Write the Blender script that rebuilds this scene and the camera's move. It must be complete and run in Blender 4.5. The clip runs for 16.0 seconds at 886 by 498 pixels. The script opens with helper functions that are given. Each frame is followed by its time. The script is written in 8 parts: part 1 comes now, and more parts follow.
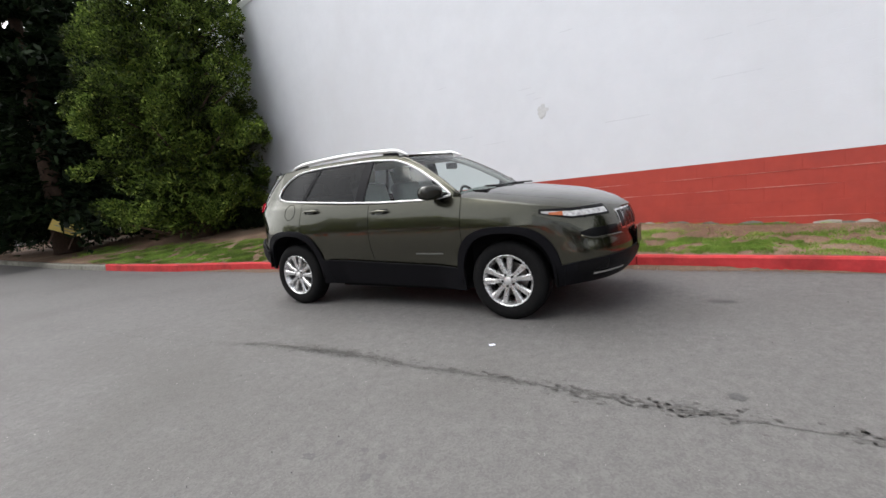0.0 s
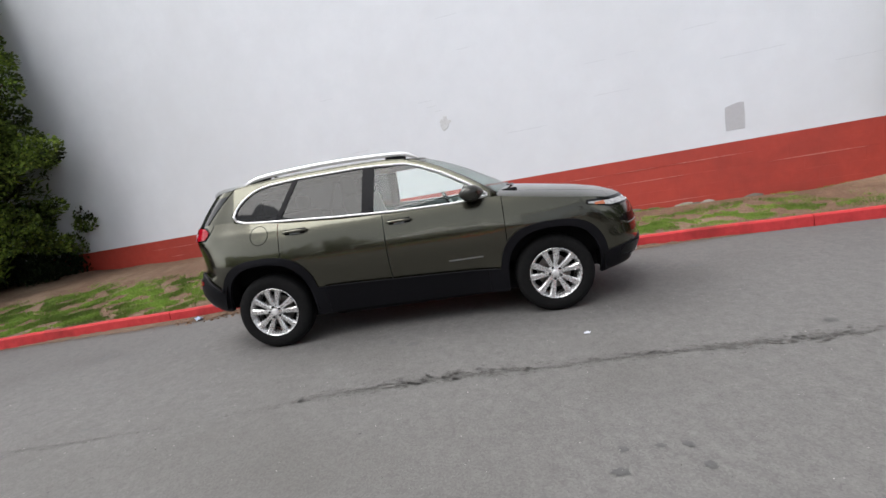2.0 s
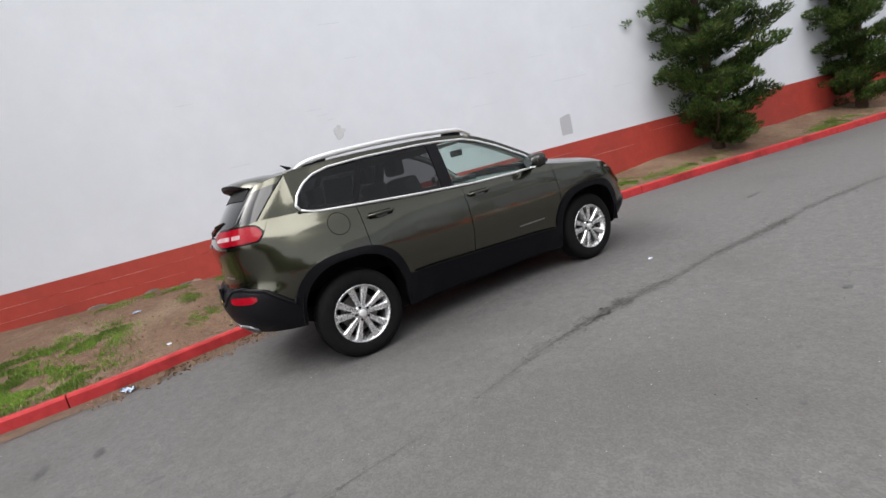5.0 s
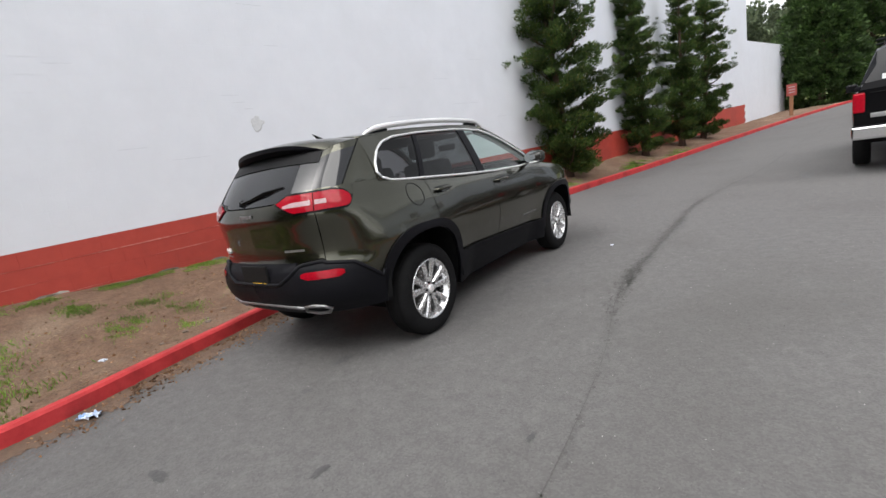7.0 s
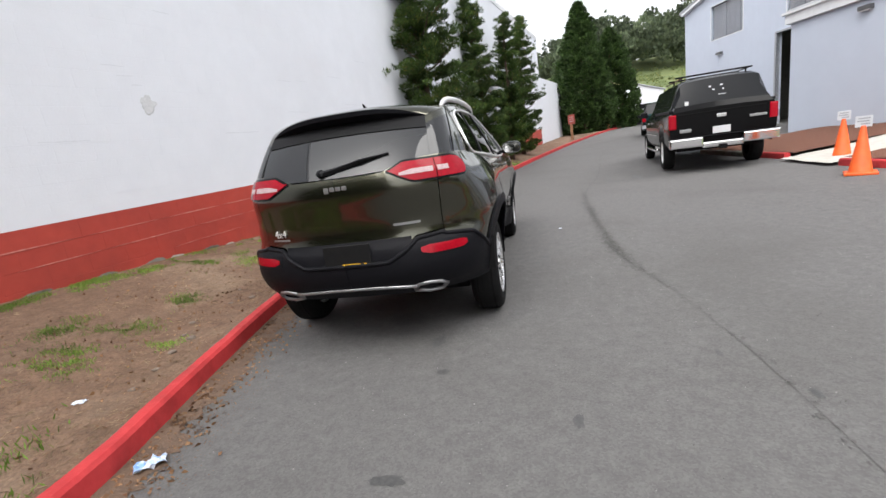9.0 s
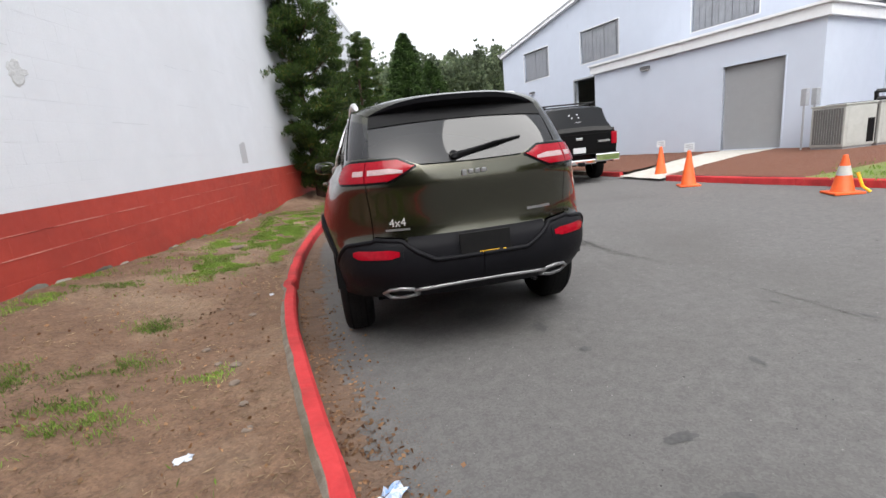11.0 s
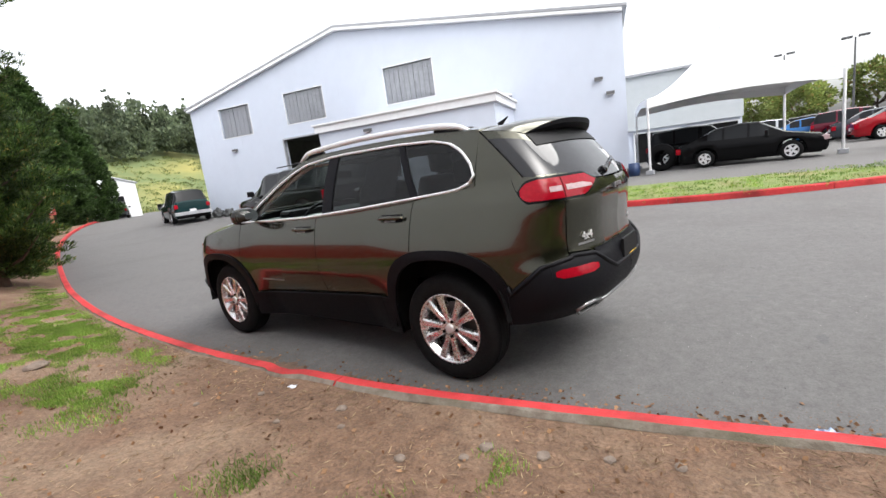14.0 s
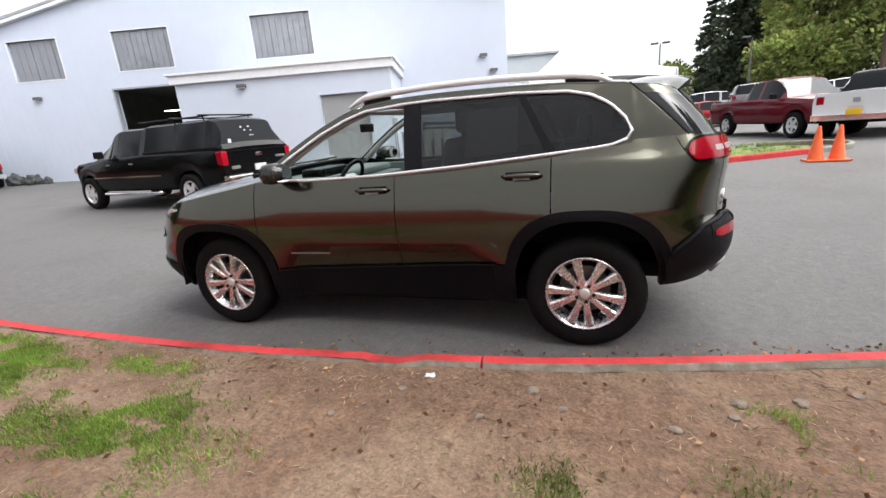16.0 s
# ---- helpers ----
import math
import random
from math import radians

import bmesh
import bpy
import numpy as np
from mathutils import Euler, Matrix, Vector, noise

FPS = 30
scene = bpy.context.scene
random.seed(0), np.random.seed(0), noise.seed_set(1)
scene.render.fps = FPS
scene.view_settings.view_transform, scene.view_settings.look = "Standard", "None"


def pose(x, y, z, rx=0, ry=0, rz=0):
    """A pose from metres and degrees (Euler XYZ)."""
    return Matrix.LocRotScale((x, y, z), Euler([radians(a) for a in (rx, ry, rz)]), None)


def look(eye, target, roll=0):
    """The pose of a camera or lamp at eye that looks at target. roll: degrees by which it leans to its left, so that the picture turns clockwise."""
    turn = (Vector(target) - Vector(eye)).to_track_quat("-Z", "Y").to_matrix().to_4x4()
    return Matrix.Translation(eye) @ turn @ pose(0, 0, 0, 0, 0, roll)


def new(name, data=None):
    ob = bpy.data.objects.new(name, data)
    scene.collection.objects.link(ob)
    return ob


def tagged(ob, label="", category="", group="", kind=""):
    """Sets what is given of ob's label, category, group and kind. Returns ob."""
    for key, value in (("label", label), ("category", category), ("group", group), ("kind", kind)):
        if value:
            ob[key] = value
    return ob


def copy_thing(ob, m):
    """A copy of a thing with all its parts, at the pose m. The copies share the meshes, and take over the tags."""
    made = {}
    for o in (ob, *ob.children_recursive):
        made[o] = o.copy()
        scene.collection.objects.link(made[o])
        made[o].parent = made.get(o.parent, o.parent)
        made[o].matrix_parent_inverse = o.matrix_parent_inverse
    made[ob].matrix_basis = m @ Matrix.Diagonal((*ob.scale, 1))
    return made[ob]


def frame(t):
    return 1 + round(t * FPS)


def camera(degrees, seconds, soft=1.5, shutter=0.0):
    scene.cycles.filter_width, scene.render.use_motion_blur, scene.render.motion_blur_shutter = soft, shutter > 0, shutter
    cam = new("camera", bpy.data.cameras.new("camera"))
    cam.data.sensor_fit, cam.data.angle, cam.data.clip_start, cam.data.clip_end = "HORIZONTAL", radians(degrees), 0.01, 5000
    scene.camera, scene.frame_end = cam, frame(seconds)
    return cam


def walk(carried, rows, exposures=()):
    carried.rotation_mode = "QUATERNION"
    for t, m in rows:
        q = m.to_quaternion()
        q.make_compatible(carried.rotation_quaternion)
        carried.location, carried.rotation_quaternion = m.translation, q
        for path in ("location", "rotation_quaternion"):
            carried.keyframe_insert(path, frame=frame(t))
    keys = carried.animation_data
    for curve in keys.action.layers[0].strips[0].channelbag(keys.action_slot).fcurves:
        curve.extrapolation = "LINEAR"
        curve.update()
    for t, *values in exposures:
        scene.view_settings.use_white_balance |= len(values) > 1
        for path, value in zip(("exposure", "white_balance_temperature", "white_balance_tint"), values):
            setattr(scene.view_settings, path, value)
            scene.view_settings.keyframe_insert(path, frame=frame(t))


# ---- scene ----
cam = camera(90.6, 16.0)
PATH = [
    (0, (4.44, 2.842, 1.276), (2.741, 1.827, 0.982), -5.7),
    (0.5, (4.658, 2.285, 1.283), (2.855, 1.493, 0.935), -7.5),
    (1, (4.753, 1.744, 1.335), (2.897, 1.077, 1.002), -9.0),
    (1.5, (4.857, 1.206, 1.361), (2.922, 0.818, 1.039), -9.6),
    (2, (4.854, 0.681, 1.358), (2.884, 0.521, 1.05), -9.1),
    (2.5, (4.86, 0.165, 1.359), (2.886, 0.216, 1.04), -10.1),
    (3, (4.862, -0.384, 1.38), (2.908, -0.168, 1.013), -12.4),
    (3.5, (4.751, -0.903, 1.394), (2.817, -0.536, 1.042), -11.9),
    (4, (4.647, -1.436, 1.386), (2.771, -0.86, 1.001), -12.3),
    (4.2, (4.592, -1.608, 1.375), (2.736, -0.973, 0.987), -12.5),
    (6.3, (3.509, -3.482, 1.331), (2.115, -2.096, 0.962), -10.9),
    (6.5, (3.393, -3.636, 1.342), (2.048, -2.209, 0.951), -9.6),
    (7, (3.0, -3.919, 1.318), (1.812, -2.358, 0.93), -9.4),
    (7.5, (2.589, -4.214, 1.317), (1.593, -2.518, 0.956), -9.7),
    (8, (2.125, -4.419, 1.296), (1.281, -2.656, 0.874), -9.0),
    (8.5, (1.671, -4.57, 1.297), (0.97, -2.742, 0.889), -7.5),
    (9, (1.202, -4.746, 1.297), (0.766, -2.844, 0.856), -8.2),
    (9.2, (1.012, -4.758, 1.279), (0.666, -2.841, 0.823), -8.5),
    (11.3, (-0.992, -4.673, 1.294), (-0.495, -2.786, 0.856), -5.7),
    (11.5, (-1.174, -4.608, 1.309), (-0.588, -2.749, 0.864), -5.5),
    (12, (-1.613, -4.355, 1.267), (-0.748, -2.611, 0.806), -2.6),
    (12.5, (-2.024, -4.13, 1.262), (-0.921, -2.508, 0.873), -3.4),
    (13, (-2.406, -3.841, 1.302), (-1.16, -2.325, 0.917), -5.1),
    (13.5, (-2.705, -3.442, 1.336), (-1.332, -2.042, 0.938), -5.8),
    (14, (-3.016, -3.024, 1.373), (-1.451, -1.828, 1.024), -7.5),
    (14.5, (-3.204, -2.576, 1.366), (-1.555, -1.523, 0.953), -6.4),
    (15, (-3.371, -2.151, 1.394), (-1.616, -1.278, 0.995), -5.9),
    (15.5, (-3.528, -1.742, 1.42), (-1.702, -1.062, 0.968), -6.3),
    (16, (-3.525, -1.32, 1.421), (-1.692, -0.724, 0.887), -4.7),
]
walk(cam, [(t, look(eye, target, roll)) for t, eye, target, roll in PATH], exposures=[(0, 1.14), (4, 1.08), (7, 1.04), (9, 1.20), (11.5, 1.20), (13, 1.40), (16, 1.48)])

# ---- world and light: an overcast day ----
world = bpy.data.worlds.new("overcast_sky")
scene.world = world
world.use_nodes = True
wn, wl = world.node_tree.nodes, world.node_tree.links
sky = wn.new("ShaderNodeTexSky")
sky.sky_type = "NISHITA"
sky.sun_disc = False
sky.sun_elevation, sky.sun_rotation = radians(52), radians(200)
sky.air_density, sky.dust_density, sky.ozone_density = 1.0, 4.0, 1.0
grey = wn.new("ShaderNodeHueSaturation")
grey.inputs["Saturation"].default_value = 0.16
wl.new(sky.outputs[0], grey.inputs["Color"])
wl.new(grey.outputs[0], wn["Background"].inputs[0])
wn["Background"].inputs[1].default_value = 0.15
sun = new("sun", bpy.data.lights.new("sun", "SUN"))
sun.data.energy, sun.data.angle, sun.data.color = 0.9, radians(40), (1.0, 0.98, 0.95)
sun.matrix_world = look((0, 0, 30), (-0.75, 0.35, 28.75))


# ---- materials ----
def mat(name, base, other=None, scale=8.0, rough=0.6, metal=0.0, bump=0.0, fine=60.0, coat=0.0, stain=None, big=0.6, where="Object", contrast=1.0, spec=0.5):
    """A procedural surface: two colours mixed by a noise, stains at a larger scale, and fine relief."""
    m = bpy.data.materials.new(name)
    m.use_nodes = True
    nodes, links = m.node_tree.nodes, m.node_tree.links
    p = nodes["Principled BSDF"]
    p.inputs["Base Color"].default_value = (*base, 1)
    p.inputs["Roughness"].default_value, p.inputs["Metallic"].default_value = rough, metal
    p.inputs["Coat Weight"].default_value, p.inputs["Coat Roughness"].default_value = coat, 0.03
    p.inputs["Specular IOR Level"].default_value = spec
    if other is None and not bump:
        return m
    if where == "World":
        co = nodes.new("ShaderNodeNewGeometry").outputs["Position"]
    else:
        co = nodes.new("ShaderNodeTexCoord").outputs["Object"]

    def tex(s, detail=6.0):
        n = nodes.new("ShaderNodeTexNoise")
        n.inputs["Scale"].default_value, n.inputs["Detail"].default_value = s, detail
        n.inputs["Roughness"].default_value = 0.62
        links.new(co, n.inputs["Vector"])
        return n.outputs["Fac"]

    def span(v, lo, hi, a=0.0, b=1.0):
        r = nodes.new("ShaderNodeMapRange")
        for i, q in enumerate((lo, hi, a, b)):
            r.inputs[i + 1].default_value = q
        links.new(v, r.inputs[0])
        return r.outputs[0]

    def mix(f, a, b):
        x = nodes.new("ShaderNodeMix")
        x.data_type = "RGBA"
        links.new(f, x.inputs[0])
        for q, socket in ((a, x.inputs[6]), (b, x.inputs[7])):
            if isinstance(q, tuple):
                socket.default_value = (*q, 1)
            else:
                links.new(q, socket)
        return x.outputs[2]

    if other is not None:
        w = 0.22 / contrast
        col = mix(span(tex(scale), 0.5 - w, 0.5 + w), base, other)
        if stain is not None:
            col = mix(span(tex(big, 8.0), 0.48, 0.72), col, stain)
        links.new(col, p.inputs["Base Color"])
        links.new(span(tex(scale * 2.3), 0.3, 0.7, max(0.02, rough - 0.08), min(1.0, rough + 0.1)), p.inputs["Roughness"])
    if bump:
        b = nodes.new("ShaderNodeBump")
        b.inputs["Distance"].default_value, b.inputs["Strength"].default_value = bump, 0.8
        links.new(tex(fine, 4.0), b.inputs["Height"])
        links.new(b.outputs[0], p.inputs["Normal"])
    return m


def vary(m, amount=0.25):
    """Lets each piece differ in brightness by Object Info's Random."""
    nodes, links = m.node_tree.nodes, m.node_tree.links
    p = nodes["Principled BSDF"]
    info, hsv, r = nodes.new("ShaderNodeObjectInfo"), nodes.new("ShaderNodeHueSaturation"), nodes.new("ShaderNodeMapRange")
    r.inputs[3].default_value, r.inputs[4].default_value = 1 - amount, 1 + amount
    links.new(info.outputs["Random"], r.inputs[0])
    links.new(r.outputs[0], hsv.inputs["Value"])
    if p.inputs["Base Color"].links:
        links.new(p.inputs["Base Color"].links[0].from_socket, hsv.inputs["Color"])
    else:
        hsv.inputs["Color"].default_value = p.inputs["Base Color"].default_value
    links.new(hsv.outputs[0], p.inputs["Base Color"])
    return m


def leafy(name, dark, light, warm=None, tone=1.5, swing=0.45, gloss=0.3):
    """Foliage: every leaf differs by Random Per Island, and a little light passes through."""
    m = bpy.data.materials.new(name)
    m.use_nodes = True
    nodes, links = m.node_tree.nodes, m.node_tree.links
    p = nodes["Principled BSDF"]
    geo, ramp = nodes.new("ShaderNodeNewGeometry"), nodes.new("ShaderNodeValToRGB")
    e = ramp.color_ramp.elements
    e[0].color, e[1].color = (*dark, 1), (*light, 1)
    if warm:
        e[1].position = 0.9
        k = e.new(0.97)
        k.color = (*warm, 1)
    links.new(geo.outputs["Random Per Island"], ramp.inputs[0])
    # noise by position paints clumps lighter and darker, as lit tufts and gaps
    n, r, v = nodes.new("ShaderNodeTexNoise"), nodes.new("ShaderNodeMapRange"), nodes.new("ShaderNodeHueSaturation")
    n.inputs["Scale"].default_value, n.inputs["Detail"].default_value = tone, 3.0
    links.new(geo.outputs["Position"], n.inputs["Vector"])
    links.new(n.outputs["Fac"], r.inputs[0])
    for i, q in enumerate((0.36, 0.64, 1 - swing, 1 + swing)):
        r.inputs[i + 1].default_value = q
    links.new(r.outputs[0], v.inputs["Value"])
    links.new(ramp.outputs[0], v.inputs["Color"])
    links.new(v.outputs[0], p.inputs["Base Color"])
    p.inputs["Roughness"].default_value = 0.6
    p.inputs["Specular IOR Level"].default_value = gloss
    t, s = nodes.new("ShaderNodeBsdfTranslucent"), nodes.new("ShaderNodeMixShader")
    links.new(v.outputs[0], t.inputs["Color"])
    s.inputs[0].default_value = 0.22
    links.new(p.outputs[0], s.inputs[1])
    links.new(t.outputs[0], s.inputs[2])
    links.new(s.outputs[0], nodes["Material Output"].inputs["Surface"])
    return m


def glass(name, tint, rough=0.0, gloss=0.6):
    """Thin tinted pane: a gloss layer over a filter."""
    m = bpy.data.materials.new(name)
    m.use_nodes = True
    nodes, links = m.node_tree.nodes, m.node_tree.links
    nodes.remove(nodes["Principled BSDF"])
    f, t, g, s, w, a = (nodes.new("ShaderNode" + k) for k in ("LayerWeight", "BsdfTransparent", "BsdfGlossy", "MixShader", "Math", "Math"))
    f.inputs[0].default_value = 0.5
    w.operation, w.inputs[1].default_value = "POWER", 5.0
    a.operation, a.inputs[1].default_value, a.inputs[2].default_value = "MULTIPLY_ADD", 0.96, 0.04
    links.new(f.outputs["Facing"], w.inputs[0])
    links.new(w.outputs[0], a.inputs[0])
    t.inputs[0].default_value = (*tint, 1)
    g.inputs["Roughness"].default_value = rough
    k = nodes.new("ShaderNodeMath")
    k.operation = "MULTIPLY"
    k.inputs[1].default_value = gloss
    links.new(a.outputs[0], k.inputs[0])
    k.use_clamp = True
    links.new(k.outputs[0], s.inputs[0])
    links.new(t.outputs[0], s.inputs[1])
    links.new(g.outputs[0], s.inputs[2])
    links.new(s.outputs[0], nodes["Material Output"].inputs["Surface"])
    return m


def glow(name, colour, power):
    m = bpy.data.materials.new(name)
    m.use_nodes = True
    p = m.node_tree.nodes["Principled BSDF"]
    p.inputs["Emission Color"].default_value, p.inputs["Emission Strength"].default_value = (*colour, 1), power
    return m


def speckle(m, amount, lo, hi, scale=260.0):
    """Scatters small pale and dark chips over a surface."""
    nodes, links = m.node_tree.nodes, m.node_tree.links
    p = nodes["Principled BSDF"]
    geo, vor = nodes.new("ShaderNodeNewGeometry"), nodes.new("ShaderNodeTexVoronoi")
    vor.inputs["Scale"].default_value = scale
    links.new(geo.outputs["Position"], vor.inputs["Vector"])
    bw, r, x = nodes.new("ShaderNodeSeparateColor"), nodes.new("ShaderNodeMapRange"), nodes.new("ShaderNodeHueSaturation")
    links.new(vor.outputs["Color"], bw.inputs[0])
    links.new(bw.outputs[0], r.inputs[0])
    r.inputs[1].default_value, r.inputs[2].default_value, r.inputs[3].default_value, r.inputs[4].default_value = 0.0, 1.0, lo, hi
    links.new(p.inputs["Base Color"].links[0].from_socket, x.inputs["Color"])
    links.new(r.outputs[0], x.inputs["Value"])
    x.inputs["Fac"].default_value = amount
    links.new(x.outputs[0], p.inputs["Base Color"])
    return m


ASPHALT = speckle(mat("asphalt", (0.092, 0.089, 0.088), (0.136, 0.132, 0.129), 11, 0.82, bump=0.0016, fine=150, stain=(0.093, 0.089, 0.086), big=0.5, contrast=0.8, where="World"), 1.0, 0.86, 1.14, 105.0)
CRACK = mat("crumbled_asphalt", (0.062, 0.060, 0.058), (0.115, 0.111, 0.107), 60, 0.9, bump=0.006, fine=90, where="World")
OIL = mat("oil_stain", (0.050, 0.050, 0.051), (0.085, 0.084, 0.083), 40, 0.6, where="World")
RED_KERB = mat("red_kerb_paint", (0.55, 0.052, 0.055), (0.44, 0.034, 0.038), 9, 0.7, bump=0.004, fine=50, stain=(0.20, 0.022, 0.022), big=1.6, contrast=1.2, where="World", spec=0.25)
CONCRETE = mat("old_concrete", (0.28, 0.27, 0.24), (0.17, 0.165, 0.14), 12, 0.9, bump=0.004, fine=70, stain=(0.12, 0.12, 0.09), big=1.5, where="World")
MOSSY = mat("mossy_kerb_concrete", (0.23, 0.205, 0.17), (0.13, 0.105, 0.08), 14, 0.95, bump=0.008, fine=60, stain=(0.10, 0.092, 0.055), big=2.2, contrast=1.3, where="World")
PALE_CONCRETE = mat("pale_concrete", (0.5, 0.48, 0.44), (0.4, 0.385, 0.35), 6, 0.85, bump=0.003, fine=70, where="World")
DIRT = speckle(mat("dry_soil", (0.215, 0.130, 0.082), (0.10, 0.058, 0.036), 9.0, 0.95, bump=0.035, fine=26, stain=(0.265, 0.19, 0.13), big=0.9, contrast=0.8, where="World"), 1.0, 0.78, 1.22, 75.0)
GUTTER_DIRT = mat("damp_gutter_soil", (0.175, 0.112, 0.075), (0.105, 0.072, 0.052), 14, 0.95, bump=0.015, fine=60, where="World")
BARK_SOIL = mat("red_bark_mulch", (0.17, 0.065, 0.035), (0.09, 0.035, 0.02), 22, 0.95, bump=0.02, fine=45, where="World")
WHITE_PAINT = mat("white_wall_paint", (0.75, 0.77, 0.825), (0.71, 0.73, 0.785), 2.2, 0.6, bump=0.002, fine=40, stain=(0.69, 0.705, 0.75), big=0.35, where="World")
RED_PAINT = mat("red_wall_paint", (0.46, 0.058, 0.038), (0.39, 0.046, 0.032), 5, 0.6, bump=0.003, fine=45, stain=(0.29, 0.04, 0.03), big=0.6, where="World")
METAL_WALL = mat("pale_blue_metal_cladding", (0.495, 0.54, 0.63), (0.47, 0.512, 0.60), 1.5, 0.5, bump=0.001, fine=20, where="World")
TRIM = mat("white_trim", (0.72, 0.73, 0.75), (0.64, 0.65, 0.67), 6, 0.5)
GREY_TRIM = mat("grey_trim", (0.32, 0.33, 0.35), (0.26, 0.27, 0.29), 6, 0.5)
# near-black: the shade inside openings and gaps is put into the colour
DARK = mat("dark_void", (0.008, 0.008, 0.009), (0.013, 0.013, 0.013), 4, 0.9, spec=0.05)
GREY_DOOR = mat("grey_steel_door", (0.27, 0.275, 0.285), (0.25, 0.255, 0.265), 4, 0.5)
BLINDS = mat("grey_blinds", (0.42, 0.42, 0.44), (0.27, 0.27, 0.29), 5, 0.7)
BARK = mat("bark", (0.10, 0.06, 0.04), (0.05, 0.032, 0.024), 14, 0.95, bump=0.02, fine=30)
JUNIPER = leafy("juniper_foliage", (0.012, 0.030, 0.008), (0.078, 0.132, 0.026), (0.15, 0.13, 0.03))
# wide swing puts bright tufts and shadowed gaps into the conifer's colour
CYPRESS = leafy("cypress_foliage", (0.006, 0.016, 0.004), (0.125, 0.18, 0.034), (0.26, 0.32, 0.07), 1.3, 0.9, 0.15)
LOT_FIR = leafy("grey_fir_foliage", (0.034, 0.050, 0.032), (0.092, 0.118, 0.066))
# near-black copy of fir green, with the deep shade put into its colour
SHADED_FIR = leafy("shaded_fir_foliage", (0.005, 0.010, 0.005), (0.018, 0.030, 0.012), gloss=0.06)
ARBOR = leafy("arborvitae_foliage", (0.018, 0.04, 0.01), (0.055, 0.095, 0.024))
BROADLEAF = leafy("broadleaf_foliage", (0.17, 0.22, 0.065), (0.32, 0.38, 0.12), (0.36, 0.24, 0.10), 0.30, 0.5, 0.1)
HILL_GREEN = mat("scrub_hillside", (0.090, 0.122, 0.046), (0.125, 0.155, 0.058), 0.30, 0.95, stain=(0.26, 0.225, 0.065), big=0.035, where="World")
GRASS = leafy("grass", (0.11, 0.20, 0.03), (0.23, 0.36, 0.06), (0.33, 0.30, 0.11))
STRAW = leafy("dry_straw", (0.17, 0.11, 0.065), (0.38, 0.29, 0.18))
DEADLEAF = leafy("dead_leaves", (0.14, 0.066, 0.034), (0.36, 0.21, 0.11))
ROCK = mat("grey_rock", (0.24, 0.19, 0.155), (0.13, 0.10, 0.08), 14, 0.9, bump=0.01, fine=40)
WHITE_PLASTIC = mat("white_plastic", (0.75, 0.77, 0.82), (0.62, 0.68, 0.8), 20, 0.4)
CHROME = mat("chrome", (0.82, 0.82, 0.83), None, rough=0.08, metal=1.0)
BRIGHT = mat("brushed_bright_trim", (0.84, 0.84, 0.85), (0.76, 0.76, 0.77), 60, 0.3, metal=0.5)
ALLOY = mat("polished_alloy", (0.80, 0.80, 0.81), (0.72, 0.72, 0.73), 40, 0.26, metal=0.9)
SILVER = mat("satin_silver", (0.80, 0.80, 0.81), (0.74, 0.74, 0.75), 20, 0.38, metal=0.45)
RUBBER = mat("tyre_rubber", (0.006, 0.006, 0.007), (0.010, 0.010, 0.010), 25, 0.75, bump=0.002, fine=60, spec=0.12)
BLACK_PLASTIC = mat("black_textured_plastic", (0.007, 0.007, 0.009), (0.005, 0.005, 0.007), 30, 0.5, bump=0.0006, fine=300, spec=0.12)
GLOSS_BLACK = mat("gloss_black", (0.007, 0.007, 0.008), None, rough=0.18, spec=0.15)
ORANGE = mat("orange_cone_rubber", (0.85, 0.13, 0.02), (0.7, 0.09, 0.015), 8, 0.5)
PRIVACY = glass("privacy_glass", (0.115, 0.118, 0.123), gloss=1.0)
CLEAR = glass("green_tinted_glass", (0.76, 0.86, 0.83), gloss=1.2)
SCREEN = glass("windscreen_glass", (0.74, 0.82, 0.79), gloss=0.8)
WINDOW = glass("window_glass", (0.92, 0.93, 0.94), gloss=1.0)
TENT = mat("white_tent_fabric", (0.82, 0.83, 0.85), (0.78, 0.79, 0.81), 3, 0.6)


# ---- building helpers ----
def empty(name, m=None, **tags):
    ob = new(name)
    ob.empty_display_size = 0.1
    if m is not None:
        ob.matrix_world = m
    return tagged(ob, **tags)


def obj(name, bm, material, parent=None, label="", smooth=False, kind=""):
    """Links a bmesh as one mesh object."""
    me = bpy.data.meshes.new(name)
    bm.to_mesh(me)
    bm.free()
    if smooth:
        me.polygons.foreach_set("use_smooth", [True] * len(me.polygons))
    for m in material if isinstance(material, (list, tuple)) else [material]:
        me.materials.append(m)
    ob = new(name, me)
    if parent is not None:
        ob.parent = parent
    return tagged(ob, label=label, kind=kind)


part = obj


def pyobj(name, verts, faces, material, parent=None, label="", smooth=False, kind="", index=None):
    me = bpy.data.meshes.new(name)
    me.from_pydata([tuple(v) for v in verts], [], [tuple(f) for f in faces])
    if index is not None:
        me.polygons.foreach_set("material_index", index)
    if smooth:
        me.polygons.foreach_set("use_smooth", [True] * len(me.polygons))
    for m in material if isinstance(material, (list, tuple)) else [material]:
        me.materials.append(m)
    ob = new(name, me)
    if parent is not None:
        ob.parent = parent
    return tagged(ob, label=label, kind=kind)


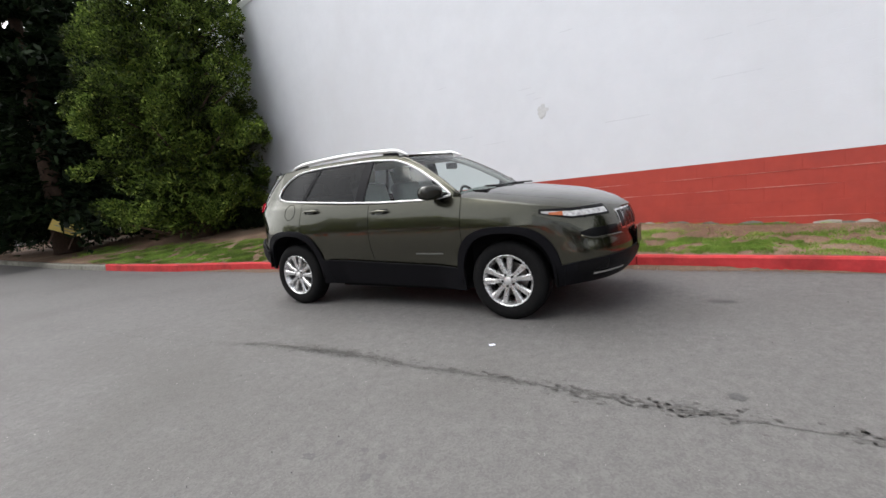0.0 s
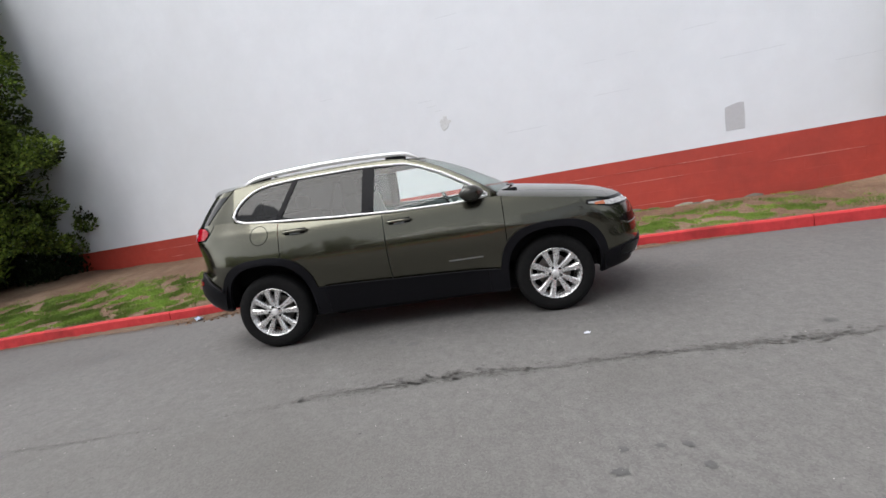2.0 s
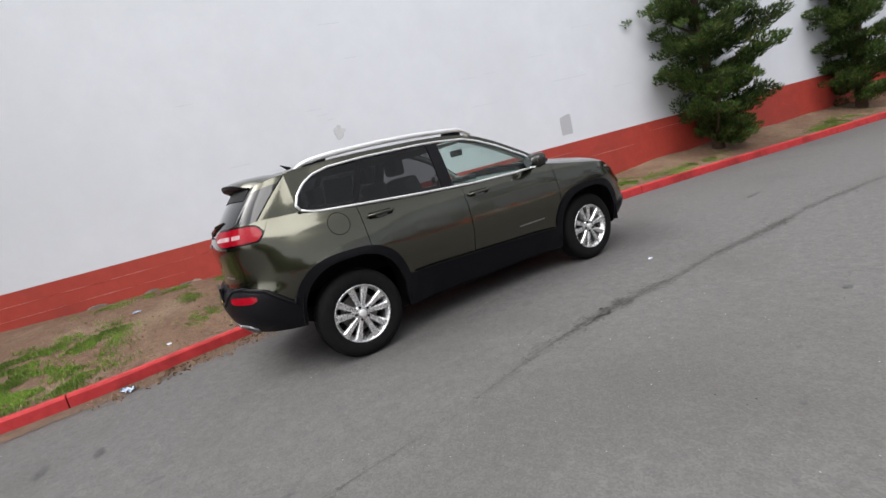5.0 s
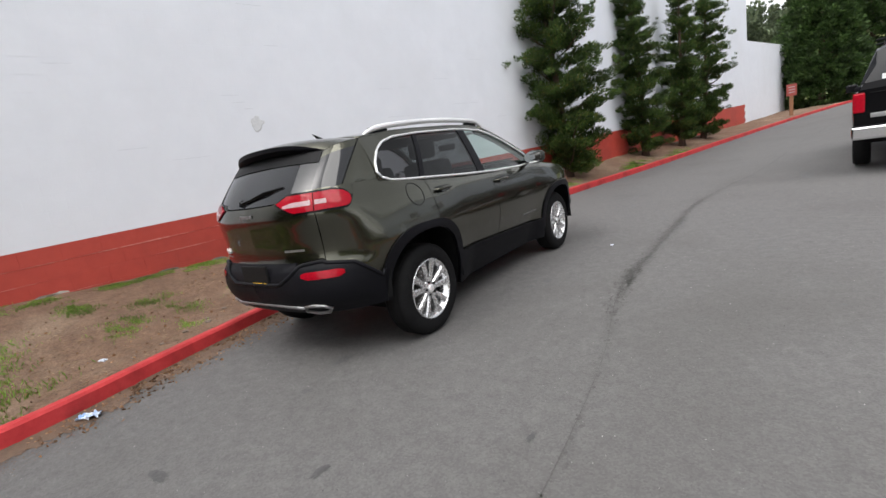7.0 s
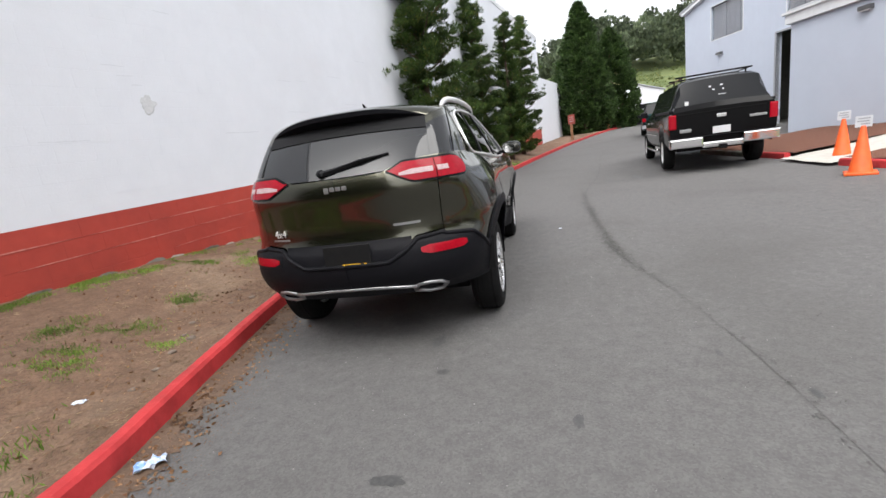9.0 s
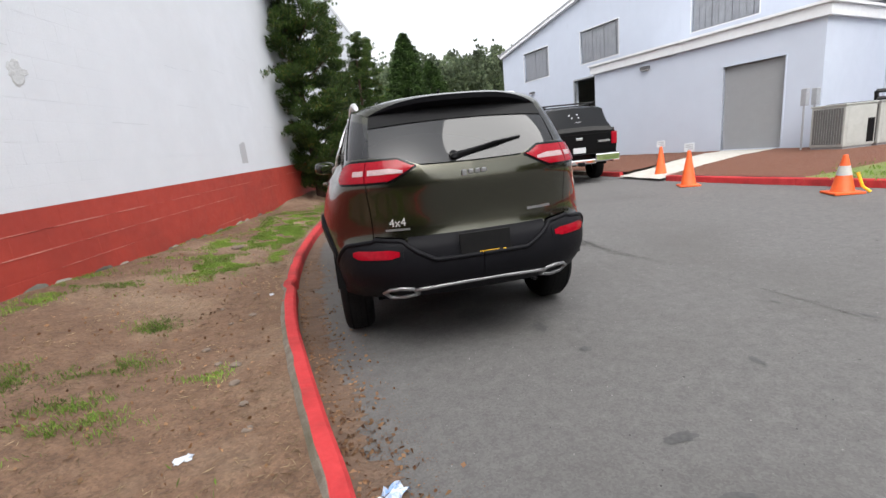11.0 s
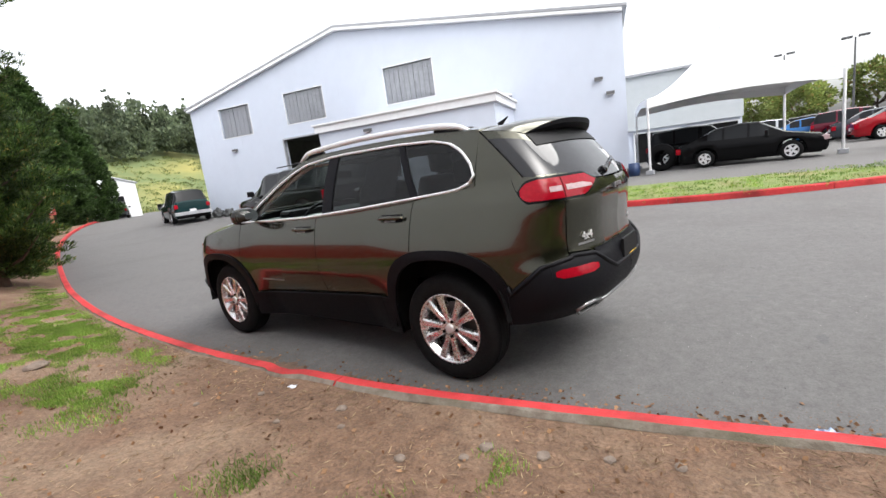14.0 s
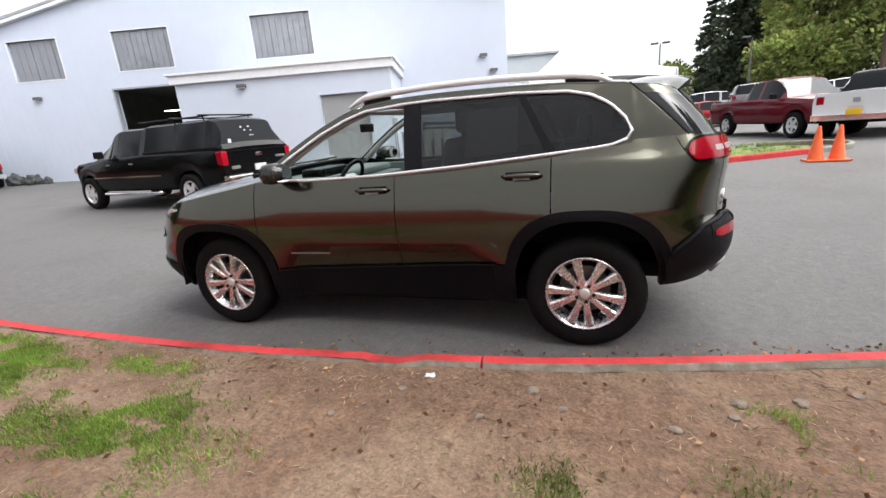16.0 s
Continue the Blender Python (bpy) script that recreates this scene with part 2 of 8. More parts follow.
def box(bm, lo, hi, m=None, bevel=0.0):
    c, s = [(a + b) / 2 for a, b in zip(lo, hi)], [abs(b - a) for a, b in zip(lo, hi)]
    t = Matrix.Translation(c) @ Matrix.Diagonal((*s, 1))
    made = bmesh.ops.create_cube(bm, size=1, matrix=t)["verts"]
    if bevel:
        edges = list({e for v in made for e in v.link_edges})
        made = list({v for f in bmesh.ops.bevel(bm, geom=edges, offset=bevel, segments=2, affect="EDGES", profile=0.6)["faces"] for v in f.verts} | {v for v in made if v.is_valid})
    if m is not None:
        bmesh.ops.transform(bm, matrix=m, verts=[v for v in made if v.is_valid])
    return bm


def boxes(*spans, bevel=0.0, m=None):
    bm = bmesh.new()
    for lo, hi in spans:
        box(bm, lo, hi, m, bevel)
    return bm


def tube(bm, pts, radius, sides=8, cap=True):
    """A tube along points; radius a number or one for each point."""
    pts = [Vector(p) for p in pts]
    rad = radius if isinstance(radius, (list, tuple)) else [radius] * len(pts)
    rings, up = [], Vector((0.13, 0.31, 0.94)).normalized()
    for i, p in enumerate(pts):
        d = (pts[min(i + 1, len(pts) - 1)] - pts[max(i - 1, 0)]).normalized()
        a = d.cross(up)
        a = (d.cross(Vector((1, 0, 0))) if a.length < 0.05 else a).normalized()
        b = d.cross(a)
        rings.append([bm.verts.new(p + rad[i] * (math.cos(q) * a + math.sin(q) * b)) for q in (2 * math.pi * k / sides for k in range(sides))])
    for r, s in zip(rings, rings[1:]):
        for k in range(sides):
            bm.faces.new((r[k], r[(k + 1) % sides], s[(k + 1) % sides], s[k]))
    if cap:
        bm.faces.new(rings[0][::-1])
        bm.faces.new(rings[-1])
    return bm


def lathe(bm, profile, axis="x", steps=32, m=None):
    """Turns a profile of (along the axis, radius) round an axis."""
    rings = []
    for k in range(steps):
        q = 2 * math.pi * k / steps
        c, s = math.cos(q), math.sin(q)
        ring = []
        for h, r in profile:
            v = Vector((h, r * c, r * s)) if axis == "x" else Vector((r * c, r * s, h))
            ring.append(bm.verts.new(m @ v if m is not None else v))
        rings.append(ring)
    for k in range(steps):
        r, s = rings[k], rings[(k + 1) % steps]
        for i in range(len(profile) - 1):
            bm.faces.new((r[i], r[i + 1], s[i + 1], s[i]))
    return bm


def table(pts, x):
    """Piecewise linear reading of a small table of (x, value)."""
    return float(np.interp(x, [p[0] for p in pts], [p[1] for p in pts]))


def spline(pts, n):
    """Points along a Catmull-Rom curve, n to each span."""
    p = [np.array(q, float) for q in pts]
    p = [2 * p[0] - p[1], *p, 2 * p[-1] - p[-2]]
    out = []
    for a, b, c, d in zip(p, p[1:], p[2:], p[3:]):
        for k in range(n):
            t = k / n
            out.append(0.5 * (2 * b + (c - a) * t + (2 * a - 5 * b + 4 * c - d) * t * t + (3 * b - a - 3 * c + d) * t**3))
    return [*out, p[-2]]


def smooth01(v):
    v = min(1.0, max(0.0, v))
    return v * v * (3 - 2 * v)


# ---- ground ----
def gz(x, y):
    """Height of the paved ground: level round the parked car, rising gently to the far side and up the drive."""
    return 0.20 * smooth01((x - 3.5) / 7) + 0.60 * smooth01((y - 8) / 38) + 0.7 * smooth01((x - 20) / 10) * smooth01((-8.5 - y) / 4)


def ground_sheet():
    s = np.concatenate([-np.geomspace(900, 30, 14), np.linspace(-28, 48, 96), np.geomspace(52, 900, 14)])
    verts = [(x, y, gz(x, y)) for y in s for x in s]
    n = len(s)
    faces = [(j * n + i, j * n + i + 1, j * n + n + i + 1, j * n + n + i) for j in range(n - 1) for i in range(n - 1)]
    ob = pyobj("ground", verts, faces, ASPHALT, smooth=True)
    tagged(ob, "worn grey asphalt drive and car park", "ground", kind="structure")


ground_sheet()

# The kerb along the lawn: its road edge, from behind the car to the far end of the drive.
KERB = spline([(-1.6, -30), (-0.9, -20), (-0.5, -13), (-0.42, -9.6), (-0.48, -7.2), (-0.72, -5.0), (-0.80, -3.6), (-0.95, -2.7), (-1.20, -1.35), (-1.36, -0.45),
               (-1.43, 0.5), (-1.44, 1.7), (-1.36, 3.4), (-1.12, 5.5), (-0.72, 8.0), (0.05, 12.0), (1.3, 18.0), (3.0, 25.0), (5.2, 32.5), (8.3, 41.0), (11.6, 48.5), (13.4, 53.0)], 8)
WALL_P, WALL_D = np.array((-3.595, 0.404)), np.array((0.1857, 0.9826))


def wall_at(y):
    return WALL_P[0] + (y - WALL_P[1]) * WALL_D[0] / WALL_D[1]


def run_kerb(name, pts, z0, material, label, width=0.125, high=0.125, length=3.0, owner=None, paint=lambda y: 0.82, chip=0.006):
    """A kerb of separate stones along a line of road-edge points; the back lies to the left of the way."""
    top = owner or empty(name, category="kerb", label=label, kind="structure")
    pts = [np.array(p[:2], float) for p in pts]
    steps, run, start = [0.0], 0.0, 0
    for a, b in zip(pts, pts[1:]):
        run += np.linalg.norm(b - a)
        steps.append(run)
    prof = [(0.0, -0.25), (0.012, high - 0.02), (0.03, high), (width * 0.6, high), (width - 0.018, high - 0.001), (width, high - 0.016), (width + 0.006, high - 0.022), (width + 0.012, -0.25)]
    count = max(1, round(run / length))
    for k in range(count):
        a, b = run * k / count + 0.006, run * (k + 1) / count - 0.006
        stations = [*np.arange(a, b - 0.05, 0.12), b]
        verts, n = [], len(prof)
        for s in stations:
            x, y = np.interp(s, steps, [p[0] for p in pts]), np.interp(s, steps, [p[1] for p in pts])
            x2, y2 = np.interp(s + 0.02, steps, [p[0] for p in pts]), np.interp(s + 0.02, steps, [p[1] for p in pts])
            x1, y1 = np.interp(s - 0.02, steps, [p[0] for p in pts]), np.interp(s - 0.02, steps, [p[1] for p in pts])
            d = np.array((x2 - x1, y2 - y1)) / (np.hypot(x2 - x1, y2 - y1) + 1e-9)
            left = np.array((-d[1], d[0]))
            wob = 0.006 * noise.noise((x * 2, y * 2, 1.0))
            for j, (u, h) in enumerate(prof):
                if j == 3:
                    u = width * (paint(y) + 0.10 * noise.noise((x * 5, y * 5, 3)))
                elif j >= 4 and h > 0:
                    u, h = u + 0.012 * noise.noise((x * 3, y * 3, 8)), h - chip * abs(noise.noise((x * 7, y * 7, 9)))
                q = np.array((x, y)) + left * (u + wob)
                verts.append((q[0], q[1], z0(x, y) + h + (wob if h > 0 else 0)))
        faces = [(i * n + j, i * n + j + 1, i * n + n + j + 1, i * n + n + j) for i in range(len(stations) - 1) for j in range(n - 1)]
        faces += [tuple(range(n))[::-1], tuple((len(stations) - 1) * n + j for j in range(n))]
        m = material(stations[0]) if callable(material) else material
        back = [1 if f[0] % n >= 3 and len(f) == 4 else 0 for f in faces]
        pyobj("kerb_stone", verts, faces, [m, MOSSY], top, index=back)
    return top

# ---- kerbs and lawn ----
KERB_SET = [(-30, 0.0), (-5, 0.0), (-3.3, -0.005), (-2.8, -0.025), (-2.2, -0.04), (-1.5, -0.045), (-1.1, -0.03), (-0.5, 0.025), (3.0, 0.03), (7.0, 0.02), (12, 0.04), (41, 0.06)]
KERB = [np.array((p[0] + table(KERB_SET, p[1]) + (-0.04 if abs(p[1] + 0.31) < 0.09 else 0.0), p[1])) for p in KERB]
grey_end = [p for p in KERB if p[1] <= -9.6]
red_run = [p for p in KERB if p[1] >= -9.6]
run_kerb("kerb_lawn", red_run, gz, RED_KERB, "red painted concrete kerb beside the lawn", high=0.15, paint=lambda y: table([(-6, 0.82), (-4.5, 0.78), (-0.5, 0.78), (-0.2, 0.85), (40, 0.85)], y), chip=0.02)
run_kerb("kerb_grey", grey_end, gz, CONCRETE, "unpainted grey concrete kerb under the trees")


def lawn_sheet():
    """The dirt bank between kerb and white wall."""
    rows = 18
    verts, cols = [], 0
    for p in spline([tuple(q) for q in KERB], 2):
        x0, y0 = p[0] - 0.120, p[1]
        far = wall_at(y0) - 0.1 if -15.5 < y0 < 33 else (wall_at(y0) - 14 * smooth01((-15.5 - y0) / 3) if y0 < 0 else wall_at(y0) - 14 * smooth01((y0 - 33) / 4))
        rise = table([(-30, 0.95), (-18, 0.8), (-12, 0.58), (-8, 0.49), (-3, 0.49), (1.5, 0.34), (3, 0.30), (6, 0.31), (7.5, 0.42), (14, 0.5), (31, 0.62), (45, 0.8), (53, 0.8)], y0)
        low = gz(x0, y0) + table([(-6, 0.135), (-3.6, 0.128), (-2.9, 0.122), (-1.7, 0.118), (-1.45, 0.118), (-1.25, 0.124), (-0.8, 0.130), (0, 0.132), (2, 0.138), (40, 0.135)], y0)
        for k in range(rows + 1):
            t = k / rows
            x = x0 + (far - x0) * t
            lump = 0.035 * noise.noise((x * 0.9, y0 * 0.9, 0)) + 0.014 * noise.noise((x * 4, y0 * 4, 3))
            verts.append((x, y0, low + (rise - low) * smooth01(t * 0.95) ** 0.9 + lump * min(1, t * 6) + (0.018 * noise.noise((5.0, y0 * 2.6, 1)) if k == 0 else 0)))
        cols += 1
    n = rows + 1
    faces = [(i * n + k, (i + 1) * n + k, (i + 1) * n + k + 1, i * n + k + 1) for i in range(cols - 1) for k in range(rows)]
    ob = pyobj("lawn_ground", verts, faces, DIRT, smooth=True)
    tagged(ob, "bare brown dirt bank with thin dry grass", "ground", kind="structure")
    return ob


lawn = lawn_sheet()
LAWN_V = np.array([v.co[:] for v in lawn.data.vertices]).reshape(-1, 19, 3)
LAWN_Y = LAWN_V[:, 0, 1]


def lz(x, y):
    """Height of the bank at a place."""
    i = min(max(int(np.searchsorted(LAWN_Y, y)), 1), len(LAWN_Y) - 1)
    t = min(1.0, max(0.0, (y - LAWN_Y[i - 1]) / (LAWN_Y[i] - LAWN_Y[i - 1] + 1e-9)))
    out = 0.0
    for j, w in ((i - 1, 1 - t), (i, t)):
        row = LAWN_V[j]
        f = min(17.999, max(0.0, (x - row[0, 0]) / (row[18, 0] - row[0, 0]) * 18))
        k = int(f)
        out += w * (row[k, 2] * (1 - f + k) + row[k + 1, 2] * (f - k))
    return float(out)


# ---- the white block wall with its red foot ----
WX = Vector((WALL_D[0], WALL_D[1], 0.019))
WN = Vector((WALL_D[1], -WALL_D[0], 0))
W0 = Vector((WALL_P[0], WALL_P[1], 1.135))


def wall_point(u, h, out=0.0):
    """A place on the wall: metres along it, height over the red band's top, and metres out of it."""
    return W0 + WX * u + Vector((0, 0, h)) + WN * out


def white_wall():
    top = empty("wall_west", label="tall white painted block wall with a red painted foot", category="wall", kind="structure")
    u0, u1, h1 = -16.8, 31.2, 6.55
    bm = bmesh.new()
    vs = [bm.verts.new(wall_point(u, h, o)) for o in (-0.0022, -0.3) for u, h in ((u0, -1.9), (u1, -1.9), (u1, h1), (u0, h1))]
    for f in ((0, 1, 2, 3), (7, 6, 5, 4), (0, 4, 5, 1), (1, 5, 6, 2), (2, 6, 7, 3), (3, 7, 4, 0)):
        bm.faces.new([vs[i] for i in f])
    mat_core = [WHITE_PAINT]
    obj("wall_core", bm, mat_core, top)
    bm = bmesh.new()
    vs = [bm.verts.new(wall_point(u, h, o)) for o in (-0.0018, -0.1) for u, h in ((u0, -1.9), (30.0, -1.9), (30.0, -0.001), (u0, -0.001))]
    for f in ((0, 1, 2, 3), (7, 6, 5, 4), (0, 4, 5, 1), (1, 5, 6, 2), (2, 6, 7, 3), (3, 7, 4, 0)):
        bm.faces.new([vs[i] for i in f])
    obj("red_core", bm, RED_PAINT, top)
    # coping strip
    bm = bmesh.new()
    vs = [bm.verts.new(wall_point(u, h, o)) for o in (0.03, -0.33) for u, h in ((u0, h1 - 0.16), (u1 + 0.02, h1 - 0.16), (u1 + 0.02, h1 + 0.04), (u0, h1 + 0.04))]
    for f in ((0, 1, 2, 3), (7, 6, 5, 4), (0, 4, 5, 1), (1, 5, 6, 2), (2, 6, 7, 3), (3, 7, 4, 0)):
        bm.faces.new([vs[i] for i in f])
    obj("coping", bm, TRIM, top, "white metal coping")
    # blocks: half a course of stagger, joints all but filled with paint
    rnd = random.Random(5)
    bw, bh = 0.405, 0.203
    joined_w, joined_r = ([], []), ([], [])

    def block(u, h, w, out, deep=0.00045):
        """The face of one block with bevelled edges, in wall coordinates."""
        g, b = 0.0008, 0.0028
        rows = [(g, g, 0.0), (w - g, g, 0.0), (w - g, bh - g, 0.0), (g, bh - g, 0.0)]
        inner = [(g + b, g + b, out), (w - g - b, g + b, out), (w - g - b, bh - g - b, out), (g + b, bh - g - b, out)]
        return [(u + a, h + c, o - deep) for a, c, o in rows] + [(u + a, h + c, o) for a, c, o in inner]

    FACES = [(4, 5, 6, 7), (0, 1, 5, 4), (1, 2, 6, 5), (2, 3, 7, 6), (3, 0, 4, 7)]
    singles, me_cache = 0, {}
    course = 0
    h = -8 * bh
    while h < h1 - 0.2:
        u = u0 + (0.5 * bw if course % 2 else 0.0)
        red = h < -0.001
        while u + bw <= u1 + 0.001:
            out = rnd.choice((0.0, 0.0006, 0.0012)) * 0.3
            if red and -5 < u < 7.2 and h > -6.5 * bh and singles < 290:
                key = round(out * 10000)
                if key not in me_cache:
                    me = bpy.data.meshes.new("block")
                    me.from_pydata([tuple(WX * a + Vector((0, 0, c)) + WN * o) for a, c, o in block(0, 0, bw, out, 0.0022)], [], FACES)
                    me.materials.append(RED_PAINT)
                    me_cache[key] = me
                b = new("block", me_cache[key])
                b.parent = top
                b.location = W0 + WX * u + Vector((0, 0, h))
                singles += 1
            else:
                vs, fs = joined_r if red and u < 30.0 else joined_w
                k = len(vs)
                vs.extend(tuple(wall_point(a, c, o)) for a, c, o in block(u, h, bw, out))
                fs.extend(tuple(i + k for i in f) for f in FACES)
            u += bw
        h += bh
        course += 1
    pyobj("white_blocks", *joined_w, WHITE_PAINT, top, kind="stuff")
    pyobj("red_blocks", *joined_r, RED_PAINT, top, kind="stuff")
    return top


def wall_marks(owner):
    """Patched and scraped places in the paint."""
    patch = mat("grey_patch_paint", (0.50, 0.50, 0.53), (0.46, 0.46, 0.49), 20, 0.7)
    rough_patch = mat("scraped_filler", (0.55, 0.56, 0.58), (0.68, 0.69, 0.71), 30, 0.8, bump=0.01, fine=60)
    line = mat("open_joint", (0.63, 0.65, 0.70), (0.70, 0.72, 0.77), 30, 0.8)

    def at(y, z):
        u = (y - W0.y) / WX.y
        return u, z - (W0.z + WX.z * u)

    chalk = mat("chalky_joint", (0.60, 0.27, 0.23), (0.46, 0.11, 0.085), 18, 0.8, contrast=1.5)
    rj = random.Random(21)
    for k, (a, b) in enumerate(((-7.5, 7.4), (-7.0, 6.2), (-6.0, 2.5), (-4.0, 4.0))):
        hh, u = -(0.203, 0.406, 0.609, 0.812)[k], a
        while u < b:
            ln = rj.uniform(0.3, 1.5)
            if rj.random() < (0.75, 0.75, 0.6, 0.3)[k]:
                t = rj.uniform(0.003, 0.0075)
                rim = [(u, hh - t * 0.3), (u + ln * 0.5, hh - t), (u + ln, hh - t * 0.2), (u + ln * 0.6, hh + t), (u + ln * 0.2, hh + t * 0.6)]
                pyobj("chalky_line", [wall_point(p, q, 0.0045) for p, q in rim] + [wall_point(p, q, -0.001) for p, q in rim], [tuple(range(5)), *[(i, i + 5, (i + 1) % 5 + 5, (i + 1) % 5) for i in range(5)]], chalk, owner, "pale worn joint")
            u += ln
    u, h = at(4.93, 1.41)
    rnd = random.Random(2)
    rim = [(u + a, h + c) for a, c in ((0, 0), (0.13, 0.005), (0.27, -0.004), (0.275, 0.2), (0.27, 0.41), (0.2, 0.42), (0.1, 0.40), (0.0, 0.37), (-0.008, 0.2))]
    pyobj("grey_patch", [wall_point(a, c, 0.005) for a, c in rim] + [wall_point(a, c, -0.002) for a, c in rim],
          [tuple(range(9))] + [(i, i + 9, (i + 1) % 9 + 9, (i + 1) % 9) for i in range(9)], patch, owner, "grey paint patch")
    u, h = at(0.404, 2.386)
    rim = []
    for k in range(22):
        q = 2 * math.pi * k / 22
        r = 0.085 * (1 + 0.25 * rnd.uniform(-1, 1))
        rim.append((u + r * math.cos(q), h + 1.1 * r * math.sin(q)))
    n = len(rim)
    pyobj("filler_spot", [wall_point(a, c, 0.003 + 0.005 * rnd.random()) for a, c in rim] + [wall_point(u, h, 0.005)] + [wall_point(u + (a - u) * 1.25, h + (c - h) * 1.25, -0.001) for a, c in rim],
          [(i, (i + 1) % n, n) for i in range(n)] + [(i, n + 1 + i, n + 1 + (i + 1) % n, (i + 1) % n) for i in range(n)], rough_patch, owner, "rough filled hole")
    for y, z, w in ((0.1, 2.72, 0.2), (-0.05, 2.83, 0.28), (0.25, 2.62, 0.14), (2.9, 2.9, 0.35), (3.4, 2.93, 0.3), (-0.9, 1.95, 0.5), (1.5, 2.0, 0.7), (3.0, 2.35, 0.6), (4.4, 3.1, 0.5),
                    (-2.0, 3.25, 0.3), (5.6, 3.55, 0.45), (0.8, 3.6, 0.25), (4.9, 2.55, 0.9), (6.4, 2.2, 0.6), (-1.5, 2.15, 0.35), (0.5, 4.2, 0.4)):
        u, h = at(y, z)
        vs, fs = [], []
        k = max(4, int(w / 0.05))
        for i in range(k + 1):
            a = u + w * i / k
            t = 0.004 + 0.004 * rnd.random() * (1 if 0 < i < k else 0)
            c = h + 0.004 * rnd.uniform(-1, 1)
            vs += [wall_point(a, c - t, 0.0022), wall_point(a, c + t, 0.0022)]
        fs = [(2 * i, 2 * i + 2, 2 * i + 3, 2 * i + 1) for i in range(k)]
        pyobj("open_joint", vs, fs, line, owner)
    # bare concrete foot where the paint has flaked off along the ground
    for k in range(26):
        u = rnd.uniform(-4.5, 6.5)
        p = wall_point(u, 0, 0.004)
        z = lz(p.x + 0.05, p.y) + 0.005
        s = rnd.uniform(0.04, 0.10)
        rim = [(u + s * 1.6 * math.cos(q) * rnd.uniform(0.7, 1.2), 0.45 * s * math.sin(q) * rnd.uniform(0.6, 1.2)) for q in (2 * math.pi * i / 9 for i in range(9))]
        base = z - (W0.z + WX.z * u)
        pyobj("bare_concrete", [wall_point(a, base + c, 0.0035) for a, c in rim], [tuple(range(9))], CONCRETE if k % 3 else PALE_CONCRETE, owner)


wall = white_wall()
wall_marks(wall)


def far_wall():
    """The lower white building that goes on behind the end of the block wall."""
    a, b = wall_point(31.25, 0, -0.25), wall_point(42, 0, 0.1)
    n = WN
    bm = bmesh.new()
    z0, z1 = -0.5, 5.6
    vs = [bm.verts.new((p.x + o * n.x, p.y + o * n.y, z)) for o in (0, -6) for p, z in ((a, z0), (b, z0), (b, z1 + 0.2), (a, z1))]
    for f in ((0, 1, 2, 3), (7, 6, 5, 4), (0, 4, 5, 1), (1, 5, 6, 2), (2, 6, 7, 3), (3, 7, 4, 0)):
        bm.faces.new([vs[i] for i in f])
    tagged(obj("low_building", bm, WHITE_PAINT), "lower white building beyond the block wall", "building")


far_wall()

# ---- the metal-clad workshop across the drive ----
FD = Vector((0.3103, -0.9507, 0))
FN = Vector((-0.9507, -0.3103, 0))
F0 = Vector((7.70, 19.58, 0))
FLONG = 19.75


# the yard's buildings are drawn on a plan of their own and set out from it
YARD_SCALE = 1.1907
YARD = Matrix.Translation((-2.8266, -2.5186, 1.3794)) @ Matrix.Rotation(-0.0357, 4, "Z") @ Matrix.Scale(YARD_SCALE, 4) @ Matrix.Translation((2.4, 3.3, -1.33))


def fpt(u, z, out=0.0):
    return YARD @ (F0 + FD * u + FN * out + Vector((0, 0, z)))


def fu(y):
    return (y - F0.y) / FD.y


def panel_with_holes(name, u0, u1, z0, ztop, holes, material, parent, out=0.0, thick=0.2, label=""):
    """A wall of real thickness: cells between the edges of its openings, the top following ztop(u)."""
    us = sorted({u0, u1, *(h[0] for h in holes), *(h[1] for h in holes), *(ztop[1:] and [p[0] for p in ztop])})
    us = [u for u in us if u0 <= u <= u1]
    zs = sorted({h[2] for h in holes} | {h[3] for h in holes})
    bm = bmesh.new()
    for a, b in zip(us, us[1:]):
        levels = [z0, *zs, None]
        for lo, hi in zip(levels, levels[1:]):
            mid = ((a + b) / 2, (lo + (hi if hi is not None else lo + 0.1)) / 2)
            if hi is not None and any(h[0] < mid[0] < h[1] and h[2] < mid[1] < h[3] for h in holes):
                continue
            ha = hi if hi is not None else table(ztop, a)
            hb = hi if hi is not None else table(ztop, b)
            vs = [bm.verts.new(fpt(u, z, o)) for o in (out, out - thick) for u, z in ((a, lo), (b, lo), (b, hb), (a, ha))]
            for f in ((0, 1, 2, 3), (7, 6, 5, 4), (0, 4, 5, 1), (1, 5, 6, 2), (2, 6, 7, 3), (3, 7, 4, 0)):
                bm.faces.new([vs[i] for i in f])
    bmesh.ops.remove_doubles(bm, verts=bm.verts, dist=0.0005)
    bmesh.ops.recalc_face_normals(bm, faces=bm.faces)
    return obj(name, bm, material, parent, label)


def fbox(bm, u0, u1, z0, z1, o0, o1):
    vs = [bm.verts.new(fpt(u, z, o)) for o in (o1, o0) for u, z in ((u0, z0), (u1, z0), (u1, z1), (u0, z1))]
    for f in ((0, 1, 2, 3), (7, 6, 5, 4), (0, 4, 5, 1), (1, 5, 6, 2), (2, 6, 7, 3), (3, 7, 4, 0)):
        bm.faces.new([vs[i] for i in f])
    return bm


